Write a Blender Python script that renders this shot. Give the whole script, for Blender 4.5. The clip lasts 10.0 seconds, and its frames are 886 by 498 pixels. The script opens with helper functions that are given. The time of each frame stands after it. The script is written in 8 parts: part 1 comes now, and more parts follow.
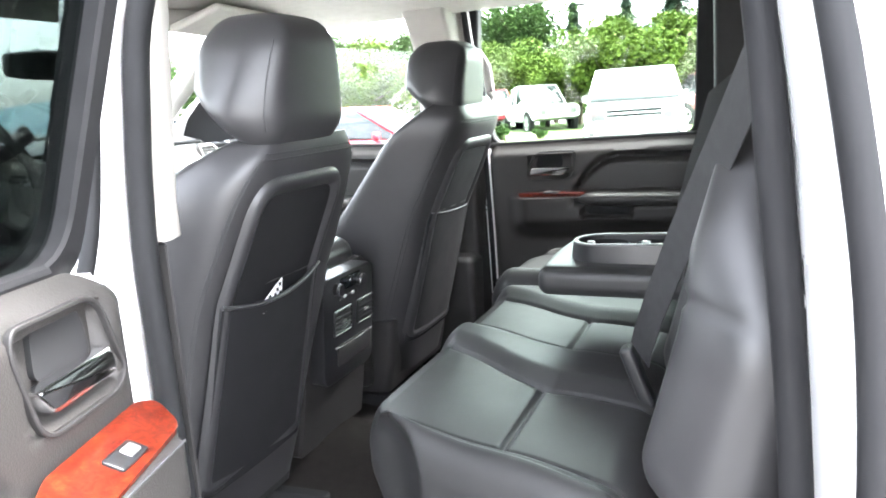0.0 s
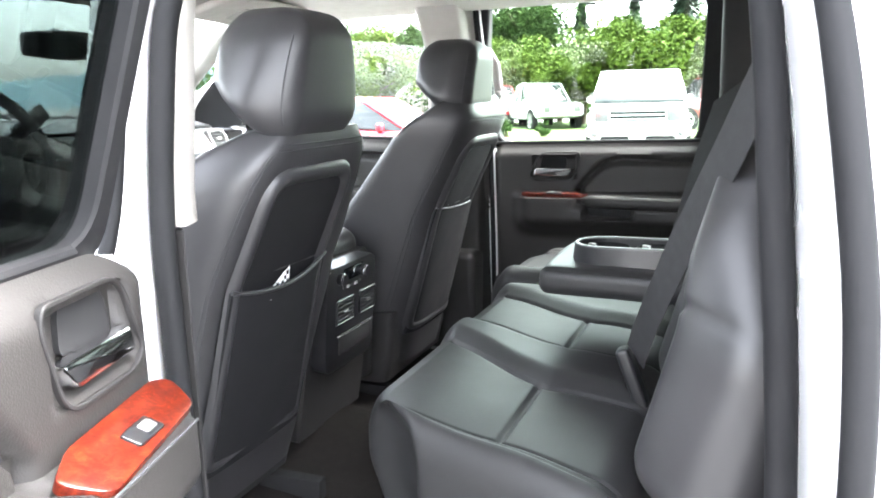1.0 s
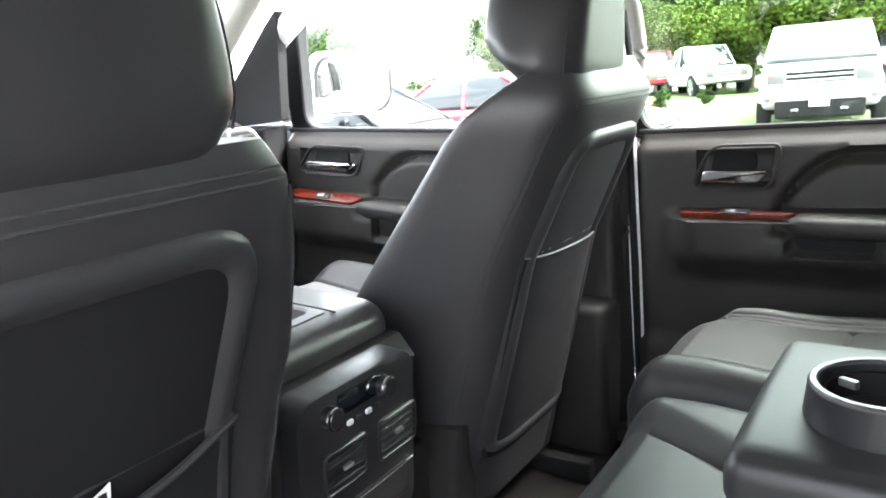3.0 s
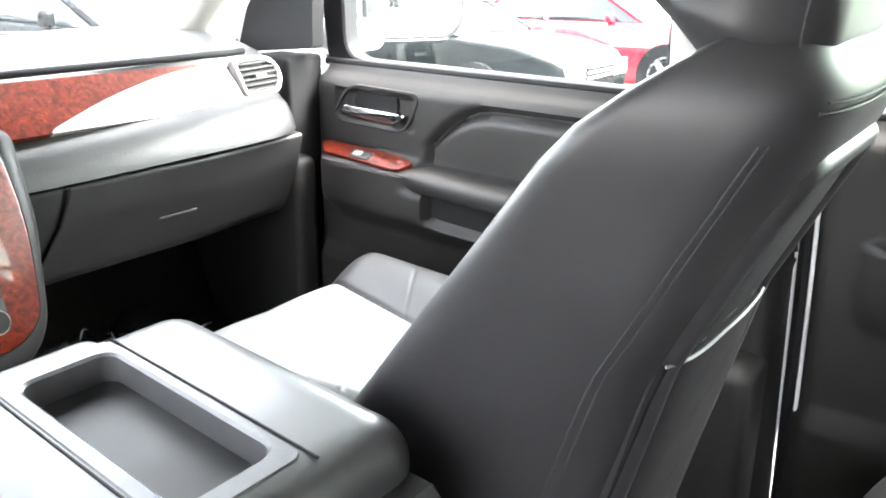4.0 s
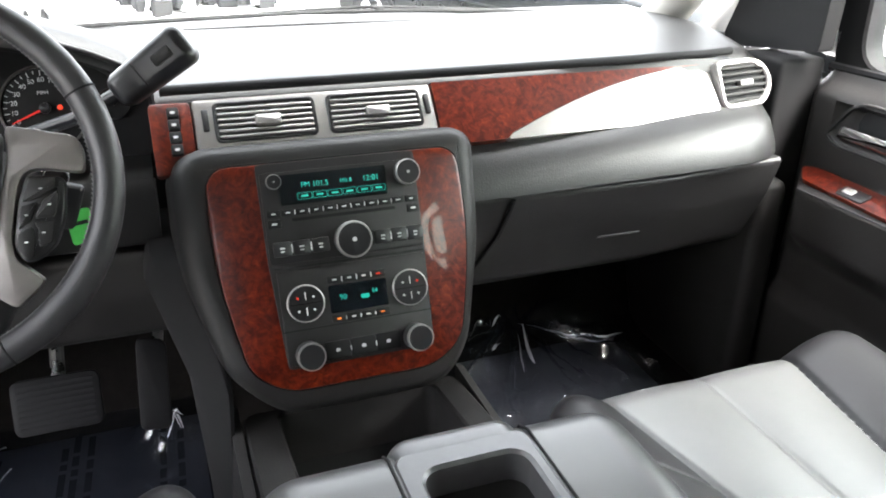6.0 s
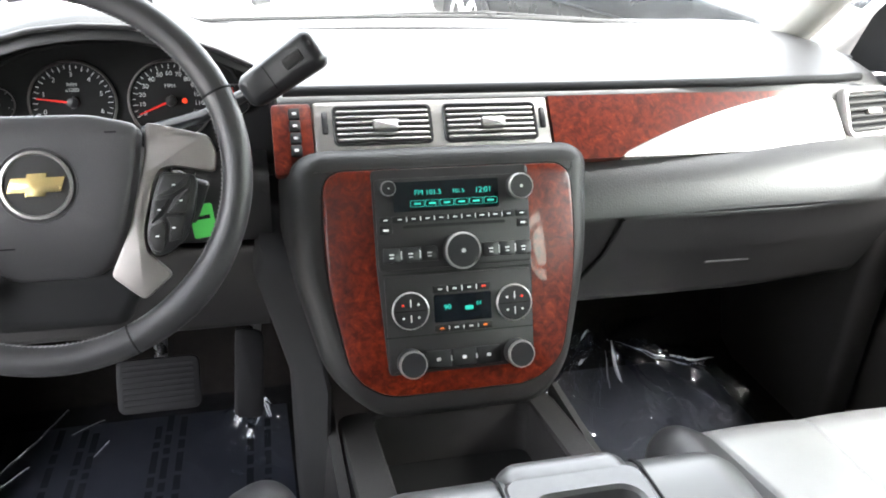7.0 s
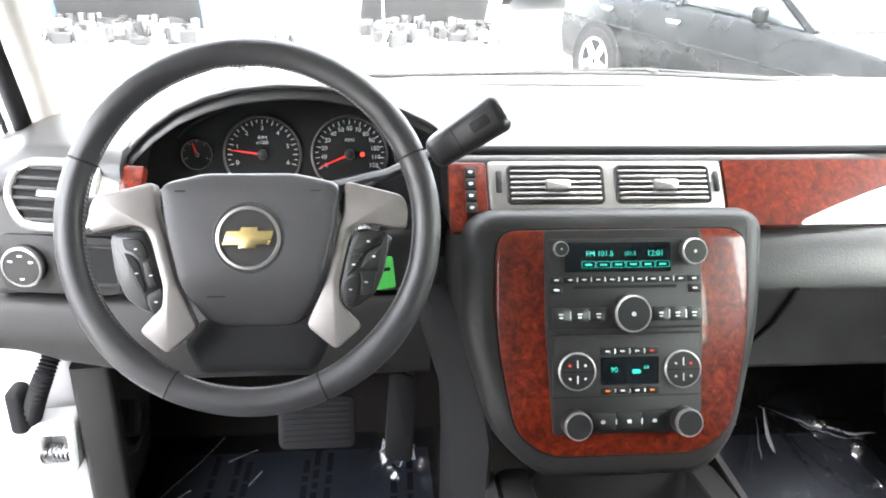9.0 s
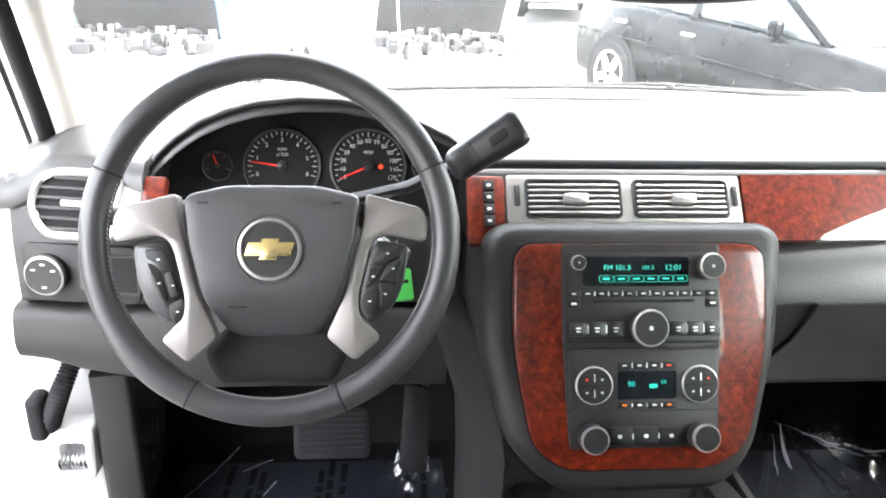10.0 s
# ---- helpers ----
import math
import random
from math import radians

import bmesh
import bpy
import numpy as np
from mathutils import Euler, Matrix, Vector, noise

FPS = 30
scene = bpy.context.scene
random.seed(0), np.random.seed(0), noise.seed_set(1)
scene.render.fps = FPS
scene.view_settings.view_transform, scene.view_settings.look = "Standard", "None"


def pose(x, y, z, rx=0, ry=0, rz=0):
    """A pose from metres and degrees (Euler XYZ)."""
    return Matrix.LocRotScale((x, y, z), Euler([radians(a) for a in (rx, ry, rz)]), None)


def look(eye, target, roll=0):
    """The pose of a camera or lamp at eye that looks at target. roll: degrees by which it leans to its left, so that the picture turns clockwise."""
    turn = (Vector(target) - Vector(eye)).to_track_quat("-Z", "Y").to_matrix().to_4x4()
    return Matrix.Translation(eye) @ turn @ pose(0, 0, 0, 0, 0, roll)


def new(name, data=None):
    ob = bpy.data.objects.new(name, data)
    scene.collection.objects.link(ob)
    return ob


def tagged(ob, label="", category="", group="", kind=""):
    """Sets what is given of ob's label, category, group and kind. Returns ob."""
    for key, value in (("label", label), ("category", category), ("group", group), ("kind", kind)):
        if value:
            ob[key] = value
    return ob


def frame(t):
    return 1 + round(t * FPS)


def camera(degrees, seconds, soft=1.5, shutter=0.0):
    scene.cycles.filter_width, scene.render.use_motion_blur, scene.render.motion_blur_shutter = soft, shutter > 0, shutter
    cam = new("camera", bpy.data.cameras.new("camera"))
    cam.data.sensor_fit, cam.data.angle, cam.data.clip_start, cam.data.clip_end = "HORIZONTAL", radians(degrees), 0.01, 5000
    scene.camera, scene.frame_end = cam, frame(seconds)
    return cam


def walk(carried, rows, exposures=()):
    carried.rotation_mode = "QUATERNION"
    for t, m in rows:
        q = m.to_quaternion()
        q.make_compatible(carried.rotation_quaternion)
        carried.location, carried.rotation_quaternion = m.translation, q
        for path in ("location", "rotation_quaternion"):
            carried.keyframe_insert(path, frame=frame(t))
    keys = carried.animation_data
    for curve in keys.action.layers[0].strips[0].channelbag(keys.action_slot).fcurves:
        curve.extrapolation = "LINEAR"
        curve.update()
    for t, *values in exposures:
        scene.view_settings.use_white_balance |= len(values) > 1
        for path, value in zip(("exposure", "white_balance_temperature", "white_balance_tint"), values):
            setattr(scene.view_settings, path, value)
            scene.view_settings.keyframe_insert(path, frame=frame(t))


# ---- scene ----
cam = camera(59.2, 10.0, soft=1.9)
EXPO = [(0.0, 5.1, 6320), (1.0, 4.95, 6320), (2.0, 4.5, 6370), (3.5, 5.05, 6450), (4.0, 5.35, 6480), (4.2, 5.45, 6520), (4.5, 5.25, 6620), (5.0, 4.65, 6600), (5.5, 4.38, 6600), (6.0, 4.25, 6600), (7.5, 5.0, 6560), (9.0, 5.12, 6560), (10.0, 5.12, 6560)]
PATH = [
    (0, (-1.553, -0.057, 1.418), (0.269, 0.682, 1.052), -4.2),
    (0.5, (-1.621, -0.079, 1.435), (0.235, 0.606, 1.143), -3.5),
    (1, (-1.587, -0.056, 1.429), (0.234, 0.676, 1.046), -1.6),
    (1.5, (-1.394, -0.027, 1.423), (0.368, 0.836, 1.034), -4.2),
    (2, (-1.147, 0.012, 1.403), (0.576, 0.952, 1.018), -3.2),
    (2.2, (-1.069, 0.025, 1.404), (0.659, 0.974, 1.066), -2.6),
    (3.3, (-0.576, 0.273, 1.426), (1.01, 1.399, 0.959), -5.8),
    (3.5, (-0.47, 0.337, 1.434), (1.119, 1.409, 0.862), -6.1),
    (4, (-0.288, 0.488, 1.457), (1.188, 1.676, 0.816), -1.8),
    (4.2, (-0.187, 0.526, 1.486), (1.102, 1.87, 0.757), -1.9),
    (4.5, (-0.188, 0.598, 1.481), (0.987, 2.053, 0.773), 0.2),
    (5, (-0.179, 0.655, 1.503), (0.774, 2.259, 0.782), 1.5),
    (5.5, (-0.185, 0.681, 1.508), (0.586, 2.373, 0.773), 0.8),
    (6, (-0.202, 0.694, 1.518), (0.44, 2.438, 0.778), -0.4),
    (6.2, (-0.215, 0.707, 1.525), (0.391, 2.455, 0.766), 0.3),
    (7.5, (-0.252, 0.721, 1.537), (0.135, 2.539, 0.799), 1.5),
    (8, (-0.274, 0.724, 1.546), (0.029, 2.565, 0.826), 0.9),
    (8.5, (-0.292, 0.729, 1.554), (-0.08, 2.594, 0.863), 0.4),
    (9, (-0.307, 0.727, 1.559), (-0.118, 2.603, 0.892), 1.2),
    (9.5, (-0.31, 0.726, 1.564), (-0.136, 2.609, 0.913), 1.2),
    (10, (-0.314, 0.724, 1.562), (-0.156, 2.612, 0.921), 1.4),
]
walk(cam, [(t, look(eye, target, roll)) for t, eye, target, roll in PATH], [(t, e, k, 11) for t, e, k in EXPO])

# ---- light ----
world = bpy.data.worlds.new("world")
scene.world = world
world.use_nodes = True
_nt = world.node_tree
_sky = _nt.nodes.new("ShaderNodeTexSky")
_sky.sky_type, _sky.sun_disc = "NISHITA", False
_sky.sun_elevation, _sky.sun_rotation = radians(56), radians(140)
_sky.air_density, _sky.dust_density, _sky.ozone_density = 1.0, 4.0, 1.0
_bg = _nt.nodes["Background"]
_bg.inputs[1].default_value = 0.15
# bright white haze takes most of the blue out
_haze = _nt.nodes.new("ShaderNodeHueSaturation")
_haze.inputs["Saturation"].default_value, _haze.inputs["Value"].default_value = 0.22, 1.3
_nt.links.new(_sky.outputs[0], _haze.inputs["Color"])
_nt.links.new(_haze.outputs[0], _bg.inputs[0])
sun = new("sun", bpy.data.lights.new("sun", "SUN"))
sun.data.energy, sun.data.angle, sun.data.color = 0.8, radians(60.0), (1.0, 0.97, 0.93)
# high veiled sun on the passenger side, behind the car
sun.matrix_world = look((3.0 * math.sin(radians(140)), 3.0 * math.cos(radians(140)), 3.0 * math.tan(radians(56))), (0, 0, 0))


# ---- mesh tools ----
# the dash end of the cabin, drawn level, sits nose-up to the rear
FRONT = Matrix.Translation((-0.0112, 0.457, 1.163)) @ Matrix.Rotation(radians(3.6), 4, "X") @ Matrix.Translation((0, -0.4461, -1.1548))


def bm_new():
    return bmesh.new()


def finish(bm, smooth=True, angle=40):
    bmesh.ops.recalc_face_normals(bm, faces=bm.faces)
    if smooth:
        lim = radians(angle)
        for f in bm.faces:
            f.smooth = True
        for e in bm.edges:
            if len(e.link_faces) == 2 and e.calc_face_angle(0.0) > lim:
                e.smooth = False
    return bm


def mesh_of(name, bm, mat, angle=40):
    finish(bm, True, angle)
    me = bpy.data.meshes.new(name)
    bm.to_mesh(me)
    bm.free()
    for m in (mat if isinstance(mat, (list, tuple)) else [mat]):
        me.materials.append(m)
    return me


def part(name, bm, mat, parent=None, label="", angle=40):
    """One mesh object, under a thing or a part, built in world coordinates."""
    ob = new(name, mesh_of(name, bm, mat, angle))
    if parent is not None:
        ob.parent = parent
        ob.matrix_parent_inverse = Matrix.Translation(-parent.location)
    if label:
        ob["label"] = label
    return ob


def thing(name, at, label, category, group="", kind=""):
    ob = new(name)
    ob.empty_display_size = 0.05
    ob.location = at
    return tagged(ob, label, category, group, kind)


def solid(name, bm, mat, label, category, group="", kind="", angle=40):
    return tagged(part(name, bm, mat, None, "", angle), label, category, group, kind)


def frame_m(origin, xdir, ydir):
    """Matrix with local X and Y along the given directions, Z out of the plane."""
    x = Vector(xdir).normalized()
    z = x.cross(Vector(ydir)).normalized()
    y = z.cross(x)
    m = Matrix((x, y, z)).transposed().to_4x4()
    m.translation = origin
    return m


IDN = Matrix.Identity(4)


def rrect(w, h, r, cx=0.0, cy=0.0, n=5):
    r = min(r, w / 2 - 1e-5, h / 2 - 1e-5)
    out = []
    for sx, sy, a0 in ((1, 1, 0), (-1, 1, 90), (-1, -1, 180), (1, -1, 270)):
        for i in range(n + 1):
            a = radians(a0 + 90 * i / n)
            out.append((cx + sx * (w / 2 - r) + r * math.cos(a), cy + sy * (h / 2 - r) + r * math.sin(a)))
    return out


def area2(p):
    return sum(p[i - 1][0] * p[i][1] - p[i][0] * p[i - 1][1] for i in range(len(p))) / 2


def fillet(pts, r, n=4):
    """Rounds the corners of a polygon; r is a number or one for each corner."""
    out, k = [], len(pts)
    for i in range(k):
        a, b, c = Vector(pts[i - 1]), Vector(pts[i]), Vector(pts[(i + 1) % k])
        u, v = (a - b), (c - b)
        rr = r[i] if isinstance(r, (list, tuple)) else r
        d = min(rr, u.length * 0.49, v.length * 0.49)
        p, q = b + u.normalized() * d, b + v.normalized() * d
        for j in range(n + 1):
            t = j / n
            w = p * (1 - t) ** 2 + b * 2 * t * (1 - t) + q * t * t
            out.append((w.x, w.y))
    return out


def offset(poly, d):
    """Polygon moved inwards by d."""
    s = 1 if area2(poly) > 0 else -1
    out, k = [], len(poly)
    for i in range(k):
        a, b, c = Vector(poly[i - 1]), Vector(poly[i]), Vector(poly[(i + 1) % k])
        u, v = b - a, c - b
        if u.length < 1e-9 or v.length < 1e-9:
            u = v = c - a
        n1 = Vector((-u.y, u.x)).normalized() * s
        n2 = Vector((-v.y, v.x)).normalized() * s
        m = n1 + n2
        m = m.normalized() if m.length > 1e-6 else n1
        w = b + m * d / max(0.5, m.dot(n1))
        out.append((w.x, w.y))
    return out


def loft(rings, closed=True, caps=True, bm=None):
    """Skin through rings of equally many points."""
    bm = bm or bm_new()
    vs = [[bm.verts.new(p) for p in ring] for ring in rings]
    n = len(rings[0])
    for a, b in zip(vs, vs[1:]):
        for i in range(n if closed else n - 1):
            j = (i + 1) % n
            try:
                bm.faces.new((a[i], a[j], b[j], b[i]))
            except ValueError:
                pass
    if caps and closed:
        for ring in (vs[0], vs[-1]):
            try:
                bm.faces.new(ring)
            except ValueError:
                pass
    return bm


def slab(poly, z0, z1, bev=0.0, m=IDN, bm=None):
    """A plate: outline in local XY, from z0 to z1, top edge eased."""
    rings = [[m @ Vector((x, y, z0)) for x, y in poly]]
    if bev > 0:
        for k in (0.0, 0.4, 1.0):
            o = offset(poly, bev * (1 - math.cos(k * math.pi / 2)))
            rings.append([m @ Vector((x, y, z1 - bev + bev * math.sin(k * math.pi / 2))) for x, y in o])
    else:
        rings.append([m @ Vector((x, y, z1)) for x, y in poly])
    return loft(rings, bm=bm)


def ring_plate(outer, inner, z0, z1, m=IDN, bev=0.0, bm=None):
    """A frame between two outlines of equally many points."""
    bm = bm or bm_new()
    seq = [(outer, z0), (outer, z1 - bev), (offset(outer, bev), z1), (offset(inner, -bev), z1), (inner, z1 - bev), (inner, z0)]
    rows = [[bm.verts.new(m @ Vector((x, y, z))) for x, y in p] for p, z in seq]
    n = len(outer)
    for a, b in zip(rows, rows[1:] + rows[:1]):
        for i in range(n):
            j = (i + 1) % n
            bm.faces.new((a[i], a[j], b[j], b[i]))
    return bm


def tube(path, r, n=10, closed=False, bm=None, flat=1.0, up=(0, 0, 1)):
    """Round bar along a path; r a number or one for each point; flat squashes it across the up direction."""
    pts = [Vector(p) for p in path]
    k = len(pts)
    rings = []
    for i, p in enumerate(pts):
        a = pts[i - 1] if (closed or i > 0) else p
        b = pts[(i + 1) % k] if (closed or i < k - 1) else p
        t = (b - a).normalized()
        s = t.cross(Vector(up))
        if s.length < 1e-4:
            s = t.cross(Vector((1, 0.01, 0)))
        s.normalize()
        w = s.cross(t)
        rr = r[i] if isinstance(r, (list, tuple)) else r
        rings.append([p + s * (rr * math.cos(2 * math.pi * j / n)) + w * (rr * flat * math.sin(2 * math.pi * j / n)) for j in range(n)])
    if closed:
        rings.append(rings[0])
        bm = loft(rings, caps=False, bm=bm)
        bmesh.ops.remove_doubles(bm, verts=bm.verts, dist=1e-6)
        return bm
    return loft(rings, bm=bm)


def curve(pts, n=6):
    """Smooth line through the points."""
    p = [Vector(q) for q in pts]
    out = []
    for i in range(len(p) - 1):
        a, b, c, d = p[max(i - 1, 0)], p[i], p[i + 1], p[min(i + 2, len(p) - 1)]
        for k in range(n):
            t = k / n
            out.append(0.5 * (2 * b + (c - a) * t + (2 * a - 5 * b + 4 * c - d) * t * t + (3 * b - a - 3 * c + d) * t ** 3))
    return out + [p[-1]]


def lathe(profile, n=32, m=IDN, bm=None):
    """Turned shape: (radius, height) pairs round local Z."""
    rings = [[m @ Vector((r * math.cos(2 * math.pi * i / n), r * math.sin(2 * math.pi * i / n), z)) for i in range(n)] for r, z in profile]
    return loft(rings, caps=False, bm=bm)


def _ticks(h, r, k, c):
    flat = [-(h - r) + 2 * (h - r) * i / k for i in range(k + 1)]
    side = [h - r + r * math.tan(radians(45) * i / c) for i in range(1, c + 1)]
    return [-s for s in reversed(side)] + flat + side


def pillow(size, r, k=(4, 4, 4), c=3, fn=None, m=IDN, bm=None):
    """Box with rounded edges and a fine grid; fn reshapes each point (local)."""
    bm = bm or bm_new()
    h = [s / 2 for s in size]
    r = min(r, min(h) * 0.999)
    t = [_ticks(h[i], r, k[i], c) for i in range(3)]
    made = {}

    def vert(p):
        key = tuple(round(v, 6) for v in p)
        if key not in made:
            inner = Vector([max(-(h[i] - r), min(h[i] - r, p[i])) for i in range(3)])
            d = Vector(p) - inner
            q = inner + d.normalized() * r if d.length > 1e-9 else inner
            if fn:
                q = Vector(fn(q))
            made[key] = bm.verts.new(m @ q)
        return made[key]

    for ax in range(3):
        u, v = (ax + 1) % 3, (ax + 2) % 3
        for sgn in (-1, 1):
            for i in range(len(t[u]) - 1):
                for j in range(len(t[v]) - 1):
                    q = []
                    for a, b in ((i, j), (i + 1, j), (i + 1, j + 1), (i, j + 1)):
                        p = [0, 0, 0]
                        p[ax], p[u], p[v] = sgn * h[ax], t[u][a], t[v][b]
                        q.append(vert(p))
                    bm.faces.new(q)
    return bm


def box(x0, x1, y0, y1, z0, z1, r=0.004, bm=None, k=(1, 1, 1)):
    return pillow((x1 - x0, y1 - y0, z1 - z0), r, k, 2, None, Matrix.Translation(((x0 + x1) / 2, (y0 + y1) / 2, (z0 + z1) / 2)), bm)


def sheet(fn, us, vs, thick=0.0, bm=None):
    """A surface fn(u, v) over two lists of steps; with thick a closed shell that goes down by fn's third argument."""
    bm = bm or bm_new()
    top = [[bm.verts.new(fn(u, v, 0.0)) for v in vs] for u in us]
    for i in range(len(us) - 1):
        for j in range(len(vs) - 1):
            bm.faces.new((top[i][j], top[i + 1][j], top[i + 1][j + 1], top[i][j + 1]))
    if thick:
        low = [[bm.verts.new(fn(u, v, thick)) for v in vs] for u in us]
        for i in range(len(us) - 1):
            for j in range(len(vs) - 1):
                bm.faces.new((low[i][j], low[i][j + 1], low[i + 1][j + 1], low[i + 1][j]))
        a, b = len(us) - 1, len(vs) - 1
        for i in range(a):
            for j in (0, b):
                bm.faces.new((top[i][j], top[i + 1][j], low[i + 1][j], low[i][j]))
        for j in range(b):
            for i in (0, a):
                bm.faces.new((top[i][j], top[i][j + 1], low[i][j + 1], low[i][j]))
    return bm


def span(a, b, n):
    return [a + (b - a) * i / n for i in range(n + 1)]


def smooth01(x, a, b):
    t = max(0.0, min(1.0, (x - a) / (b - a)))
    return t * t * (3 - 2 * t)


def letters(name, body, size, m, mat, parent, align="CENTER"):
    """Flat lettering in the built-in font, as a mesh."""
    cu = bpy.data.curves.new(name, "FONT")
    cu.body, cu.size, cu.align_x, cu.align_y, cu.extrude = body, size, align, "CENTER", 0.0002
    tmp = bpy.data.objects.new(name, cu)
    scene.collection.objects.link(tmp)
    me = bpy.data.meshes.new_from_object(tmp.evaluated_get(bpy.context.evaluated_depsgraph_get()))
    bpy.data.objects.remove(tmp)
    me.transform(m)
    me.materials.clear()
    me.materials.append(mat)
    ob = new(name, me)
    ob.parent = parent
    ob.matrix_parent_inverse = Matrix.Translation(-parent.location)
    return ob


# ---- materials ----
def mat_new(name, base=(0.5, 0.5, 0.5), rough=0.5, metal=0.0, spec=0.5, coat=0.0, emit=None, power=0.0):
    m = bpy.data.materials.new(name)
    m.use_nodes = True
    b = m.node_tree.nodes["Principled BSDF"]
    b.inputs["Base Color"].default_value = (*base, 1)
    b.inputs["Roughness"].default_value = rough
    b.inputs["Metallic"].default_value = metal
    b.inputs["Specular IOR Level"].default_value = spec
    b.inputs["Coat Weight"].default_value = coat
    b.inputs["Coat Roughness"].default_value = 0.05
    if emit:
        b.inputs["Emission Color"].default_value = (*emit, 1)
        b.inputs["Emission Strength"].default_value = power
    return m


def nodes_of(m):
    nt = m.node_tree
    return nt, nt.nodes, nt.links, nt.nodes["Principled BSDF"]


def noise_tex(nt, scale, detail=4.0, rough=0.55, dist=0.0, coord="Object"):
    tc = nt.nodes.new("ShaderNodeTexCoord")
    n = nt.nodes.new("ShaderNodeTexNoise")
    n.inputs["Scale"].default_value = scale
    n.inputs["Detail"].default_value = detail
    n.inputs["Roughness"].default_value = rough
    n.inputs["Distortion"].default_value = dist
    nt.links.new(tc.outputs[coord], n.inputs["Vector"])
    return n


def ramp(nt, src, stops):
    r = nt.nodes.new("ShaderNodeValToRGB")
    while len(r.color_ramp.elements) < len(stops):
        r.color_ramp.elements.new(0.5)
    for e, (p, c) in zip(r.color_ramp.elements, stops):
        e.position, e.color = p, (*c, 1)
    nt.links.new(src, r.inputs[0])
    return r


def mottled(name, c0, c1, scale, rough=(0.4, 0.6), metal=0.0, bump=None, spec=0.5, coat=0.0, fine=None):
    """Base colour that wanders between two tones, roughness with it, and a fine relief."""
    m = mat_new(name, c0, rough[0], metal, spec, coat)
    nt, nd, ln, b = nodes_of(m)
    n = noise_tex(nt, scale, 5.0, 0.6)
    r = ramp(nt, n.outputs[0], [(0.3, c0), (0.7, c1)])
    ln.new(r.outputs[0], b.inputs["Base Color"])
    mr = nd.new("ShaderNodeMapRange")
    mr.inputs[1].default_value, mr.inputs[2].default_value = 0.3, 0.7
    mr.inputs[3].default_value, mr.inputs[4].default_value = rough
    ln.new(n.outputs[0], mr.inputs[0])
    ln.new(mr.outputs[0], b.inputs["Roughness"])
    if bump:
        sc, strength, dist = bump
        if fine == "cells":
            tc = nd.new("ShaderNodeTexCoord")
            t = nd.new("ShaderNodeTexVoronoi")
            t.inputs["Scale"].default_value = sc
            ln.new(tc.outputs["Object"], t.inputs["Vector"])
        else:
            t = noise_tex(nt, sc, 3.0, 0.6)
        bp = nd.new("ShaderNodeBump")
        bp.inputs["Strength"].default_value = strength
        bp.inputs["Distance"].default_value = dist
        ln.new(t.outputs[0], bp.inputs["Height"])
        ln.new(bp.outputs[0], b.inputs["Normal"])
    return m


def glass_mat(name, tint, rough=0.0, gloss=(0.90, 0.06), veil=0.0):
    """Thin pane: clear but for its tint, mirror-like at grazing angles."""
    m = bpy.data.materials.new(name)
    m.use_nodes = True
    nt = m.node_tree
    nt.nodes.remove(nt.nodes["Principled BSDF"])
    out = nt.nodes["Material Output"]
    tr = nt.nodes.new("ShaderNodeBsdfTransparent")
    tr.inputs[0].default_value = (*tint, 1)
    gl = nt.nodes.new("ShaderNodeBsdfGlossy")
    gl.inputs["Roughness"].default_value = rough
    lw = nt.nodes.new("ShaderNodeLayerWeight")
    lw.inputs[0].default_value = 0.5
    pw = nt.nodes.new("ShaderNodeMath")
    pw.operation = "POWER"
    pw.inputs[1].default_value = 5.0
    nt.links.new(lw.outputs["Facing"], pw.inputs[0])
    ma = nt.nodes.new("ShaderNodeMath")
    ma.operation = "MULTIPLY_ADD"
    ma.inputs[1].default_value, ma.inputs[2].default_value = gloss
    nt.links.new(pw.outputs[0], ma.inputs[0])
    mx = nt.nodes.new("ShaderNodeMixShader")
    nt.links.new(ma.outputs[0], mx.inputs[0])
    nt.links.new(tr.outputs[0], mx.inputs[1])
    nt.links.new(gl.outputs[0], mx.inputs[2])
    nt.links.new(mx.outputs[0], out.inputs[0])
    if veil:        # pale scatter that stands in for glare on the pane
        td = nt.nodes.new("ShaderNodeBsdfTranslucent")
        td.inputs[0].default_value = (0.8, 0.85, 0.84, 1)
        m2 = nt.nodes.new("ShaderNodeMixShader")
        m2.inputs[0].default_value = veil
        nt.links.new(mx.outputs[0], m2.inputs[1])
        nt.links.new(td.outputs[0], m2.inputs[2])
        nt.links.new(m2.outputs[0], out.inputs[0])
    return m


LEATHER = mottled("black_leather", (0.020, 0.0196, 0.0208), (0.028, 0.0274, 0.0288), 7, (0.38, 0.46), bump=(160, 0.08, 0.0006), spec=0.5)
LEATHER_IN = mottled("seat_centre_leather", (0.018, 0.018, 0.0185), (0.024, 0.0236, 0.0238), 9, (0.46, 0.54), bump=(160, 0.10, 0.0006), spec=0.38, coat=0.05)
LEATHER_IN.node_tree.nodes["Principled BSDF"].inputs["Coat Roughness"].default_value = 0.42
# black leather paled: window light on the seat centre put into the colour
SEATC = mottled("window_lit_seat_leather", (0.125, 0.125, 0.125), (0.150, 0.149, 0.148), 9, (0.36, 0.43), bump=(160, 0.05, 0.0006), spec=0.8, coat=0.35)
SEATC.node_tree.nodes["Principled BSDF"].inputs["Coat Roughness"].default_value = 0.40
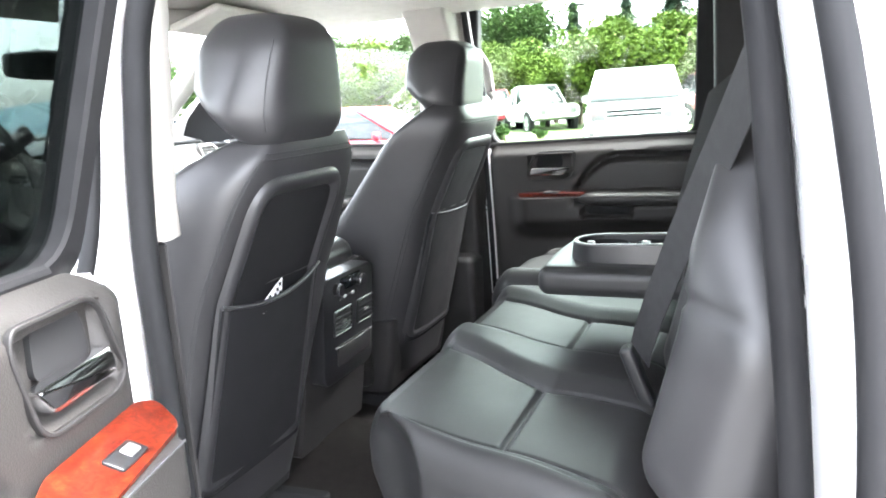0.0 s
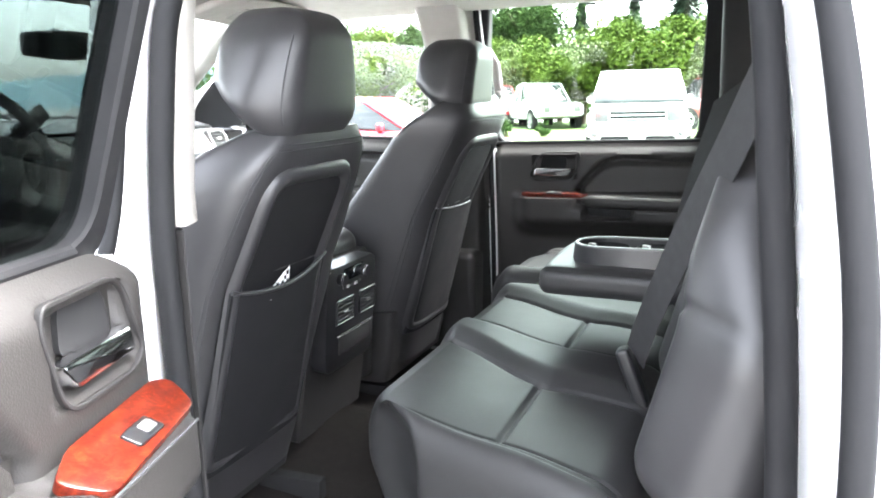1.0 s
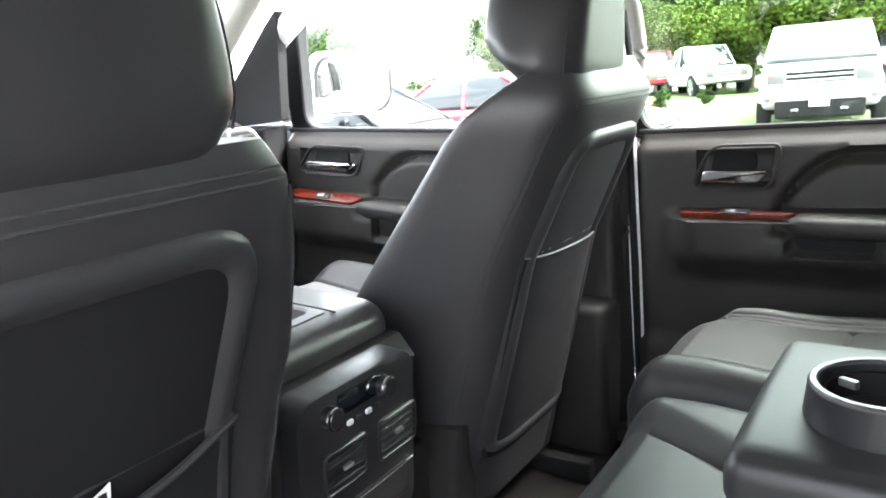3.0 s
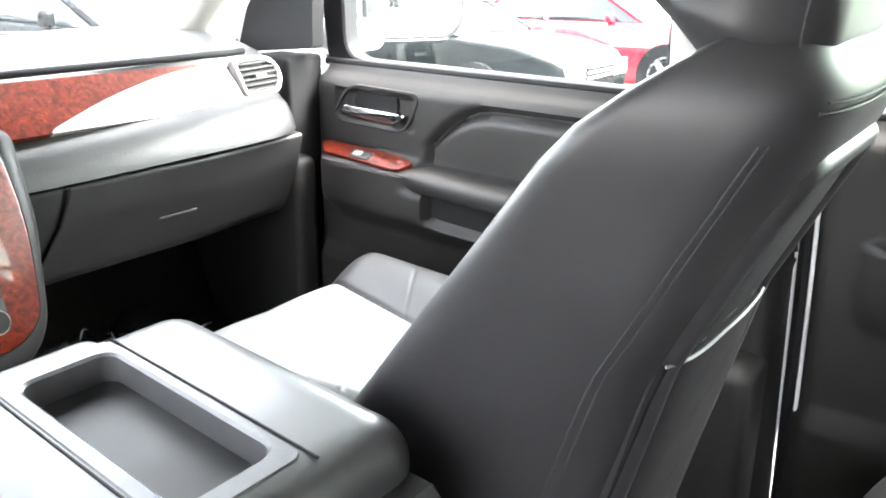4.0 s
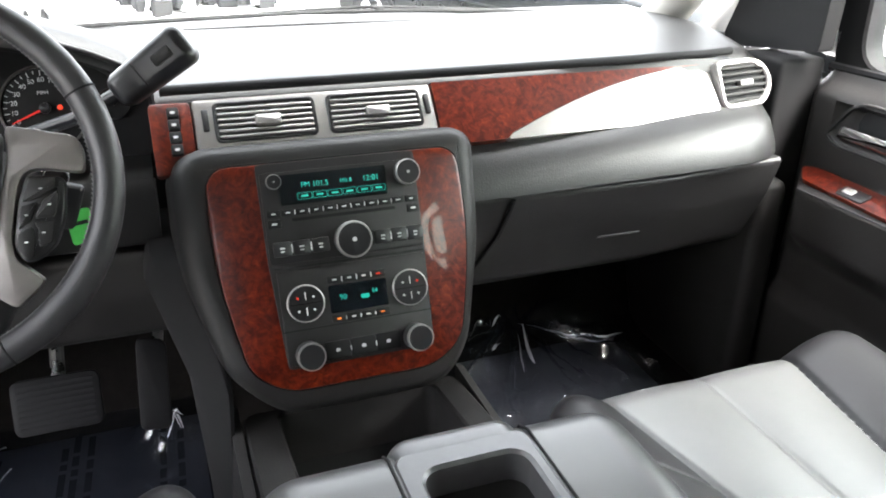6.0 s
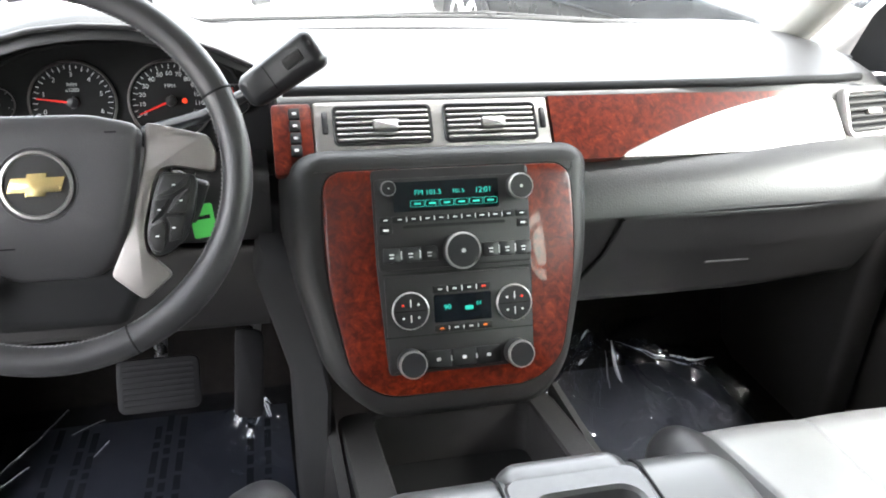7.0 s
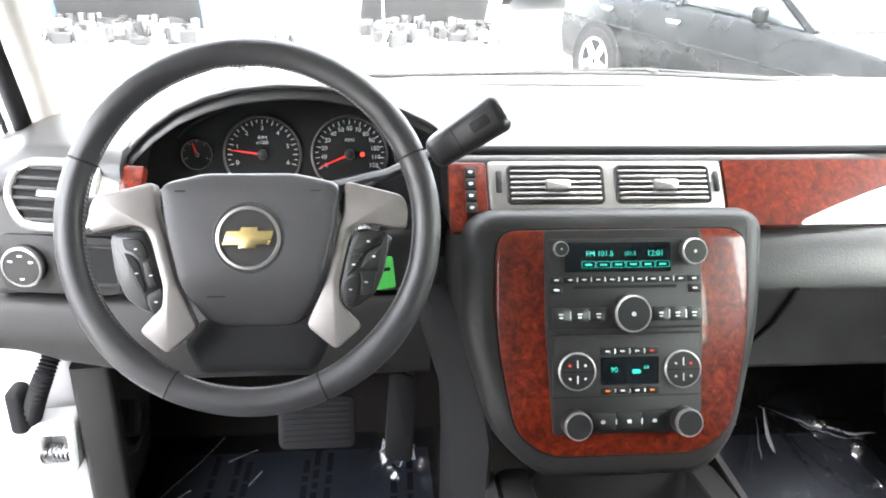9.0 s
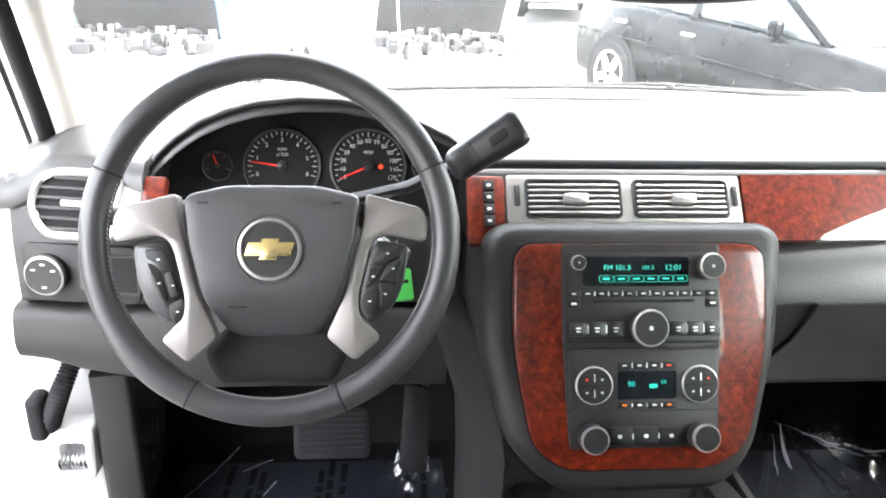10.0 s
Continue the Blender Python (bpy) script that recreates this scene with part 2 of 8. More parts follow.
LIDL = mottled("console_lid_leather", (0.034, 0.034, 0.035), (0.044, 0.0435, 0.0445), 7, (0.34, 0.42), bump=(160, 0.06, 0.0006), spec=0.75, coat=0.1)
STITCH = mat_new("grey_thread", (0.030, 0.030, 0.032), 0.7)
FABRIC = mottled("black_backing_cloth", (0.008, 0.008, 0.009), (0.011, 0.011, 0.012), 12, (0.7, 0.85), bump=(1500, 0.2, 0.0006), spec=0.16)
PLASTIC = mottled("charcoal_plastic", (0.016, 0.0153, 0.0152), (0.024, 0.0228, 0.0224), 6, (0.48, 0.60), bump=(650, 0.25, 0.0008), fine="cells", spec=0.3)
# darker copy of dash_pad_vinyl; cabin shade on the lower dash put into colour
PADSHADE = mottled("shaded_dash_vinyl", (0.011, 0.011, 0.0112), (0.016, 0.0158, 0.0158), 5, (0.40, 0.48), bump=(420, 0.25, 0.0008), fine="cells", spec=0.5)
PAD = mottled("dash_pad_vinyl", (0.020, 0.020, 0.0203), (0.028, 0.028, 0.028), 5, (0.40, 0.48), bump=(420, 0.25, 0.0008), fine="cells", spec=0.55)
DOORPL = mottled("door_vinyl", (0.019, 0.0176, 0.0166), (0.027, 0.0252, 0.0238), 5, (0.44, 0.54), bump=(500, 0.3, 0.0008), fine="cells", spec=0.35)
STACKP = mottled("charcoal_control_plastic", (0.014, 0.0137, 0.0134), (0.019, 0.0187, 0.0183), 20, (0.42, 0.52), spec=0.3)
THREAD = mat_new("light_grey_thread", (0.20, 0.20, 0.20), 0.7)
BTN = mottled("black_button_plastic", (0.007, 0.007, 0.0075), (0.010, 0.010, 0.0105), 30, (0.46, 0.56), spec=0.22)
GLOSSB = mottled("satin_black_plastic", (0.010, 0.010, 0.011), (0.015, 0.015, 0.016), 20, (0.28, 0.38))
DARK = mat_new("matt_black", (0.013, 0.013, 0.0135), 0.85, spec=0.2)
RUBBER = mottled("black_rubber", (0.007, 0.007, 0.008), (0.012, 0.012, 0.013), 20, (0.6, 0.75), bump=(200, 0.1, 0.0006), spec=0.2)
PIPING = mat_new("pale_piping", (0.20, 0.20, 0.21), 0.6)
CARPET = mottled("black_carpet", (0.013, 0.0112, 0.0105), (0.021, 0.0183, 0.017), 60, (0.9, 1.0), bump=(900, 0.9, 0.003), spec=0.1)
LINER = mottled("light_headliner_cloth", (0.50, 0.48, 0.44), (0.56, 0.54, 0.50), 30, (0.9, 1.0), bump=(900, 0.3, 0.001), spec=0.1)
TRIMLT = mottled("light_grey_trim", (0.35, 0.33, 0.30), (0.40, 0.38, 0.35), 12, (0.5, 0.6), bump=(600, 0.2, 0.0006))
SILVER = mottled("satin_silver", (0.35, 0.34, 0.328), (0.40, 0.39, 0.376), 30, (0.30, 0.40), metal=0.75, bump=(1200, 0.05, 0.0003))
PEWTER = mottled("warm_silver_spoke", (0.185, 0.172, 0.163), (0.22, 0.205, 0.195), 30, (0.40, 0.50), metal=0.55, bump=(1200, 0.05, 0.0003))
HOLDER = mottled("dark_grey_metallic", (0.095, 0.095, 0.098), (0.12, 0.12, 0.122), 40, (0.34, 0.42), metal=0.5)
HUBP = mottled("airbag_cover_vinyl", (0.036, 0.035, 0.0365), (0.046, 0.045, 0.047), 6, (0.42, 0.52), bump=(700, 0.2, 0.0006), fine="cells", spec=0.45)
CHROME = mat_new("chrome", (0.85, 0.85, 0.86), 0.12, 1.0)
GAUGE = mottled("gauge_face", (0.014, 0.014, 0.0142), (0.019, 0.019, 0.0192), 40, (0.6, 0.75), spec=0.15)
STEEL = mottled("worn_steel", (0.45, 0.45, 0.46), (0.6, 0.6, 0.6), 40, (0.2, 0.4), metal=1.0)
WHITEP = mottled("white_paint", (0.72, 0.72, 0.72), (0.75, 0.75, 0.75), 3, (0.25, 0.3), coat=1.0)
MARK = mat_new("white_marking", (0.62, 0.62, 0.62), 0.5)
TEAL = mat_new("teal_display", (0.0, 0.2, 0.15), 0.5, emit=(0.02, 0.75, 0.55), power=0.025)
REDL = mat_new("red_light", (0.4, 0.02, 0.0), 0.5, emit=(1.0, 0.06, 0.02), power=0.05)
ORANGEL = mat_new("orange_light", (0.4, 0.1, 0.0), 0.5, emit=(1.0, 0.22, 0.03), power=0.05)
NEEDLE = mat_new("red_needle", (0.6, 0.02, 0.01), 0.5, emit=(1.0, 0.03, 0.02), power=0.02)
NUMERAL = mat_new("lit_numerals", (0.50, 0.50, 0.50), 0.5, emit=(0.80, 0.92, 0.88), power=0.006)
GOLD = mottled("gold_badge", (0.60, 0.46, 0.20), (0.68, 0.54, 0.26), 40, (0.2, 0.3), metal=0.8)
GREEN = mat_new("green_tag", (0.08, 0.55, 0.10), 0.6)
SCREEN = mat_new("dark_screen", (0.006, 0.008, 0.010), 0.08)
BELT = mottled("black_webbing", (0.012, 0.012, 0.013), (0.018, 0.018, 0.019), 50, (0.6, 0.75), bump=(1800, 0.4, 0.0006))
GLASS = glass_mat("clear_glass", (0.92, 0.95, 0.93))
# windscreen glare is painted as a faint pale scatter in the glass
SCREENGL = glass_mat("dusty_windscreen", (0.92, 0.95, 0.93), veil=0.0018)
TINTED = glass_mat("tinted_glass", (0.74, 0.80, 0.75), gloss=(0.90, 0.015))
PRIVACY = glass_mat("privacy_glass", (0.24, 0.27, 0.26))
MIRROR = mat_new("mirror_glass", (0.9, 0.9, 0.9), 0.02, 1.0)


def burl():
    m = mat_new("red_burl_wood", (0.2, 0.03, 0.01), 0.35, spec=0.2, coat=0.3)
    nt, nd, ln, b = nodes_of(m)
    n1 = noise_tex(nt, 36, 8.0, 0.7, 2.6)
    n2 = noise_tex(nt, 90, 6.0, 0.65, 1.0)
    mx = nd.new("ShaderNodeMath")
    mx.operation = "MULTIPLY_ADD"
    mx.inputs[1].default_value = 0.45
    ln.new(n2.outputs[0], mx.inputs[0])
    sc = nd.new("ShaderNodeMath")
    sc.operation = "MULTIPLY"
    sc.inputs[1].default_value = 0.55
    ln.new(n1.outputs[0], sc.inputs[0])
    ln.new(sc.outputs[0], mx.inputs[2])
    b.inputs["Coat Roughness"].default_value = 0.05
    r = ramp(nt, mx.outputs[0], [(0.33, (0.016, 0.0018, 0.0010)), (0.45, (0.058, 0.0056, 0.0024)), (0.56, (0.112, 0.0135, 0.0046)), (0.70, (0.22, 0.042, 0.0105))])
    ln.new(r.outputs[0], b.inputs["Base Color"])
    return m


WOOD = burl()


def groove(d, w=0.006, depth=0.007):
    return -depth * math.exp(-(d / w) ** 2)


# ---- vehicle shell ----
def vehicle_shell():
    body = thing("car_body", (0, 0.5, 0.25), "white four-door truck body with dark door seals, doors open on the driver side", "vehicle body", kind="structure")

    # left door pillar between the two open doors: jamb face, outer face, black seals
    def pillar(zs, plan):
        return loft([[Vector((x, y + lean, z)) for x, y in plan] for z, lean in zs])

    def draw_in(z):     # the side leans inwards above the window line
        return 1.0 - 0.52 * smooth01(z, 1.08, 1.30) - 0.30 * smooth01(z, 1.30, 1.74)
    plan_b = fillet([(-0.78, 0.655), (-0.93, 0.648), (-0.955, 0.672), (-0.955, 0.80), (-0.92, 0.84), (-0.80, 0.84)], 0.012, 3)
    part("door_pillar", loft([[Vector((-0.80 + (x + 0.80) * draw_in(z) if x < -0.80 else x, (0.66 + (y - 0.66) * (1.0 - 0.68 * smooth01(z, 1.12, 1.28)) if y > 0.66 else y) + lean, z)) for x, y in plan_b] for z, lean in [(0.45, 0.0), (0.9, 0.005), (1.08, 0.004), (1.15, 0.002), (1.22, 0.0), (1.30, 0.0), (1.4, -0.01), (1.5, -0.02), (1.74, -0.05)]]), WHITEP, body, "white painted door pillar")
    plan_i = fillet([(-0.735, 0.64), (-0.80, 0.612), (-0.80, 0.705), (-0.74, 0.705)], 0.02, 3)
    part("pillar_trim", pillar([(1.275, 0.0), (1.32, 0.0), (1.5, -0.02), (1.735, -0.05)], plan_i), TRIMLT, body, "light grey upper pillar trim")
    part("pillar_trim", pillar([(0.6, 0.0), (1.271, 0.0)], fillet([(-0.772, 0.65), (-0.80, 0.612), (-0.80, 0.705), (-0.775, 0.705)], 0.012, 3)), PLASTIC, body, "black lower pillar trim")
    # rear quarter behind the opening
    plan_c = fillet([(-0.79, -0.104), (-0.90, -0.122), (-0.955, -0.135), (-0.965, -0.20), (-0.965, -1.1), (-0.80, -1.1)], 0.015, 3)
    part("rear_quarter_panel", pillar([(0.35, -0.01), (0.9, -0.006), (1.15, 0.004), (1.35, 0.016), (1.55, 0.042), (1.76, 0.11)], plan_c), WHITEP, body, "white painted rear quarter panel")
    part("door_sill", box(-0.96, -0.78, -0.3, 1.95, 0.40, 0.575, 0.02), WHITEP, body, "white painted door sill")
    part("sill_plate", box(-0.90, -0.76, -0.06, 0.58, 0.577, 0.597, 0.006), PLASTIC, body, "black plastic sill plate")
    # seals round the rear opening
    seal = [(-0.80, 0.612, 0.61), (-0.81, 0.626, 0.80), (-0.815, 0.632, 1.0), (-0.815, 0.634, 1.14), (-0.815, 0.635, 1.27), (-0.812, 0.622, 1.42), (-0.805, 0.597, 1.56), (-0.79, 0.52, 1.68), (-0.785, 0.44, 1.705),
            (-0.785, 0.1, 1.705), (-0.79, 0.0, 1.69), (-0.80, -0.045, 1.6), (-0.808, -0.065, 1.456), (-0.81, -0.074, 1.34), (-0.81, -0.087, 1.19), (-0.812, -0.096, 1.0), (-0.81, -0.096, 0.80), (-0.80, -0.085, 0.61)]
    part("inner_seal", tube(curve(seal, 5), 0.0155, 14, up=(1, 0, 0)), RUBBER, body, "black rubber door seal")
    out2 = [(-0.957, -0.10 - 0.04, 0.6), (-0.96, -0.14, 1.0), (-0.96, -0.138, 1.2), (-0.955, -0.125, 1.35), (-0.945, -0.09, 1.55), (-0.93, -0.03, 1.72)]
    part("outer_seal", tube(curve(out2, 5), 0.013, 12, up=(1, 0, 0)), RUBBER, body, "black rubber body seal")
    fs = [(-0.80 - 0.157 * draw_in(z), y, z) for y, z in ((0.655, 0.6), (0.66, 1.0), (0.658, 1.15), (0.655, 1.3), (0.635, 1.5), (0.605, 1.72))]
    part("outer_seal", tube(curve(fs, 5), 0.010, 12, up=(1, 0, 0)), RUBBER, body, "black rubber body seal")
    # roof and its rails
    def roof(u, v, d):
        e = 1 - (abs(u) / 0.86) ** 4
        return Vector((u, v, 1.755 + 0.055 * e - d - 0.05 * smooth01(v, 1.1, 1.62)))
    part("roof_panel", sheet(roof, span(-0.86, 0.86, 24), span(-1.1, 1.62, 20), 0.012), WHITEP, body, "white painted roof")
    for s in (-1, 1):
        rail = [(s * 0.83, -1.1, 1.735), (s * 0.835, 0.0, 1.745), (s * 0.83, 0.9, 1.735), (s * 0.825, 1.3, 1.715), (s * 0.82, 1.55, 1.64), (s * 0.83, 1.85, 1.45), (s * 0.86, 2.1, 1.265)]
        part("roof_rail", tube(rail, 0.032, 10), WHITEP, body)
    # right side: sill, rear quarter, outer skin below the windows is in the doors
    part("door_sill", box(0.80, 0.96, -0.3, 1.95, 0.40, 0.575, 0.02), WHITEP, body)
    plan_r = [(0.80, -0.06), (0.95, -0.06), (0.965, -0.2), (0.965, -1.1), (0.80, -1.1)]
    part("rear_quarter_panel", pillar([(0.35, 0.0), (1.15, 0.0), (1.75, 0.06)], plan_r), WHITEP, body)
    part("door_pillar", pillar([(0.58, 0.0), (1.25, 0.01), (1.5, 0.03), (1.73, 0.05)], fillet([(0.86, 0.765), (0.95, 0.765), (0.95, 0.92), (0.86, 0.92)], 0.01, 2)), DARK, body, "black door pillar")
    # bulkheads
    part("rear_pillar_trim", box(0.785, 0.86, -0.40, 0.045, 1.25, 1.73, 0.02), PLASTIC, body, "dark rear pillar trim")
    part("rear_bulkhead", box(-0.80, 0.80, -0.42, -0.38, 0.55, 1.76, 0.01), PLASTIC, body, "charcoal rear bulkhead")
    part("firewall", box(-0.80, 0.80, 2.12, 2.16, 0.45, 1.18, 0.01), DARK, body, "dark firewall")
    part("hinge_pillar_trim", box(0.765, 0.86, 1.70, 1.80, 0.58, 1.245, 0.01), DARK, body, "black hinge pillar trim")
    part("side_kick_panel", box(0.74, 0.80, 1.66, 2.12, 0.60, 1.05, 0.02), PLASTIC, body, "charcoal kick panel")
    # bonnet, wings and cowl ahead of the windscreen
    def hood(u, v, d):
        t = (v - 2.16) / 1.1
        return Vector((u * (1 - 0.05 * t), v - 0.05 * (u / 0.8) ** 2, 1.215 - 0.10 * t - 0.06 * t * t - 0.09 * (abs(u) / 0.85) ** 3 - d))
    part("bonnet", sheet(hood, span(-0.85, 0.85, 20), span(2.16, 3.2, 14), 0.01), WHITEP, body, "white painted bonnet")
    part("cowl", box(-0.80, 0.80, 2.06, 2.18, 1.14, 1.205, 0.02), GLOSSB, body, "black plastic cowl")
    for s in (-1, 1):
        part("front_wing", box(s * 0.91 - 0.07, s * 0.91 + 0.07, 1.98, 3.2, 0.5, 1.08, 0.06), WHITEP, body, "white painted front wing")
    return body


vehicle_shell()


def cabin_structure():
    # carpet with a raised tunnel and the toe board
    def floor(u, v, d):
        z = 0.60 + 0.063 * max(0.0, v - 0.75) + 0.03 * smooth01(v, 0.75, 1.45) + 0.05 * math.exp(-(u / 0.13) ** 4) + 0.30 * smooth01(v, 2.0, 2.12) + 0.02 * smooth01(abs(u), 0.70, 0.78)
        return Vector((u, v, z - d))
    solid("floor", sheet(floor, span(-0.79, 0.79, 40), span(-0.38, 2.12, 50), 0.04), CARPET, "black carpeted cabin floor with a low centre tunnel", "floor", kind="structure")

    def roof(u, v, d):
        e = (abs(u) / 0.80) ** 5
        bulge = 0.008 * math.exp(-(((u - 0.25) / 0.22) ** 2 + ((v - 0.95) / 0.25) ** 2))
        return Vector((u, v, 1.745 - 0.055 * e - 0.02 * smooth01(v, 1.15, 1.5) - bulge + d))
    ceil = solid("ceiling", sheet(roof, span(-0.80, 0.80, 40), span(-0.38, 1.50, 40), 0.008), LINER, "light beige cloth headliner", "ceiling", kind="structure")
    return ceil


cabin_structure()


def pillars_and_glass():
    # windscreen pillars with light trim, quarter panels black
    for s, tag in ((1, "right"), (-1, "left")):
        pl = thing("windscreen_pillar_" + tag, (s * 0.76, 1.9, 1.2), "light grey windscreen pillar trim beside black quarter panel", "pillar trim", kind="structure")
        a = [(s * 0.745, 2.04, 1.24), (s * 0.74, 1.93, 1.34), (s * 0.73, 1.80, 1.46), (s * 0.715, 1.66, 1.585), (s * 0.70, 1.52, 1.655), (s * 0.685, 1.40, 1.672)]
        if s < 0:
            a = [(-0.727, 1.845, 1.235), (-0.717, 1.785, 1.335), (-0.704, 1.715, 1.435), (-0.690, 1.64, 1.53), (-0.672, 1.55, 1.62), (-0.655, 1.45, 1.665)]
        part("trim", tube(a, [0.047, 0.046, 0.044, 0.044, 0.047, 0.05] if s > 0 else [0.0235, 0.022, 0.021, 0.022, 0.026, 0.03], 14, flat=0.8 if s > 0 else 1.0), TRIMLT, pl)
        if s < 0:
            part("edge_seal", tube(curve([(x - 0.034, y - 0.010, z) for x, y, z in a], 4), 0.0125, 12, up=(1, 0, 0)), RUBBER, pl, "black edge seal")
            part("outer_flange", tube(curve([(x - 0.062, y - 0.004, z) for x, y, z in a], 4), 0.0040, 8, up=(1, 0, 0)), RUBBER, pl, "thin outer seal")
        # black inside of the door's window frame corner
        tri = [(1.665, 1.262), (1.90, 1.235), (1.86, 1.33), (1.70, 1.505), (1.655, 1.545)]
        m = Matrix(((0, 0, s, s * 0.80), (1, 0, 0, 0), (0, 1, 0, 0), (0, 0, 0, 1)))
        if s > 0:
            part("quarter_panel", slab(fillet(tri, 0.01, 2), 0.0, 0.03, 0.0, m), DARK, pl, "black quarter panel")
    # windscreen
    def ws(u, v, d):
        t = v
        half = 0.80 - 0.10 * t
        bow = 0.14 * (u ** 2)
        return Vector((u * half, 2.10 - 0.66 * t - bow * (1 - 0.3 * t) + d, 1.235 + 0.475 * t + 0.03 * math.sin(math.pi * t) - 0.0 * u))
    win = thing("window_1", (0, 1.9, 1.24), "clear windscreen with a black painted border", "windscreen", kind="structure")
    g = part("pane", sheet(ws, span(-1, 1, 24), span(0, 1, 14)), SCREENGL, win)
    g.visible_shadow = False
    border = [ws(u, 0.0, 0.004) for u in span(-1, 1, 20)]
    part("lower_seal", tube(border, 0.012, 8), RUBBER, win, "black windscreen edge")
    header = thing("windscreen_header", (0, 1.42, 1.70), "light headliner roll above the windscreen", "header trim", kind="structure")
    part("roll", tube([(x, 1.47 - 0.12 * (x / 0.72) ** 2, 1.705 - 0.01 * (x / 0.72) ** 2) for x in span(-0.72, 0.72, 16)], 0.035, 12), LINER, header)


pillars_and_glass()


# ---- doors ----
def door_map(origin, along, inward):
    """Local (s, n, z) to world: s from the hinge edge rearwards, n into the cabin."""
    o, a, b = Vector(origin), Vector(along).normalized(), Vector(inward).normalized()
    return Matrix(((a.x, b.x, 0, o.x), (a.y, b.y, 0, o.y), (0, 0, 1, 0), (0, 0, 0, 1)))


def door(name, M, L, bez, wood, arc, arm, pull, sill0, sill1, label, win, glassmat, lower=0.46, lean=0.0, corner=0.0):
    """Door in local (s, n, z): inner skin with raised armrest, arched insert and a recess for the handle."""
    at = M @ Vector((0.0, -0.1, lower))
    d = thing(name, at, label, "vehicle door", kind="structure")
    a0, a1, az0, azt, azr = arc
    m0, m1, mz0, mz1 = arm

    def arc_top(s):
        return az0 + (azt - az0) * (1 - (1 - min(1.0, max(0.0, (s - a0) / 0.15))) ** 2.3) + (azr - azt) * max(0.0, s - a0 - 0.08) / (a1 - a0 - 0.08)

    def skin(s, z):
        sill = sill0 + (sill1 - sill0) * s / L
        n = 0.0
        n -= 0.030 * smooth01(z, sill - 0.035, sill + 0.004)
        n -= 0.016 * smooth01(s, 0.02, 0.0) + 0.016 * smooth01(s, L - 0.02, L)
        # arched insert, set in
        edge = min(arc_top(s) - z, (s - a0) * 2.0, z - (mz1 - 0.03))
        n -= 0.024 * smooth01(edge, -0.012, 0.006) * (1 if s < a1 + 0.2 else 0)
        n += 0.016 * smooth01(edge, 0.008, 0.022) * (1 if s > a0 else 0)
        # armrest body swelling out, with a soft lower edge
        up = smooth01(mz1 + 0.004 - z, 0.0, 0.016)
        low = smooth01(z, mz0 - 0.03, mz0 + 0.05)
        lon = smooth01(s, m0 - 0.02, m0 + 0.07) * (1 - smooth01(s, m1 - 0.04, m1 + 0.05))
        n += 0.070 * up * low * lon
        # lower shelf of the panel
        n += 0.020 * smooth01(0.86 - z, 0.0, 0.04)
        # handle recess
        bs0, bs1, bz0, bz1 = bez
        inb = min(s - bs0 - 0.016, bs1 - 0.016 - s, z - bz0 - 0.012, bz1 - 0.012 - z)
        n -= 0.022 * smooth01(inb, -0.004, 0.008)
        inp = min(s - pull[0], pull[1] - s, z - pull[2], pull[3] - z)
        n -= 0.026 * smooth01(inp, -0.004, 0.008)
        return n

    ss = span(0, L, int(L / 0.009))
    zs = span(0.60, max(sill0, sill1) + 0.004, 82)

    def surf(s, v, dd):
        sill = sill0 + (sill1 - sill0) * s / L
        if s < corner:      # rounded upper corner at the hinge end
            sill -= corner * (1 - math.sqrt(max(0.0, 1 - (1 - s / corner) ** 2)))
        z = 0.60 + (sill + 0.004 - 0.60) * (v - zs[0]) / (zs[-1] - zs[0])
        return M @ Vector((s, skin(s, z) - dd, z))
    body = part("inner_panel", sheet(surf, ss, zs), DOORPL, d, "charcoal vinyl door trim", angle=55)
    # painted shell
    def at_m(n):
        # plane of the door: local x = s, local y = z, local z = n
        return M @ Matrix(((1, 0, 0, 0), (0, 0, 1, n), (0, 1, 0, 0), (0, 0, 0, 1)))
    out = fillet([(-0.01, lower), (L + 0.02, lower), (L + 0.02, sill1 - 0.005), (-0.01, sill0 - 0.005)], 0.03, 3)
    part("outer_shell", slab(out, -0.135, -0.035, 0.0, at_m(0)), WHITEP, d, "white painted door skin")
    # handle bezel, lever
    bs0, bs1, bz0, bz1 = bez
    bc = ((bs0 + bs1) / 2, (bz0 + bz1) / 2)
    w, h = bs1 - bs0, bz1 - bz0
    outl = fillet([(bs0, bz0 + h * 0.18), (bs0 + w * 0.12, bz0), (bs1 - w * 0.14, bz0), (bs1, bz1 - h * 0.2), (bs1 - w * 0.03, bz1), (bs0 + w * 0.22, bz1)], 0.03, 6)
    part("handle_bezel", ring_plate(outl, offset(outl, 0.005), -0.004, 0.0025, at_m(0), 0.001), PLASTIC, d, "charcoal ring round the handle")
    cup = fillet([(bs0 + w * 0.2, bz0 + h * 0.44), (bs0 + w * 0.72, bz0 + h * 0.44), (bs0 + w * 0.70, bz1 - h * 0.12), (bs0 + w * 0.27, bz1 - h * 0.12)], 0.012, 3)
    part("handle_cup", slab(cup, -0.030, -0.016, 0.0, at_m(0)), DARK, d, "dark handle recess")
    lever = fillet([(bs0 + w * 0.10, bz0 + h * 0.20), (bs0 + w * 0.72, bz0 + h * 0.18), (bs0 + w * 0.86, bz0 + h * 0.44), (bs0 + w * 0.14, bz0 + h * 0.46)], 0.007, 3)
    part("handle", slab(lever, -0.014, 0.002, 0.005, at_m(0)), CHROME, d, "chrome door handle")
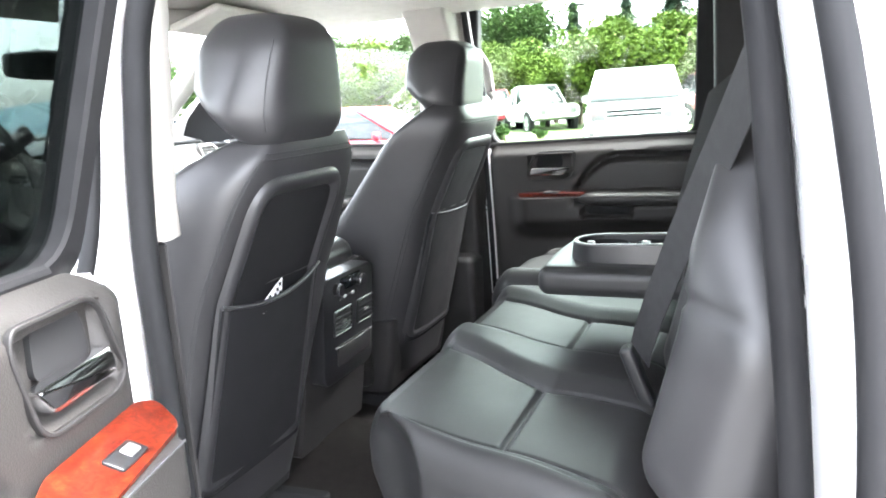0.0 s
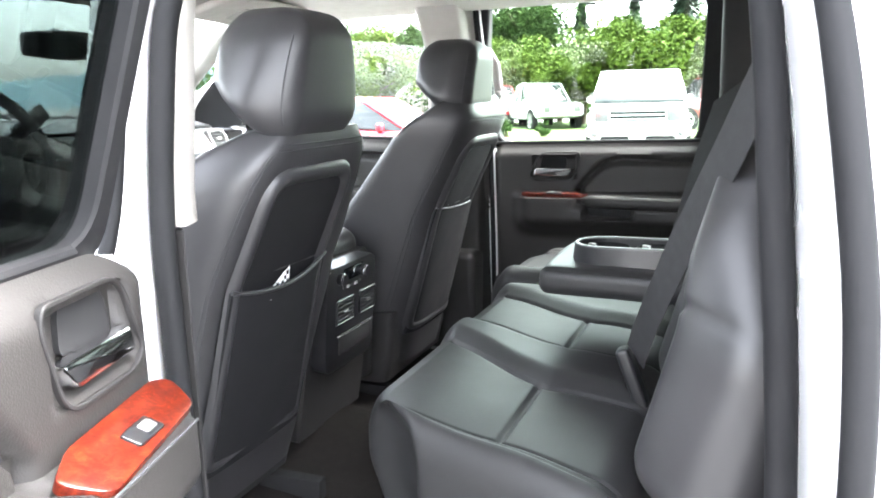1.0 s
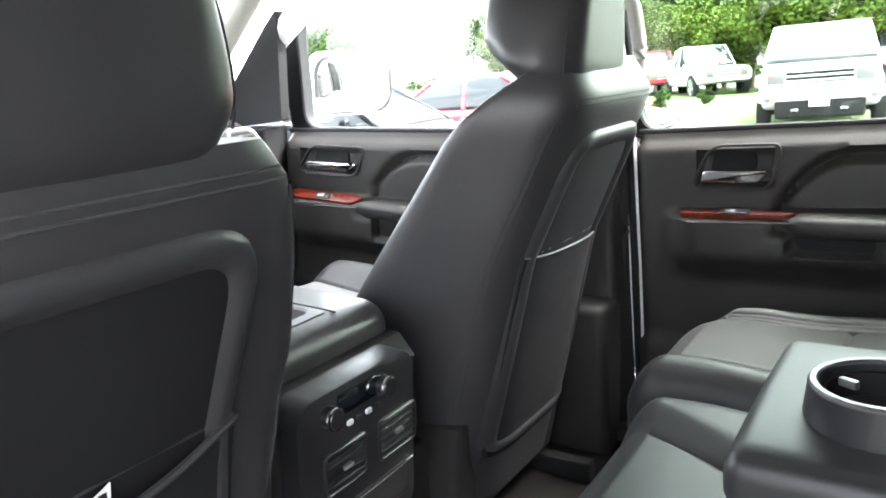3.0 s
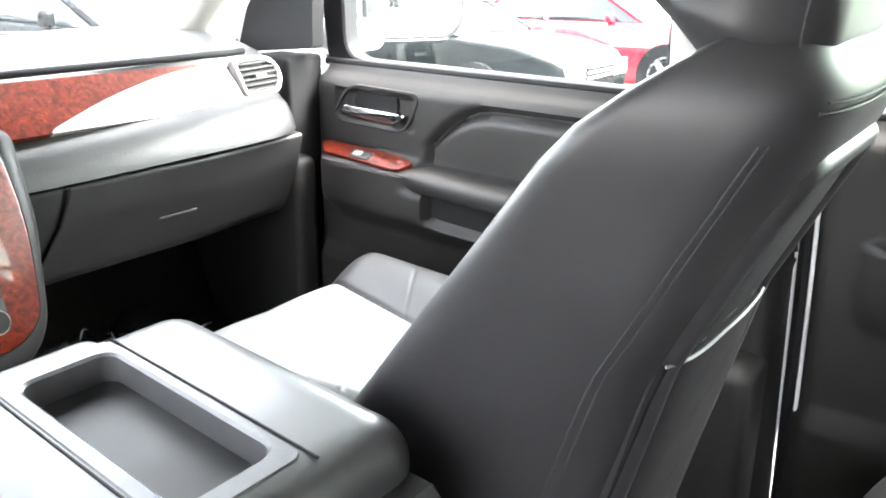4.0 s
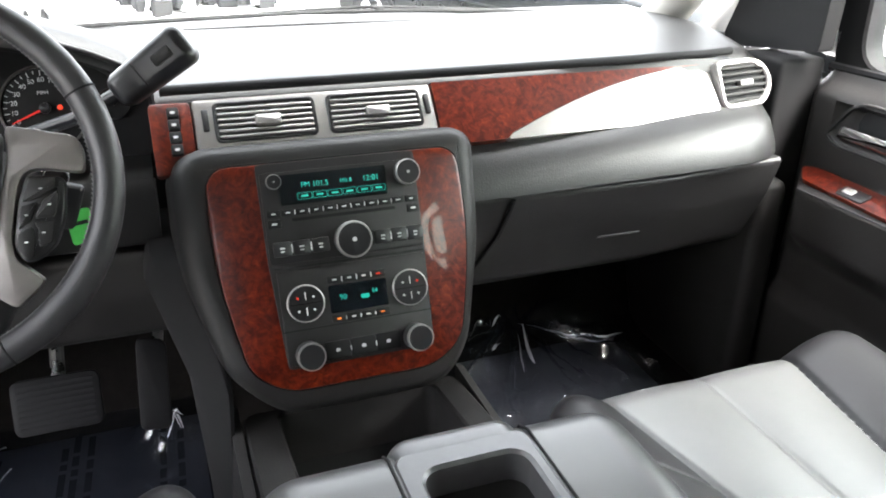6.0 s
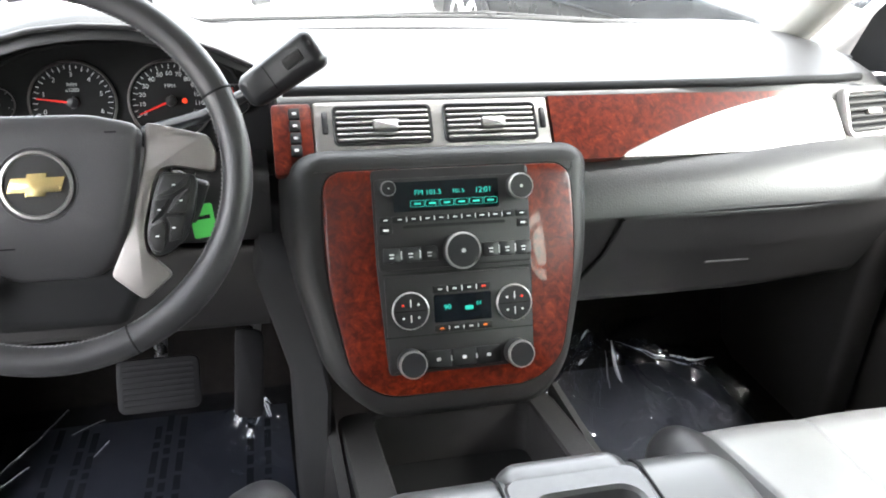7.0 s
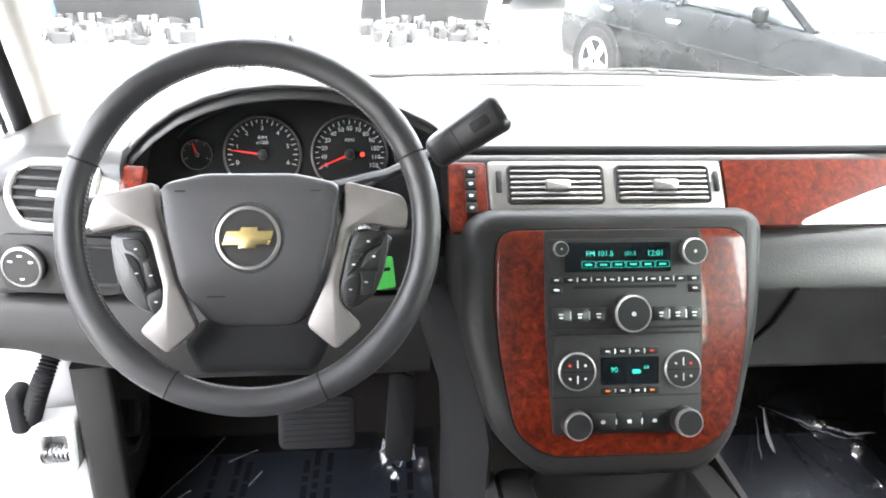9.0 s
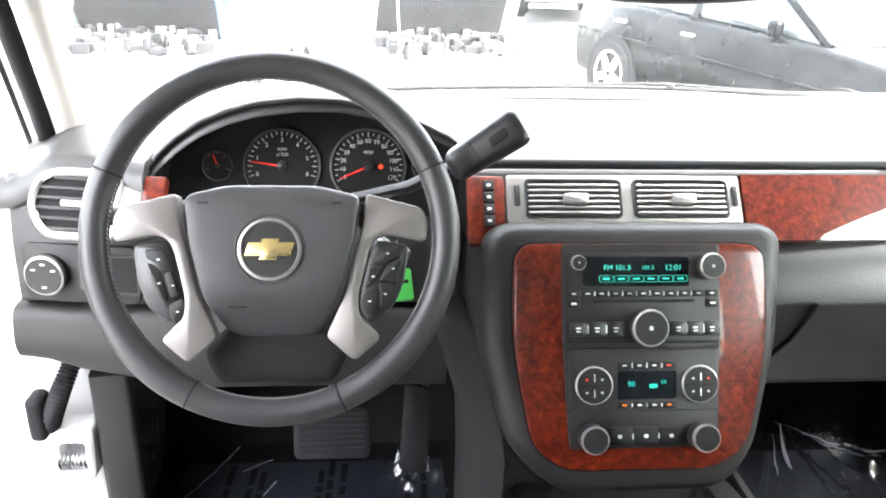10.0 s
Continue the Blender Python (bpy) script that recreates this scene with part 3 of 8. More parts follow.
    # wood applique and switch on the armrest top
    ws0, ws1, wz = wood
    wo = fillet([(ws0, wz + 0.016), (ws0 + 0.03, wz - 0.006), (ws1, wz - 0.012), (ws1 + 0.02, wz + 0.012), (ws1 - 0.03, wz + 0.022), (ws0 + 0.02, wz + 0.024)], 0.012, 4)
    ti, tu = (0.07, 0.998) if name == "door_2" else (0.39, 0.92)
    tilt = M @ Matrix(((1, 0, 0, 0), (0, -tu, ti, 0.041), (0, ti, tu, mz1 + 0.004), (0, 0, 0, 1))) @ Matrix.Translation((0, -wz - 0.006, 0))
    wo2 = [(x, wz + (y - wz) * (0.5 if name == "door_2" else 1.9 if name == "door_3" else 1.25)) for x, y in wo]
    part("wood_trim", slab(wo2, -0.010, 0.002, 0.002, tilt), WOOD, d, "glossy red burl wood trim")
    sw = rrect(0.050, 0.024, 0.004, (ws0 + ws1) / 2 + 0.01, wz + 0.004)
    part("window_switch", slab(sw, 0.0, 0.005, 0.002, tilt), GLOSSB, d, "black window switch")
    part("switch_key", slab(rrect(0.020, 0.014, 0.003, (ws0 + ws1) / 2 + 0.002, wz + 0.004), 0.004, 0.0072, 0.002, tilt), SILVER, d, "silver switch key")
    # pull cup
    p0, p1, pz0, pz1 = pull
    po = fillet([(p0, pz1), (p0 + 0.012, pz0 + 0.006), (p1 - 0.02, pz0), (p1, pz0 + 0.004), (p1, pz1 - 0.004)], 0.014, 4)
    part("pull_cup", slab(offset(po, 0.004), 0.034, 0.0475, 0.002, at_m(0)), DARK, d, "dark pull recess")
    part("pull_rim", tube([M @ Vector((p0 + 0.012 + (p1 - p0 - 0.024) * k / 10, 0.0715, pz0 - 0.002 + 0.004 * (k / 5 - 1) ** 4)) for k in range(11)], 0.0018, 6), STITCH, d, "thin pale lip of the pull pocket")
    # padded rest over the pull pocket
    pad0, pad1 = ws1 - 0.005, m1 - 0.01
    rings = []
    for i in range(25):
        u = i / 24
        e = min(1.0, 0.45 + 6.0 * u, 0.30 + 8.0 * (1 - u))
        rings.append([M @ Vector((pad0 + (pad1 - pad0) * u, 0.038 + 0.040 * e * math.copysign(abs(math.cos(a)) ** 0.7, math.cos(a)), mz1 - 0.016 - 0.008 * u + 0.021 * e * math.copysign(abs(math.sin(a)) ** 0.7, math.sin(a)))) for a in [2 * math.pi * j / 20 for j in range(20)]])
    part("armrest_pad", loft(rings), DOORPL, d, "charcoal padded armrest", angle=70)
    # grey bead along the arched insert
    bead = [M @ Vector((s, skin(s, arc_top(s) - 0.004) + 0.003, arc_top(s) - 0.004)) for s in span(a0 + 0.004, min(a1, L) - 0.02, 40)]
    part("insert_bead", tube(bead, 0.0022, 6), STITCH, d, "grey bead round the insert")
    # silver line along the armrest
    part("armrest_line", tube([M @ Vector((s, 0.069, mz1 - 0.013 + 0.006 * math.sin(3 * (s - m0)))) for s in span(m0 + 0.06, m1 - 0.05, 14)], 0.0018, 6), STITCH, d, "thin grey armrest line")
    if win:
        frame_pts, inner_pts = win
        fo, fi = fillet(frame_pts, 0.05, 5), fillet(inner_pts, 0.05, 5)
        # the frame leans inwards with height
        up = at_m(0) @ Matrix(((1, 0, 0, 0), (0, 1, 0, 0), (0, lean, 1, -1.27 * lean), (0, 0, 0, 1)))
        part("window_frame", ring_plate(fo, fi, -0.085, -0.045, up, 0.004), RUBBER, d, "black window frame")
        g = part("window_pane", slab(offset(fi, -0.006), -0.068, -0.064, 0.0, up), glassmat, d, "side window glass")
        g.visible_shadow = False
        part("window_seal", tube([M @ Vector((s, -0.042, sill0 + (sill1 - sill0) * s / L + 0.006)) for s in span(corner, L, 10)], 0.008, 8), RUBBER, d, "black window seal")
    return d


M_FR = door_map((0.83, 1.70, 0), (0, -1, 0), (-1, 0, 0))
M_RR = door_map((0.83, 0.73, 0), (0, -1, 0), (-1, 0, 0))
WIN_F = ([(0.0, 1.200), (0.93, 1.232), (0.93, 1.735), (0.30, 1.745), (0.06, 1.60), (-0.03, 1.47)], [(0.05, 1.238), (0.73, 1.250), (0.715, 1.70), (0.30, 1.712), (0.10, 1.615), (0.04, 1.52)])
WIN_R = ([(-0.04, 1.262), (0.72, 1.262), (0.70, 1.74), (-0.08, 1.745), (-0.07, 1.60), (-0.05, 1.4)], [(0.005, 1.276), (0.625, 1.276), (0.64, 1.705), (-0.05, 1.715), (-0.03, 1.60), (-0.01, 1.4)])
door("door_1", M_FR, 0.965, (0.052, 0.282, 1.118, 1.200), (0.05, 0.28, 1.085), (0.30, 1.0, 1.10, 1.185, 1.205), (0.03, 0.86, 0.94, 1.070), (0.345, 0.575, 0.978, 1.038), 1.224, 1.244,
          "closed front passenger door, charcoal with wood trim", WIN_F, GLASS)
door("door_2", M_RR, 0.76, (0.115, 0.285, 1.156, 1.250), (0.10, 0.30, 1.120), (0.275, 0.80, 1.13, 1.232, 1.218), (0.07, 0.68, 1.000, 1.120), (0.305, 0.455, 1.048, 1.086), 1.268, 1.274,
          "closed rear passenger door, charcoal with thin wood trim", WIN_R, TINTED)
c18, s18 = math.cos(radians(16)), math.sin(radians(16))
M_RL = door_map((-0.885 - 0.045 * c18, 0.575 - 0.045 * s18, 0), (-c18, -s18, 0), (s18, -c18, 0))
door("door_3", M_RL, 0.715, (0.020, 0.200, 1.150, 1.262), (0.005, 0.225, 1.105), (0.23, 0.755, 1.13, 1.238, 1.222), (-0.005, 0.635, 0.995, 1.112), (0.26, 0.41, 1.040, 1.078), 1.277, 1.283,
          "open rear driver-side door with chrome handle and wood trim", ([(0.004, 1.262), (0.705, 1.262), (0.675, 1.76), (-0.012, 1.76)], [(0.036, 1.29), (0.655, 1.29), (0.625, 1.70), (0.020, 1.71)]), PRIVACY, lean=0.30, corner=0.07)

# driver door, swung wide open
c60, s60 = math.cos(radians(62)), math.sin(radians(62))
M_FL = door_map((-0.905, 1.71, 0), (-s60, -c60, 0), (c60, -s60, 0))
door("door_4", M_FL, 0.965, (0.052, 0.282, 1.118, 1.200), (0.05, 0.28, 1.085), (0.30, 1.0, 1.10, 1.185, 1.205), (0.03, 0.86, 0.94, 1.070), (0.345, 0.575, 0.978, 1.038), 1.224, 1.244,
     "wide open driver door, charcoal with wood trim", WIN_F, GLASS, lean=0.25)


# ---- front seats ----
def two_leathers(ob, centre):
    """Smooth leather on the bolsters, the paled centre leather where centre(x, y) holds."""
    ob.data.materials.append(LEATHER)
    for f in ob.data.polygons:
        f.material_index = 0 if centre(f.center.x, f.center.y) else 1


def front_seat(cx, label, side):
    """side: +1 when the console lies towards +x."""
    seat = thing("front_seat", (cx, 1.05, 0.60), label, "car seat", "front seats")

    far = side < 0      # the passenger backrest stands a little taller, with a fuller shoulder

    def fy(z):      # front face of the backrest
        if far:
            return 1.008 - 0.80 * (z - 1.08) - 2.2 * max(0.0, z - 1.335) ** 1.5
        return 0.990 - 0.78 * (z - 1.07) - 2.0 * max(0.0, z - 1.31) ** 1.5

    def ry(z):      # rear face
        return 0.718 - 0.49 * (z - 1.13) if z > 1.13 else 0.718 + 0.25 * (1.13 - z)

    def at(a, z):
        """Point of the backrest's skin at angle a (-90 degrees is the middle of the rear) and height z."""
        w = 0.250 - (0.006 if far else 0.015) * smooth01(z, 1.1, 1.3)
        if far and z > 1.33:
            w -= 0.075 * ((z - 1.33) / 0.10) ** 2.4
        if not far and z > 1.25:
            w -= 0.085 * ((z - 1.25) / 0.125) ** 2.4
        if z < 0.78:
            w -= 0.02 * (0.78 - z) / 0.08
        y1, y0 = fy(z), ry(z)
        if far:
            y0 += max(0.0, z - 1.375)
        elif z > 1.35:
            y1 -= (z - 1.35) * 0.6
            y0 += (z - 1.35) * 0.5
        yc, hy = (y0 + y1) / 2, (y1 - y0) / 2
        ca, sa = math.cos(a), math.sin(a)
        e = 0.30 if far and sa > 0 else 0.42
        narrow = 0.30
        if not far and ca > 0:      # fuller and squarer towards the console
            e, narrow = 0.42 - 0.14 * smooth01(ca, 0.0, 0.25), 0.30 - 0.11 * smooth01(ca, 0.0, 0.25)
            w += 0.007 + 0.28 * min(0.12, max(0.0, 1.3 - z)) * smooth01(z, 0.85, 1.1)
            if z > 1.25:
                w += 0.020 * ((z - 1.25) / 0.125) ** 2.4
        x = w * math.copysign(abs(ca) ** e, ca)
        y = hy * math.copysign(abs(sa) ** e, sa)
        x *= 1 - narrow * (0.5 - 0.5 * y / hy)
        return Vector((cx + x, yc + y, z))

    def rear(x, z, out):
        """Point of the rear face at the sideways offset x, raised by out."""
        lo, hi = radians(-90), radians(-20)
        for _ in range(22):
            mid = (lo + hi) / 2
            if at(mid, z).x - cx < abs(x):
                lo = mid
            else:
                hi = mid
        return Vector((cx + x, at(lo, z).y - out, z))
    heights = [0.70, 0.72, 0.78, 0.86, 0.95, 1.05, 1.12, 1.18, 1.24, 1.29, 1.325, 1.355] + ([1.380, 1.400, 1.414, 1.424, 1.430] if far else [1.374, 1.385])
    part("backrest", loft([[at(2 * math.pi * i / 56, z) for i in range(56)] for z in heights]), LEATHER, seat, "black leather backrest", angle=60)

    # rear: arched ridge round a flat cloth panel
    arch = fillet([(-0.150, 0.80), (0.150, 0.80), (0.128, 1.318), (-0.128, 1.318)], [0.03, 0.03, 0.06, 0.06], 8)

    def dense(poly, step=0.02):
        out = []
        for i, p in enumerate(poly):
            q = poly[(i + 1) % len(poly)]
            n = max(1, int(math.hypot(q[0] - p[0], q[1] - p[1]) / step))
            out += [(p[0] + (q[0] - p[0]) * j / n, p[1] + (q[1] - p[1]) * j / n) for j in range(n)]
        return out
    ring = dense(arch)
    steps = [(-0.010, -0.004), (-0.006, 0.003), (0.0, 0.0085), (0.008, 0.0105), (0.015, 0.0085), (0.020, 0.003), (0.022, 0.0015)]
    part("back_ridge", loft([[rear(x, z, o) for x, z in offset(ring, k)] for k, o in steps], caps=False), LEATHER, seat, "padded black leather ridge", angle=70)

    def cloth(u, v, d):
        z = 0.805 + 0.502 * v
        return rear(u * (0.140 - 0.020 * v), z, 0.0015 - d)
    part("back_panel", sheet(cloth, span(-1, 1, 20), span(0, 1, 24), 0.006), FABRIC, seat, "black cloth back panel", angle=70)

    # map pocket, hanging a little open
    def pocket(u, v, d):
        z = 0.79 + (1.135 - 0.79) * v
        bow = 0.006 + (0.014 if side > 0 else 0.002) * (1 - u * u) * (0.3 + 0.7 * v)
        sag = (-0.022 if side > 0 else -0.006) * (1 - u * u) * v + 0.006 * side * u * v
        return rear(u * (0.150 - 0.006 * v), z + sag, bow - d)
    part("pocket", sheet(pocket, span(-1, 1, 20), span(0, 1, 10), 0.004), FABRIC, seat, "black cloth map pocket", angle=60)
    hem = [pocket(u, 1.0, -0.001) for u in span(-1, 1, 20)]
    part("pocket_hem", tube(hem, 0.004 if side > 0 else 0.0017, 8), LEATHER if side > 0 else PIPING, seat, "dark pocket hem" if side > 0 else "pale piped pocket hem")
    # twin seams down the rear corners
    for sx in (-1, 1):
        for da in (0.0, 5.0):
            ang = radians(-90 + sx * ((67 if far else 52) + da))
            part("seam", tube([at(ang, z) for z in span(0.80, 1.345, 26)], 0.0010, 6), STITCH, seat, "grey stitched seam")
    for z in ((1.374, 1.366) if far else (1.362, 1.353)):
        part("top_seam", tube([at(radians(a), z) for a in span(-142, -38, 40)], 0.0014, 6), STITCH, seat, "raised double seam over the shoulder")
    # cushion
    top = 0.905

    def half(y):        # half width of the centre panels, wider to the front
        return 0.097 + 0.18 * max(-0.1, y - 1.12)

    def rise(x, y):
        """Relief of the cushion's top: two soft centre panels between swelling bolsters."""
        a, c = abs(x - 0.025 * side), half(y)
        if a > c:
            q = min(1.0, (a - c) / (0.245 - c))
            dz = 0.030 * math.sin(math.pi * 0.66 * q) + groove(y - 1.245 - 0.62 * (a - 0.20), 0.0030, 0.0016)
        else:
            dz = 0.0025 * math.sin(math.pi * a / c)
            if y > 1.12:
                dz += groove(a, 0.0028, 0.0016)
            dz += groove(y - 1.12, 0.0030, 0.0022)
        return dz + groove(a - c, 0.0036, 0.0050) - 0.012 * smooth01(1.14 - y, 0.0, 0.2)

    def cush(p):
        x, y, z = p
        return (x, y, z + (rise(x, y + 1.14) if z > 0 else 0.0))
    cu = part("cushion", pillow((0.49, 0.52, 0.15), 0.055, (150, 150, 2), 6, cush, Matrix.Translation((cx, 1.14, top - 0.05))), SEATC, seat, "leather seat cushion, centre painted pale for window light between black bolsters", angle=70)
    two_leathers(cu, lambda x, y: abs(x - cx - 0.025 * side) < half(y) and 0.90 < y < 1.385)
    for sx in (-1, 1):
        part("panel_seam", tube([Vector((cx + 0.025 * side + sx * half(y), y, top + 0.0262 + rise(0.025 * side + sx * half(y), y))) for y in span(0.93, 1.352, 40)], 0.0026, 6), LEATHER, seat, "welted seam beside the centre panels")
    for k in (-1, 1):
        part("cushion_seam", tube([Vector((cx + 0.025 * side + k * 0.0035, y, top + 0.0252 + rise(0.025 * side + k * 0.0035, y))) for y in span(1.13, 1.345, 30)], 0.0007, 5), STITCH, seat, "double stitched centre seam")
        for sx in (-1, 1):
            part("bolster_seam", tube([Vector((cx + x + 0.025 * side, y, top + 0.0255 + rise(x + 0.025 * side, y))) for x, y in [(sx * (0.125 + 0.07 * q), 1.245 + 0.62 * (0.07 * q - 0.075) + k * 0.0045) for q in span(0, 1, 16)]], 0.0007, 5), STITCH, seat, "double stitched bolster seam")
    part("seat_base", box(cx - 0.215, cx + 0.215, 0.86, 1.34, 0.64, 0.80, 0.02), PLASTIC, seat, "charcoal seat base")
    for sx in (-1, 1):
        part("rail", box(cx + sx * 0.17 - 0.015, cx + sx * 0.17 + 0.015, 0.76, 1.36, 0.60, 0.645, 0.004), DARK, seat, "black seat rail")
    part("lower_cover", loft([[Vector((cx + x, y, z)) for x, y in fillet([(-0.20, y0), (0.20, y0), (0.20, y0 + 0.10), (-0.20, y0 + 0.10)], 0.02, 3)] for z, y0 in ((0.66, 0.86), (0.74, 0.84), (0.86, 0.83))]), PLASTIC, seat, "charcoal backrest cover")
    if side > 0:
        part("release_rod", tube(curve([(cx + 0.147, 0.862, 0.760), (cx + 0.150, 0.860, 0.728), (cx + 0.140, 0.858, 0.706), (cx + 0.118, 0.858, 0.690)], 5), 0.0055, 8), STEEL, seat, "bent steel release rod")
    else:
        part("cover_lip", tube(curve([(cx - 0.005, 0.828, 0.846), (cx + 0.06, 0.828, 0.852), (cx + 0.125, 0.832, 0.880)], 5), 0.0022, 6), PIPING, seat, "thin pale edge of the lower cover")
    # headrest
    hc = Vector((cx + (-0.010 if side > 0 else -0.046), 0.668 if side > 0 else 0.694, 1.464 if side > 0 else 1.468))

    def head(p):
        x, y, z = p
        k = 1 - 0.34 * smooth01(z, -0.05, 0.13) - 0.08 * smooth01(-z, 0.04, 0.1)
        fr = smooth01(y, 0.0, 0.065)
        rr = smooth01(-y, 0.0, 0.065)
        x = x * k * (1 - 0.06 * fr - 0.12 * rr)
        y -= 0.050 * smooth01(y, -0.03, 0.07) * max(0.0, -z / 0.10)
        y = y - 0.10 * z + 0.010 * (1 - (x / 0.16) ** 2) * (-1 if y < 0 else 0.4)
        z += 0.006 * (1 - (x / 0.13) ** 2) * (1 if z > 0 else 0) + 0.050 * smooth01(y, -0.05, 0.07) * max(0.0, -z / 0.098)
        return (x, y, z)
    hr = part("headrest", pillow((0.292 if side > 0 else 0.278, 0.150, 0.206 if side > 0 else 0.200), 0.058, (16, 4, 10), 9, head, Matrix.Translation(hc)), LEATHER, seat, "black leather headrest", angle=70)
    for sx in (-1, 1):
        zz = span(-0.070, 0.060, 18)
        pts = []
        for z in zz:
            q = head((sx * (0.1295 if side > 0 else 0.1225), -0.0585, z))
            pts.append(hc + Vector(q))
        part("headrest_seam", tube(pts, 0.0013, 6), STITCH, hr, "double stitched seam")
        part("headrest_post", tube([hc + Vector((sx * 0.06, 0.01, -0.14)), hc + Vector((sx * 0.06, 0.0, -0.07))], 0.007, 10), CHROME, seat, "chrome headrest post")
    return seat


front_seat(-0.444, "black leather driver seat with back pocket holding a leaflet", 1)
front_seat(0.440, "black leather front passenger seat, upright, stitched cushion", -1)


# ---- rear bench ----
def bench_piece(name, x0, x1, inserts, label, ahead=0.0, up=0.0):
    seat = thing(name, ((x0 + x1) / 2, 0.3, 0.60), label, "rear seat", "rear bench seats")
    w, cx = x1 - x0, (x0 + x1) / 2
    out = -1 if x0 < -0.5 else 1

    def cush(p):
        x, y, z = p
        X, Y = cx + x, 0.315 + y
        dz = 0
        if z > 0:
            roll = 1.0
            fw = max(0.0, Y - 0.255)
            for a, b, ka, kb in inserts:
                a, b = a + ka * fw, b + kb * fw
                m, h = (a + b) / 2, (b - a) / 2
                d = abs(X - m) - h
                roll = min(roll, smooth01(d, -0.01, 0.06))
                if Y < 0.50:
                    dz += groove(d, 0.0045, 0.006)
                if abs(X - m) < h + 0.02:
                    dz += groove(Y - 0.275, 0.005, 0.007) * smooth01(h + 0.012 - abs(X - m), 0.0, 0.02) + groove(Y - 0.505, 0.004, 0.003)
            # twin seams along the outer and front edge
            rim = w / 2 - 0.075 - x * out
            if Y < 0.52:
                dz += groove(rim, 0.003, 0.003) + groove(rim + 0.012, 0.003, 0.003)
            dz += 0.020 * roll + 0.012 * smooth01(Y, 0.30, 0.46) - 0.035 * smooth01(Y, 0.50, 0.58)
            dz -= 0.02 * (1 - smooth01(Y, 0.05, 0.25))
        # the outer front corner is swept in and rounded
        if y > 0.05:
            s = min(1.0, max(0.0, (x * out - w / 2 + 0.22) / 0.22))
            y -= 0.15 * (1 - math.sqrt(max(0.0, 1 - s * s))) * smooth01(y, 0.05, 0.25)
        sw = 0.36 * max(0.0, Y - 0.05) + 0.05 * smooth01(Y, 0.50, 0.565)
        x -= out * sw * min(1.0, max(0.0, (X * out - 0.34) / 0.395)) if abs(x1 - x0) > 0.6 else out * 0.5 * sw * smooth01(x * out, 0.0, w / 2)
        return (x, y, z + dz)
    part("cushion", pillow((w, 0.50, 0.17), 0.06, (int(w / 0.0045), 100, 2), 5, cush, Matrix.Translation((cx, 0.315 + ahead, 0.845 + up))), LEATHER_IN, seat, "black leather bench cushion", angle=70)
    part("base", box(x0 + (0.17 if out < 0 else 0.03), x1 - (0.03 if out < 0 else 0.12), 0.10, 0.44, 0.60, 0.79, 0.02), PLASTIC, seat, "charcoal bench base")

    def back(p):
        x, y, z = p
        X, Z = cx + x, z
        dy = 0
        if y > 0:
            roll = 1.0
            for a, b, ka, kb in inserts:
                m, h = (a + b) / 2, (b - a) / 2
                d = abs(X - m) - h
                roll = min(roll, smooth01(d, -0.01, 0.05))
                dy += groove(d, 0.006, 0.008)
                if abs(X - m) < h + 0.02:
                    dy += groove(Z - 0.02, 0.006, 0.008)
            dy += groove(Z + 0.005 - 0.12 * (abs(X) - 0.66), 0.005, 0.008) * smooth01(abs(X), 0.60, 0.63)
            dy += 0.028 * roll
        # the outer top corner is drawn in
        if x * out > 0:
            x -= out * 0.16 * smooth01(z, -0.05, 0.26) * smooth01(x * out, w / 2 - 0.25, w / 2)
        return (x, y + dy - 0.04 * smooth01(x * out, w / 2 - 0.10, w / 2) * (1 if y > 0 else 0), z)
    lean = Matrix.Translation((cx, -0.075, 1.160)) @ Matrix.Rotation(radians(16), 4, "X")
    part("backrest", pillow((w, 0.15, 0.50), 0.06, (int(w / 0.010), 2, 48), 5, back, lean), LEATHER, seat, "black leather bench backrest", angle=70)
    return seat, lean


LB, lean_l = bench_piece("rear_bench", -0.735, 0.315, [(-0.63, -0.345, 0.0, 0.70), (-0.125, 0.075, 0.45, 0.50)], "black leather rear bench with lowered centre armrest and cup holder")
RB, lean_r = bench_piece("rear_bench", 0.325, 0.775, [(0.43, 0.69, 0.0, 0.0)], "black leather rear bench, narrow part beside the far door", 0.03, 0.02)
for cxh, par in ((-0.36, LB), (0.54, RB)):
    part("headrest", pillow((0.24, 0.09, 0.11), 0.04, (6, 3, 4), 4, None, Matrix.Translation((cxh, -0.150, 1.415)) @ Matrix.Rotation(radians(14), 4, "X")), LEATHER, par, "low black leather headrest")


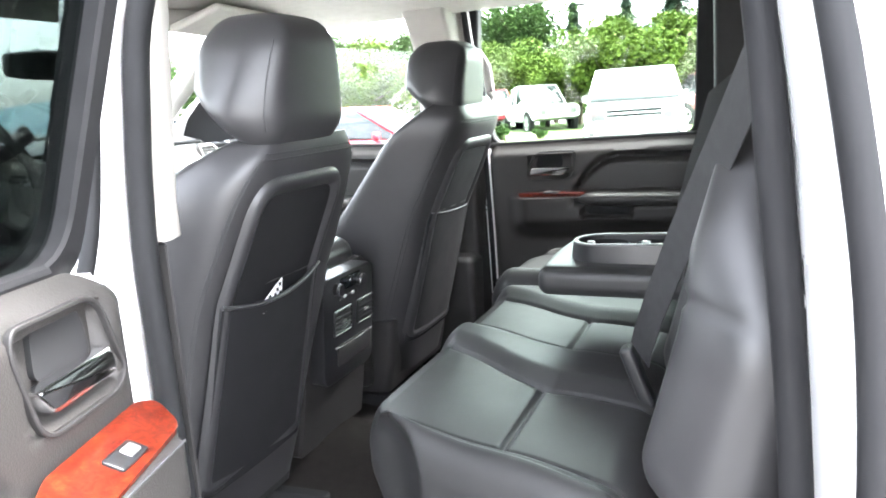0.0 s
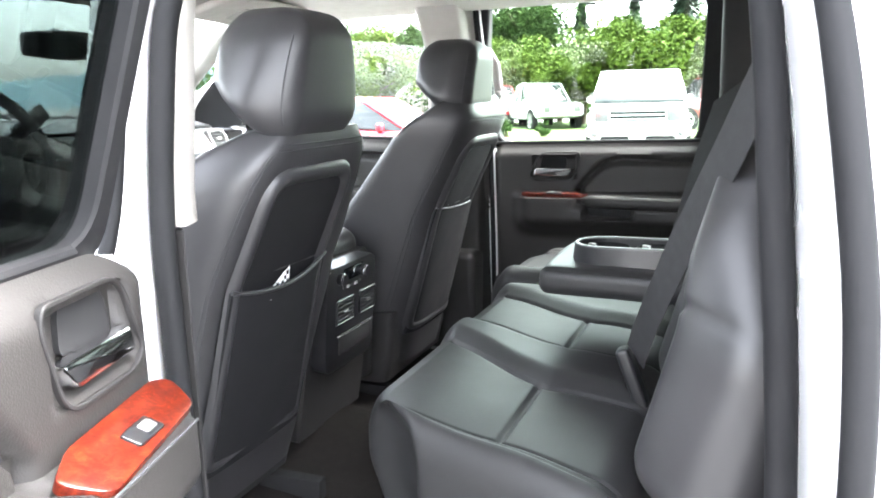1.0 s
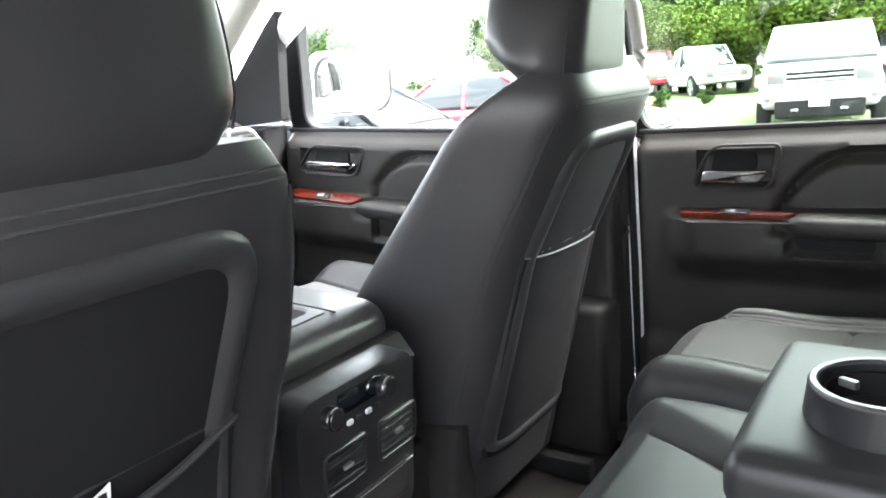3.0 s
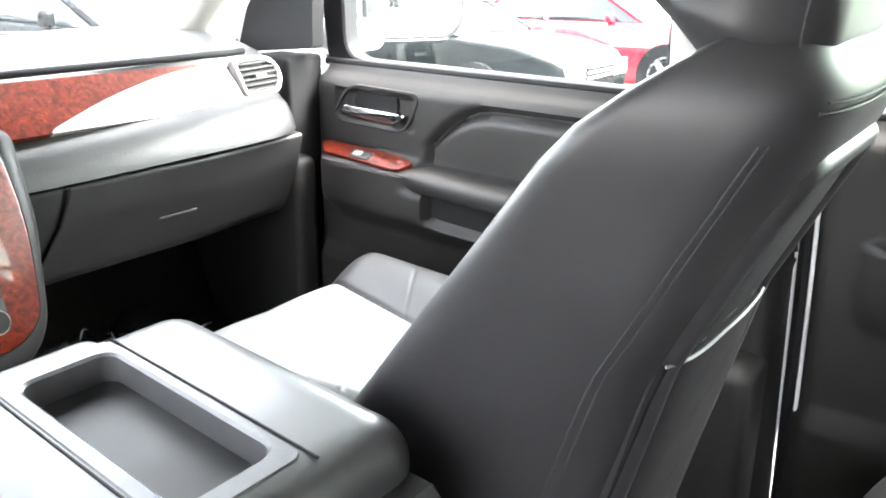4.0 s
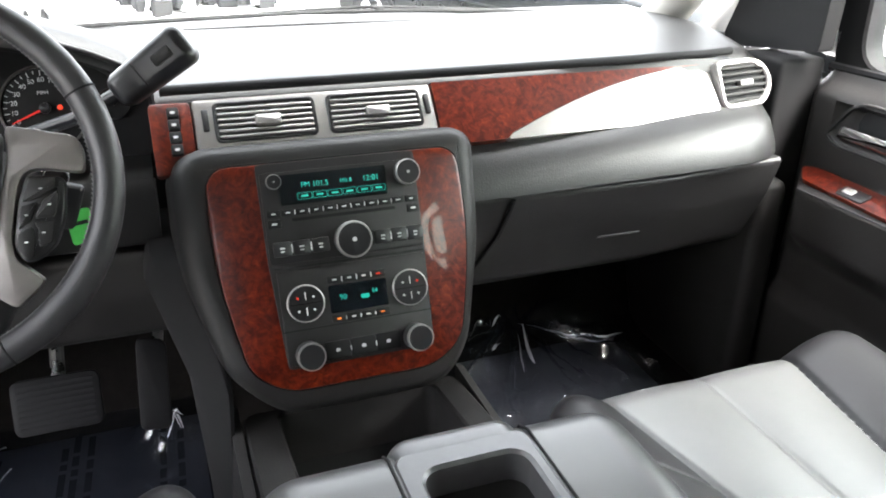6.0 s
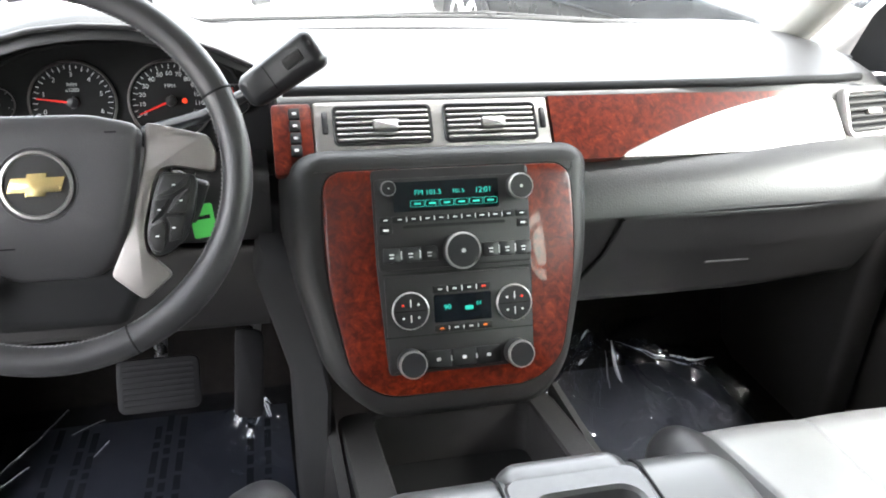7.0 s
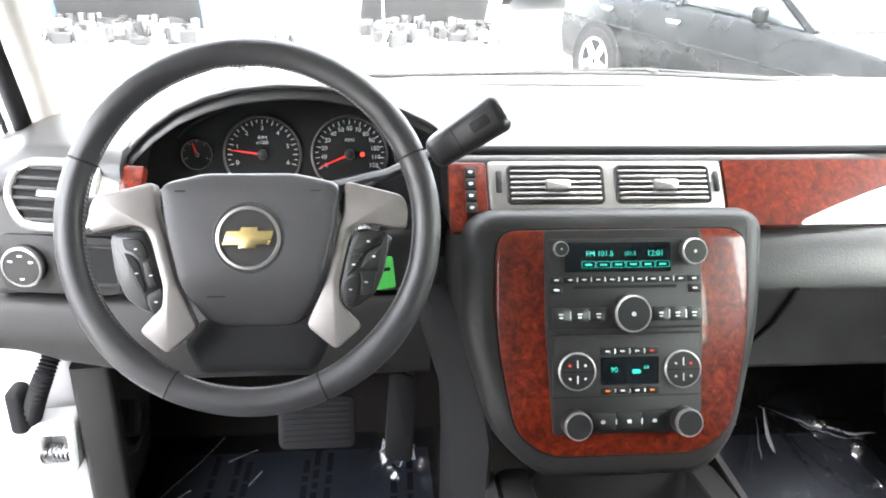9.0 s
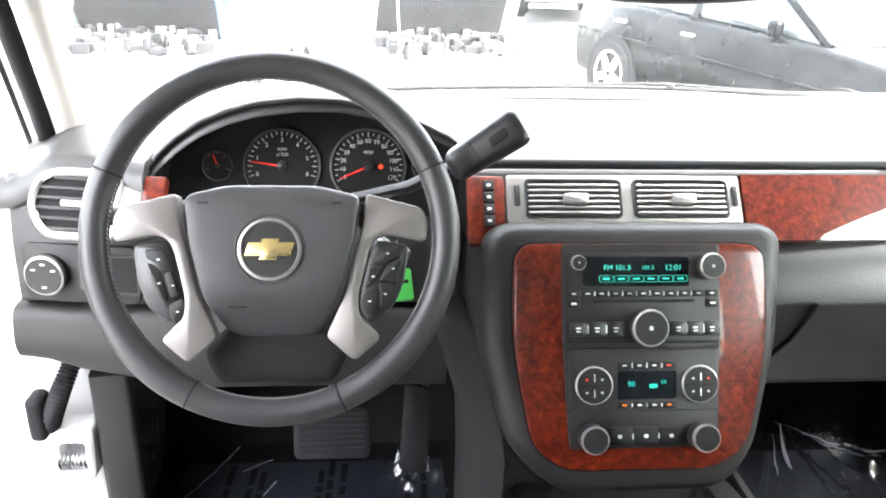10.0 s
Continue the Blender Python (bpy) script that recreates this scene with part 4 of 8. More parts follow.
def armrest():
    a = LB

    def f(p):
        x, y, z = p
        return (x, y, z + (0.006 * (1 - (x / 0.16) ** 2) if z > 0 else 0) + (groove(abs(x) - 0.150, 0.004, 0.003)))
    part("armrest", pillow((0.325, 0.40, 0.052), 0.020, (20, 10, 4), 4, f, Matrix.Translation((0.045, 0.135, 1.060)) @ Matrix.Rotation(radians(1.5), 4, "X")), LEATHER_IN, a, "black leather folding armrest", angle=70)
    M = Matrix.Translation((0.0, 0.165, 1.072))
    def stadium(w, l, n=10):
        return [(w * math.cos(t) , (l - w) * (1 if math.sin(t) >= 0 else -1) + w * math.sin(t)) for t in [2 * math.pi * (i + 0.5) / (4 * n) for i in range(4 * n)]]
    o, i_ = stadium(0.063, 0.118), stadium(0.054, 0.109)
    rings = [[M @ Vector((x * 1.08, y * 1.06, 0)) for x, y in o], [M @ Vector((x * 1.03, y * 1.02, 0.035)) for x, y in o], [M @ Vector((x, y, 0.052)) for x, y in o], [M @ Vector((x, y, 0.052)) for x, y in i_], [M @ Vector((x * 0.96, y * 0.98, 0.008)) for x, y in i_]]
    ho = part("cup_holder", loft(rings), GLOSSB, a, "dark grey cup holder", angle=50)
    part("rim", ring_plate(o, i_, 0.050, 0.056, M, 0.002), HOLDER, ho, "grey satin rim")
    for cy in (-0.055, 0.055):
        part("cup_well", lathe([(0.0475, 0.046), (0.050, 0.046), (0.049, 0.012), (0.0, 0.010)], 28, M @ Matrix.Translation((0, cy, 0))), DARK, ho, "dark cup well")
        for ang in (60, 240):
            part("cup_tab", slab(rrect(0.018, 0.007, 0.002), 0.040, 0.0475, 0.001, M @ Matrix.Translation((0, cy, 0)) @ Matrix.Rotation(radians(ang), 4, "Z") @ Matrix.Translation((0.036, 0, 0))), SILVER, ho, "grey grip tab")


armrest()


def belt(path, width, normal_hint, label, buckle=None):
    pts = [Vector(p) for p in path]
    th = thing("seat_belt", pts[-1], label, "seat belt", "rear seat belts")
    rings = []
    for i, p in enumerate(pts):
        t = (pts[min(i + 1, len(pts) - 1)] - pts[max(i - 1, 0)]).normalized()
        s = t.cross(Vector(normal_hint)).normalized() * width / 2
        n = s.cross(t).normalized() * 0.0009
        rings.append([p - s - n, p + s - n, p + s + n, p - s + n])
    part("webbing", loft(rings), BELT, th)
    if buckle:
        part("buckle", pillow((0.036, 0.024, 0.11), 0.008, (1, 1, 1), 3, None, Matrix.Translation(buckle) @ Matrix.Rotation(radians(-20), 4, "X")), GLOSSB, th, "black buckle")
    return th


# ---- centre console ----
def console():
    c = thing("centre_console", (0, 1.15, 0.62), "black leather-topped centre console with lidded tray", "centre console")
    # lid: soft leather sides with a plastic tray in the middle
    def lid(p):
        x, y, z = p
        if z > 0:
            z += -0.004 * smooth01(y, 0.12, 0.18)
            if abs(x - 0.0045) < 0.051 and y > -0.125:
                z -= 0.040
        return (x, y, z)
    Ml = Matrix.Translation((0.0, 1.03, 1.0455)) @ Matrix.Rotation(radians(0.6), 4, "X")
    part("lid_pad", pillow((0.336, 0.36, 0.092), 0.043, (70, 72, 2), 6, lid, Ml @ Matrix.Translation((0, 0, -0.013))), LIDL, c, "black leather console lid pad", angle=50)
    Mt = Matrix.Translation((0.0045, 1.03, 1.0765)) @ Matrix.Rotation(radians(0.6), 4, "X")
    part("tray_frame", ring_plate(rrect(0.119, 0.290, 0.014, 0.0005, 0.003), rrect(0.088, 0.242, 0.016, 0.003, 0.003), -0.045, 0.0035, Mt, 0.003), HOLDER, c, "satin dark grey tray frame")
    part("frame_front", pillow((0.119, 0.052, 0.060), 0.022, (6, 1, 1), 5, None, Mt @ Matrix.Translation((0.0005, 0.152, -0.0275))), HOLDER, c, "rounded front of the tray frame")
    for x in (-0.0605, 0.0615):
        part("frame_joint", tube([Mt @ Vector((x, y, 0.0022 - 0.035 * max(0.0, (y - 0.145) / 0.03) ** 2)) for y in span(-0.15, 0.172, 24)], 0.0015, 6), DARK, c, "dark joint beside the frame")
    part("tray_floor", slab(rrect(0.092, 0.246, 0.014, 0.003, 0.003), -0.034, -0.0265, 0.0, Mt), STACKP, c, "smooth dark tray floor")
    # body
    prof = [(0.845, 0.62), (0.825, 0.80), (0.805, 1.0), (0.83, 1.03), (1.20, 1.03), (1.21, 0.80), (1.53, 0.78), (1.53, 0.62)]
    rings = []
    for x, k in ((-0.152, 0.006), (-0.146, 0.0), (0.146, 0.0), (0.152, 0.006)):
        o = offset(prof, k)
        rings.append([Vector((x, y, z)) for y, z in o])
    part("body", loft(rings), PLASTIC, c, "charcoal console body")
    # front bin between stack and lid
    Mb = Matrix.Translation((0, 1.365, 0.912)) @ Matrix.Rotation(radians(-9), 4, "X")
    part("bin_rim", ring_plate(rrect(0.285, 0.34, 0.02), rrect(0.205, 0.27, 0.015, 0.003, 0.02), -0.12, 0.004, Mb, 0.003), PLASTIC, c, "charcoal bin rim")
    part("bin_well", slab(rrect(0.215, 0.28, 0.012, 0.003, 0.02), -0.075, -0.070, 0.0, Mb), DARK, c, "dark storage bin")
    part("bin_mat", slab(rrect(0.16, 0.16, 0.008, 0.003, -0.01), -0.070, -0.066, 0.001, Mb), GLOSSB, c, "rubber bin mat")
    for s in (-1, 1):
        part("side_skirt", loft([[Vector((s * x, y, z)) for x, z in ((0.146, 0.90), (0.158, 0.895), (0.185, 0.62), (0.15, 0.62))] for y in (1.21, 1.54)]), PLASTIC, c, "charcoal side skirt")
    # rear panel with knobs, buttons and air outlets
    Mr = frame_m((0, 0.808, 0.997), (1, 0, 0), (0, -0.10, 1))
    part("rear_plate", slab(rrect(0.236, 0.25, 0.03, -0.02, -0.060), -0.04, 0.004, 0.004, Mr), GLOSSB, c, "black rear control plate")
    part("rear_display", slab(rrect(0.095, 0.030, 0.003, -0.02, 0.040), 0.003, 0.0055, 0.001, Mr), SCREEN, c, "dark rear display")
    for x in (-0.085, 0.022):
        k = part("rear_knob", lathe([(0.014, 0.003), (0.0135, 0.018), (0.012, 0.020), (0.0, 0.020)], 24, Mr @ Matrix.Translation((x, 0.035, 0))), GLOSSB, c, "black rear knob")
        part("ring", lathe([(0.0146, 0.014), (0.0150, 0.016), (0.0146, 0.018), (0.0132, 0.0185), (0.0132, 0.014)], 24, Mr @ Matrix.Translation((x, 0.035, 0))), CHROME, k, "chrome ring")
    for i in range(5):
        part("rear_button", slab(rrect(0.011, 0.007, 0.002, -0.064 + i * 0.019, 0.010), 0.003, 0.007, 0.001, Mr), MARK if i % 2 else GLOSSB, c, "small rear button")
    for x in (-0.055, 0.055):
        o = part("air_outlet", ring_plate(rrect(0.085, 0.060, 0.008, x, -0.045), rrect(0.077, 0.052, 0.006, x, -0.045), 0.002, 0.008, Mr, 0.001), GLOSSB, c, "black rear air outlet")
        for j in range(5):
            part("slat", slab(rrect(0.076, 0.003, 0.001, x, -0.065 + j * 0.010, 1), 0.003, 0.0075, 0.0, Mr), GLOSSB, o)
        part("tab", slab(rrect(0.018, 0.006, 0.002, x, -0.045), 0.006, 0.011, 0.001, Mr), SILVER, o, "silver tab")
    part("socket_cover", slab(rrect(0.16, 0.05, 0.008, 0, -0.125), 0.003, 0.007, 0.002, Mr), PLASTIC, c, "socket cover")
    part("plate_line", tube([Mr @ Vector((x, -0.095 - 0.010 * math.cos(x * 9), 0.006)) for x in span(-0.09, 0.09, 10)], 0.0014, 6), SILVER, c, "silver line")


console()


# ---- dashboard ----
def profile_loft(sections, nose=0.0):
    """Sections: x and a closed list of (y, z)."""
    return loft([[Vector((x, y, z)) for y, z in pr] for x, pr in sections])


def soft(pts, r=0.012, n=3):
    return fillet(pts, r, n)


HOOD = [(-0.586, 1.262), (-0.578, 1.272), (-0.567, 1.283), (-0.551, 1.297), (-0.522, 1.317), (-0.487, 1.332), (-0.45, 1.342), (-0.40, 1.3475), (-0.35, 1.346), (-0.30, 1.336), (-0.254, 1.319), (-0.218, 1.302), (-0.200, 1.286), (-0.192, 1.262)]


def hood_z(x):
    """Height of the instrument hood's rear edge, 0 beside it."""
    for (a, za), (b, zb) in zip(HOOD, HOOD[1:]):
        if a <= x < b:
            return za + (zb - za) * (x - a) / (b - a)
    return 0.0


def dashboard():
    d = thing("dashboard", (0, 1.75, 0.9), "charcoal dashboard with red burl wood and silver vent panels", "dashboard")
    # upper pad with its rear lip
    def top(u, v, dd):
        x = u
        e = smooth01(abs(x), 0.60, 0.76)
        ylip = 1.652 + 0.044 * smooth01(x, 0.14, 0.72) + 0.020 * smooth01(x, 0.58, 0.74) + 0.03 * smooth01(x, 0.70, 0.77) + 0.035 * smooth01(-x, 0.56, 0.70)
        y = ylip + v * (2.09 - ylip) - 0.02 * e * v
        z = 1.268 + 0.024 * math.sin(min(1.0, v * 2.2) * math.pi / 2) - 0.008 * v - 0.008 * smooth01(abs(x), 0.14, 0.72) * (1 - v) - 0.028 * smooth01(abs(x), 0.705, 0.77)
        lip = -0.012 * (1 - smooth01(v, 0.0, 0.05))
        # hood over the instruments, highest at its rear edge
        h = hood_z(x)
        if h > 0.0:
            y = y + (1 - v) * (1.675 - ylip) if x > -0.59 else y
            z = z + lip + (h - 1.262) * (1 - smooth01(v, 0.06, 0.62)) - 0.004 * (1 - smooth01(v, 0.0, 0.10))
            return Vector((x, y, z - dd * 0.25))
        return Vector((x, y, z + lip - dd))
    us = span(-0.775, -0.60, 16) + span(-0.597, -0.54, 20) + span(-0.535, -0.225, 40) + span(-0.222, -0.185, 12) + span(-0.175, 0.775, 70)
    part("top_pad", sheet(top, us, span(0, 1, 46), 0.02), PAD, d, "charcoal dash top pad", angle=60)
    part("hood_edge", tube([(x, 1.6765, hood_z(x) - 0.003) for x in span(-0.578, -0.198, 70)], 0.0032, 8), PAD, d, "rolled edge of the instrument hood", angle=80)
    # dark tube paints the shade on the lip's upright face
    part("rear_lip", tube([(u, top(u, 0.0, 0.0).y - 0.002, top(u, 0.03, 0.0).z + 0.0075) for u in span(-0.185, 0.66, 60)], 0.0062, 10), RUBBER, d, "rolled lip of the dash top, its shaded face painted dark", angle=70)
    part("glass_gap", tube(curve([(-0.70, 2.03, 1.262), (-0.50, 2.05, 1.279), (-0.28, 2.05, 1.288), (0.0, 2.05, 1.2945), (0.19, 2.05, 1.294), (0.36, 2.05, 1.288), (0.58, 2.05, 1.278), (0.70, 2.04, 1.268)], 5), 0.0040, 8), DARK, d, "dark gap along the foot of the windscreen")
    part("defroster_line", tube([(x, 1.985, 1.2868 - 0.05 * (x - 0.03) ** 2) for x in span(-0.24, 0.27, 12)], 0.0022, 6), DARK, d, "dark defroster slot")
    for s in (-1, 1):
        part("corner_grille", slab(rrect(0.085, 0.030, 0.010), 0.0, 0.004, 0.001, Matrix.Translation((s * 0.69, 1.80, 1.270)) @ Matrix.Rotation(radians(s * 25), 4, "Z")), DARK, d, "dark corner speaker grille")

    # passenger side: recess face behind the trim, swelling pad, glovebox
    sec = []
    for x in (0.135, 0.15, 0.20, 0.30, 0.45, 0.56, 0.62, 0.66, 0.69, 0.708, 0.718, 0.722):
        e = smooth01(x, 0.58, 0.76)
        k = smooth01(x, 0.135, 0.21)
        y0 = 0.012 * smooth01(x, 0.2, 0.66) + 0.03 * e + 0.055 * max(0.0, (x - 0.64) / 0.082) ** 2.5
        pr = [(1.672 + y0, 1.262 - 0.02 * e), (1.630 + y0, 1.196), (1.598 + y0, 1.188), (1.572 + y0, 1.170), (1.556 + y0, 1.145), (1.552 + y0, 1.130), (1.60 + y0, 1.118), (1.80, 1.10), (1.86, 1.20), (1.84, 1.262)]
        sec.append((x, pr))
    part("passenger_pad", profile_loft(sec), PADSHADE, d, "charcoal swelling dash pad", angle=50)
    gb = []
    for x in (0.155, 0.17, 0.30, 0.50, 0.66, 0.70):
        y0 = 0.02 * smooth01(x, 0.5, 0.7)
        gb.append((x, soft([(1.572 + y0, 1.122), (1.590 + y0, 1.06), (1.635 + y0, 0.965), (1.665 + y0, 0.945), (1.85, 0.95), (1.85, 1.122)], 0.012, 3)))
    gl = part("glovebox", profile_loft(gb), PADSHADE, d, "charcoal glovebox door", angle=50)
    part("latch", pillow((0.075, 0.012, 0.016), 0.004, (1, 1, 1), 2, None, Matrix.Translation((0.43, 1.612, 1.03)) @ Matrix.Rotation(radians(-22), 4, "X")), HOLDER, gl, "grey glovebox latch")
    part("gap", tube([(0.236, 1.570, 1.118), (0.234, 1.576, 1.10), (0.224, 1.589, 1.06), (0.206, 1.610, 1.015), (0.185, 1.634, 0.965)], 0.0032, 8), DARK, gl, "dark glovebox gap")
    # lower dash: black sheet added as the passenger footwell's shade
    part("under_panel", box(0.15, 0.79, 1.72, 2.14, 0.925, 0.95, 0.01), DARK, d, "matt black under-dash sheet for footwell shade")

    # --- trim strip: silver with wood ---
    def strip_m(x, y, z, turn=0.0):
        return frame_m((x, y, z), (1, turn, 0), (0, 0.62, 0.78))
    Mv = strip_m(0.0, 1.622, 1.236)
    part("vent_panel", slab(fillet([(-0.152, -0.030), (0.142, -0.030), (0.142, 0.034), (-0.152, 0.034)], 0.006, 3), -0.012, 0.0, 0.003, Mv), SILVER, d, "satin silver vent panel")
    for cx in (-0.070, 0.064):
        v = part("air_vent", ring_plate(rrect(0.120, 0.050, 0.007, cx, 0.002), rrect(0.112, 0.043, 0.006, cx, 0.002), -0.004, 0.0035, Mv, 0.001), GLOSSB, d, "black air vent")
        part("cavity", slab(rrect(0.114, 0.045, 0.006, cx, 0.002), -0.006, 0.0012, 0.0, Mv), DARK, v)
        for j in range(6):
            part("slat", slab(rrect(0.111, 0.0026, 0.0008, cx, -0.0165 + j * 0.0070, 1), 0.0005, 0.0046, 0.0006, Mv), SILVER, v, "satin silver vent slat")
        part("tab", slab(rrect(0.030, 0.012, 0.002, cx + 0.002, 0.000), 0.002, 0.010, 0.002, Mv), SILVER, v, "silver vent tab")
    for cx in (-0.139, 0.1325):
        part("thumb_wheel", slab(rrect(0.007, 0.027, 0.002, cx, 0.006), -0.002, 0.003, 0.001, Mv), GLOSSB, d, "black thumb wheel")
    # wood beside the column with four keys
    Mw = strip_m(-0.178, 1.615, 1.230)
    part("wood_trim", slab(fillet([(-0.022, -0.048), (0.004, -0.046), (0.012, -0.034), (0.024, -0.028), (0.024, 0.040), (-0.022, 0.040)], 0.006, 3), -0.010, 0.001, 0.002, Mw), WOOD, d, "glossy red burl wood trim")
    for j in range(4):
        k = part("trip_key", slab(rrect(0.013, 0.0135, 0.002, 0.004, 0.026 - j * 0.0150), 0.0, 0.005, 0.001, Mw), BTN, d, "small black key")
        part("mark", slab(rrect(0.005, 0.003, 0.0008, 0.004, 0.026 - j * 0.0150, 1), 0.005, 0.0054, 0.0, Mw), MARK, k)

    # passenger strip: wood over a silver sweep; follows the dash outwards
    def strip(x, b, out):
        t = smooth01(x, 0.14, 0.72)
        y0 = 1.622 + 0.044 * t + 0.020 * smooth01(x, 0.58, 0.74)
        z0 = 1.236 - 0.012 * t
        n = Vector((0, -0.78, 0.62))
        return Vector((x, y0 + 0.62 * b, z0 + 0.78 * b)) + n * out

    def swoosh(x):      # border between the silver sweep and the wood above
        t = max(0.0, min(1.0, (x - 0.235) / (0.605 - 0.235)))
        return -0.047 + 0.081 * (1 - (1 - t) ** 1.9)
    xs = [0.1435, 0.147] + span(0.155, 0.60, 40) + [0.604]
    def low(x):
        return -0.030 - 0.022 * smooth01(x, 0.142, 0.175)
    wood, silv = bm_new(), bm_new()
    rows = []
    for x in xs:
        b0, b1 = max(low(x), swoosh(x) if x > 0.235 else low(x)), 0.034
        rows.append([strip(x, b0 + (b1 - b0) * j / 6, 0.002) for j in range(7)])
    back = [[p + Vector((0, 0.010, -0.008)) for p in r] for r in rows]
    loft([r + list(reversed(b)) for r, b in zip(rows, back)], bm=wood)
    part("wood_trim", wood, WOOD, d, "glossy red burl wood trim", angle=50)
    xs2 = span(0.237, 0.604, 36)
    rows = []
    for x in xs2:
        b0, b1 = low(x), max(low(x) + 0.0005, swoosh(x) - 0.0006)
        rows.append([strip(x, b0 + (b1 - b0) * j / 6, 0.001) for j in range(7)])
    back = [[p + Vector((0, 0.010, -0.008)) for p in r] for r in rows]
    loft([r + list(reversed(b)) for r, b in zip(rows, back)], bm=silv)
    part("silver_sweep", silv, SILVER, d, "pale satin silver sweep", angle=50)

    def end_vent(s, xc, yc, zc, turn, w, h):
        Me = frame_m((xc, yc, zc), (1, turn, 0), (0, 0.45, 0.9))
        o = fillet([(-w / 2, -h / 2), (w * 0.30, -h / 2), (w / 2, -h * 0.05), (w * 0.42, h * 0.36), (w * 0.2, h / 2), (-w / 2, h / 2)], 0.020, 5)
        if s < 0:
            o = [(-x, y) for x, y in reversed(o)]
        i_ = offset(o, 0.010)
        v = part("end_vent", ring_plate(o, i_, -0.012, 0.004, Me, 0.003), SILVER, d, "satin silver end vent surround")
        part("cavity", slab(i_, -0.012, -0.004, 0.0, Me), DARK, v)
        xa, xb = min(x for x, y in i_), max(x for x, y in i_)
        for j in range(6):
            yy = -h / 2 + 0.013 + j * (h - 0.026) / 5
            inside = [x for k in range(len(i_)) for x in [i_[k][0] + (i_[(k + 1) % len(i_)][0] - i_[k][0]) * ((yy - i_[k][1]) / ((i_[(k + 1) % len(i_)][1] - i_[k][1]) or 1e-9))] if (i_[k][1] - yy) * (i_[(k + 1) % len(i_)][1] - yy) < 0]
            if len(inside) >= 2:
                a, b = min(inside), max(inside)
                part("slat", slab(rrect(b - a, 0.0042, 0.001, (a + b) / 2, yy, 1), -0.004, 0.001, 0.001, Me), PLASTIC, v, "vent slat")
        part("tab", slab(rrect(0.028, 0.008, 0.002, 0, 0), -0.002, 0.005, 0.002, Me), SILVER, v, "silver vent tab")
        return Me
    end_vent(1, 0.666, 1.664, 1.224, 0.16, 0.118, 0.076)
    end_vent(-1, -0.674, 1.660, 1.217, -0.20, 0.122, 0.088)
    # left: short silver and wood strip between end vent and instruments
    Ms = strip_m(-0.598, 1.655, 1.231, -0.1)
    part("silver_strip", slab(rrect(0.050, 0.046, 0.004, -0.017, 0), -0.012, 0.0, 0.002, Ms), SILVER, d, "satin silver strip")
    part("wood_trim", slab(rrect(0.026, 0.048, 0.003, 0.022, 0), -0.012, 0.001, 0.002, Ms), WOOD, d, "glossy red burl wood trim")

    # driver side pad and lower panels
    sec = []
    for x in (-0.765, -0.752, -0.72, -0.66, -0.634, -0.610, -0.56, -0.45, -0.30, -0.215, -0.205):
        e = smooth01(-x, 0.60, 0.77)
        y0 = 0.012 * e
        zt = 1.262 - 0.02 * e - 0.092 * smooth01(x, -0.632, -0.612)
        sec.append((x, soft([(1.690 + y0, zt), (1.672 + y0, 1.15), (1.668 + y0, 1.075), (1.80, 1.07), (1.86, 1.12), (1.84, zt - 0.004)], 0.010, 3)))
    part("driver_pad", profile_loft(sec), PAD, d, "charcoal driver side dash", angle=50)
    Msw = frame_m((-0.681, 1.672, 1.120), (1, -0.14, 0), (0, 0.10, 1))
    part("switch_panel", slab(rrect(0.150, 0.076, 0.012), -0.004, 0.004, 0.002, Msw), PLASTIC, d, "charcoal light switch panel")
    kn = part("light_knob", lathe([(0.026, 0.003), (0.025, 0.016), (0.022, 0.019), (0.0, 0.019)], 28, Msw @ Matrix.Translation((-0.040, 0.0, 0))), PLASTIC, d, "round light switch")
    part("ring", lathe([(0.0262, 0.012), (0.0268, 0.015), (0.0256, 0.0185), (0.0232, 0.0195), (0.0228, 0.016)], 28, Msw @ Matrix.Translation((-0.040, 0.0, 0))), SILVER, kn, "silver ring")
    for aa in (30, 90, 150, 270):
        part("mark", slab(rrect(0.006, 0.0022, 0.0006, 0.015 * math.cos(radians(aa)), 0.015 * math.sin(radians(aa)), 1), 0.0188, 0.0194, 0.0, Msw @ Matrix.Translation((-0.040, 0.0, 0))), MARK, kn)
    part("dimmer", slab(rrect(0.020, 0.040, 0.003, 0.008, 0.0), 0.003, 0.006, 0.001, Msw), GLOSSB, d, "dimmer wheel plate")
    part("cubby", slab(rrect(0.040, 0.046, 0.003, 0.054, 0.002), 0.0035, 0.0062, 0.0, Msw), DARK, d, "dark open cubby")
    part("cubby_frame", ring_plate(rrect(0.048, 0.054, 0.005, 0.054, 0.002), rrect(0.040, 0.046, 0.003, 0.054, 0.002), 0.003, 0.0078, Msw, 0.001), PLASTIC, d, "charcoal cubby frame")
    kb = []
    for x in (-0.776, -0.768, -0.74, -0.70, -0.55, -0.40, -0.25, -0.215):
        e = smooth01(-x, 0.60, 0.775)
        kb.append((x, soft([(1.660 + 0.012 * e, 1.070), (1.640 + 0.02 * e, 1.02), (1.655 + 0.02 * e, 0.955 + 0.04 * e), (1.80, 0.93 + 0.05 * e), (1.85, 1.07)], 0.015, 3)))
    part("knee_panel", profile_loft(kb), PLASTIC, d, "charcoal knee panel", angle=50)
    # same added black sheet shades the driver footwell and closes a light leak
    part("under_panel", box(-0.79, -0.17, 1.76, 2.14, 0.93, 0.95, 0.01), DARK, d, "matt black under-dash sheet for footwell shade")

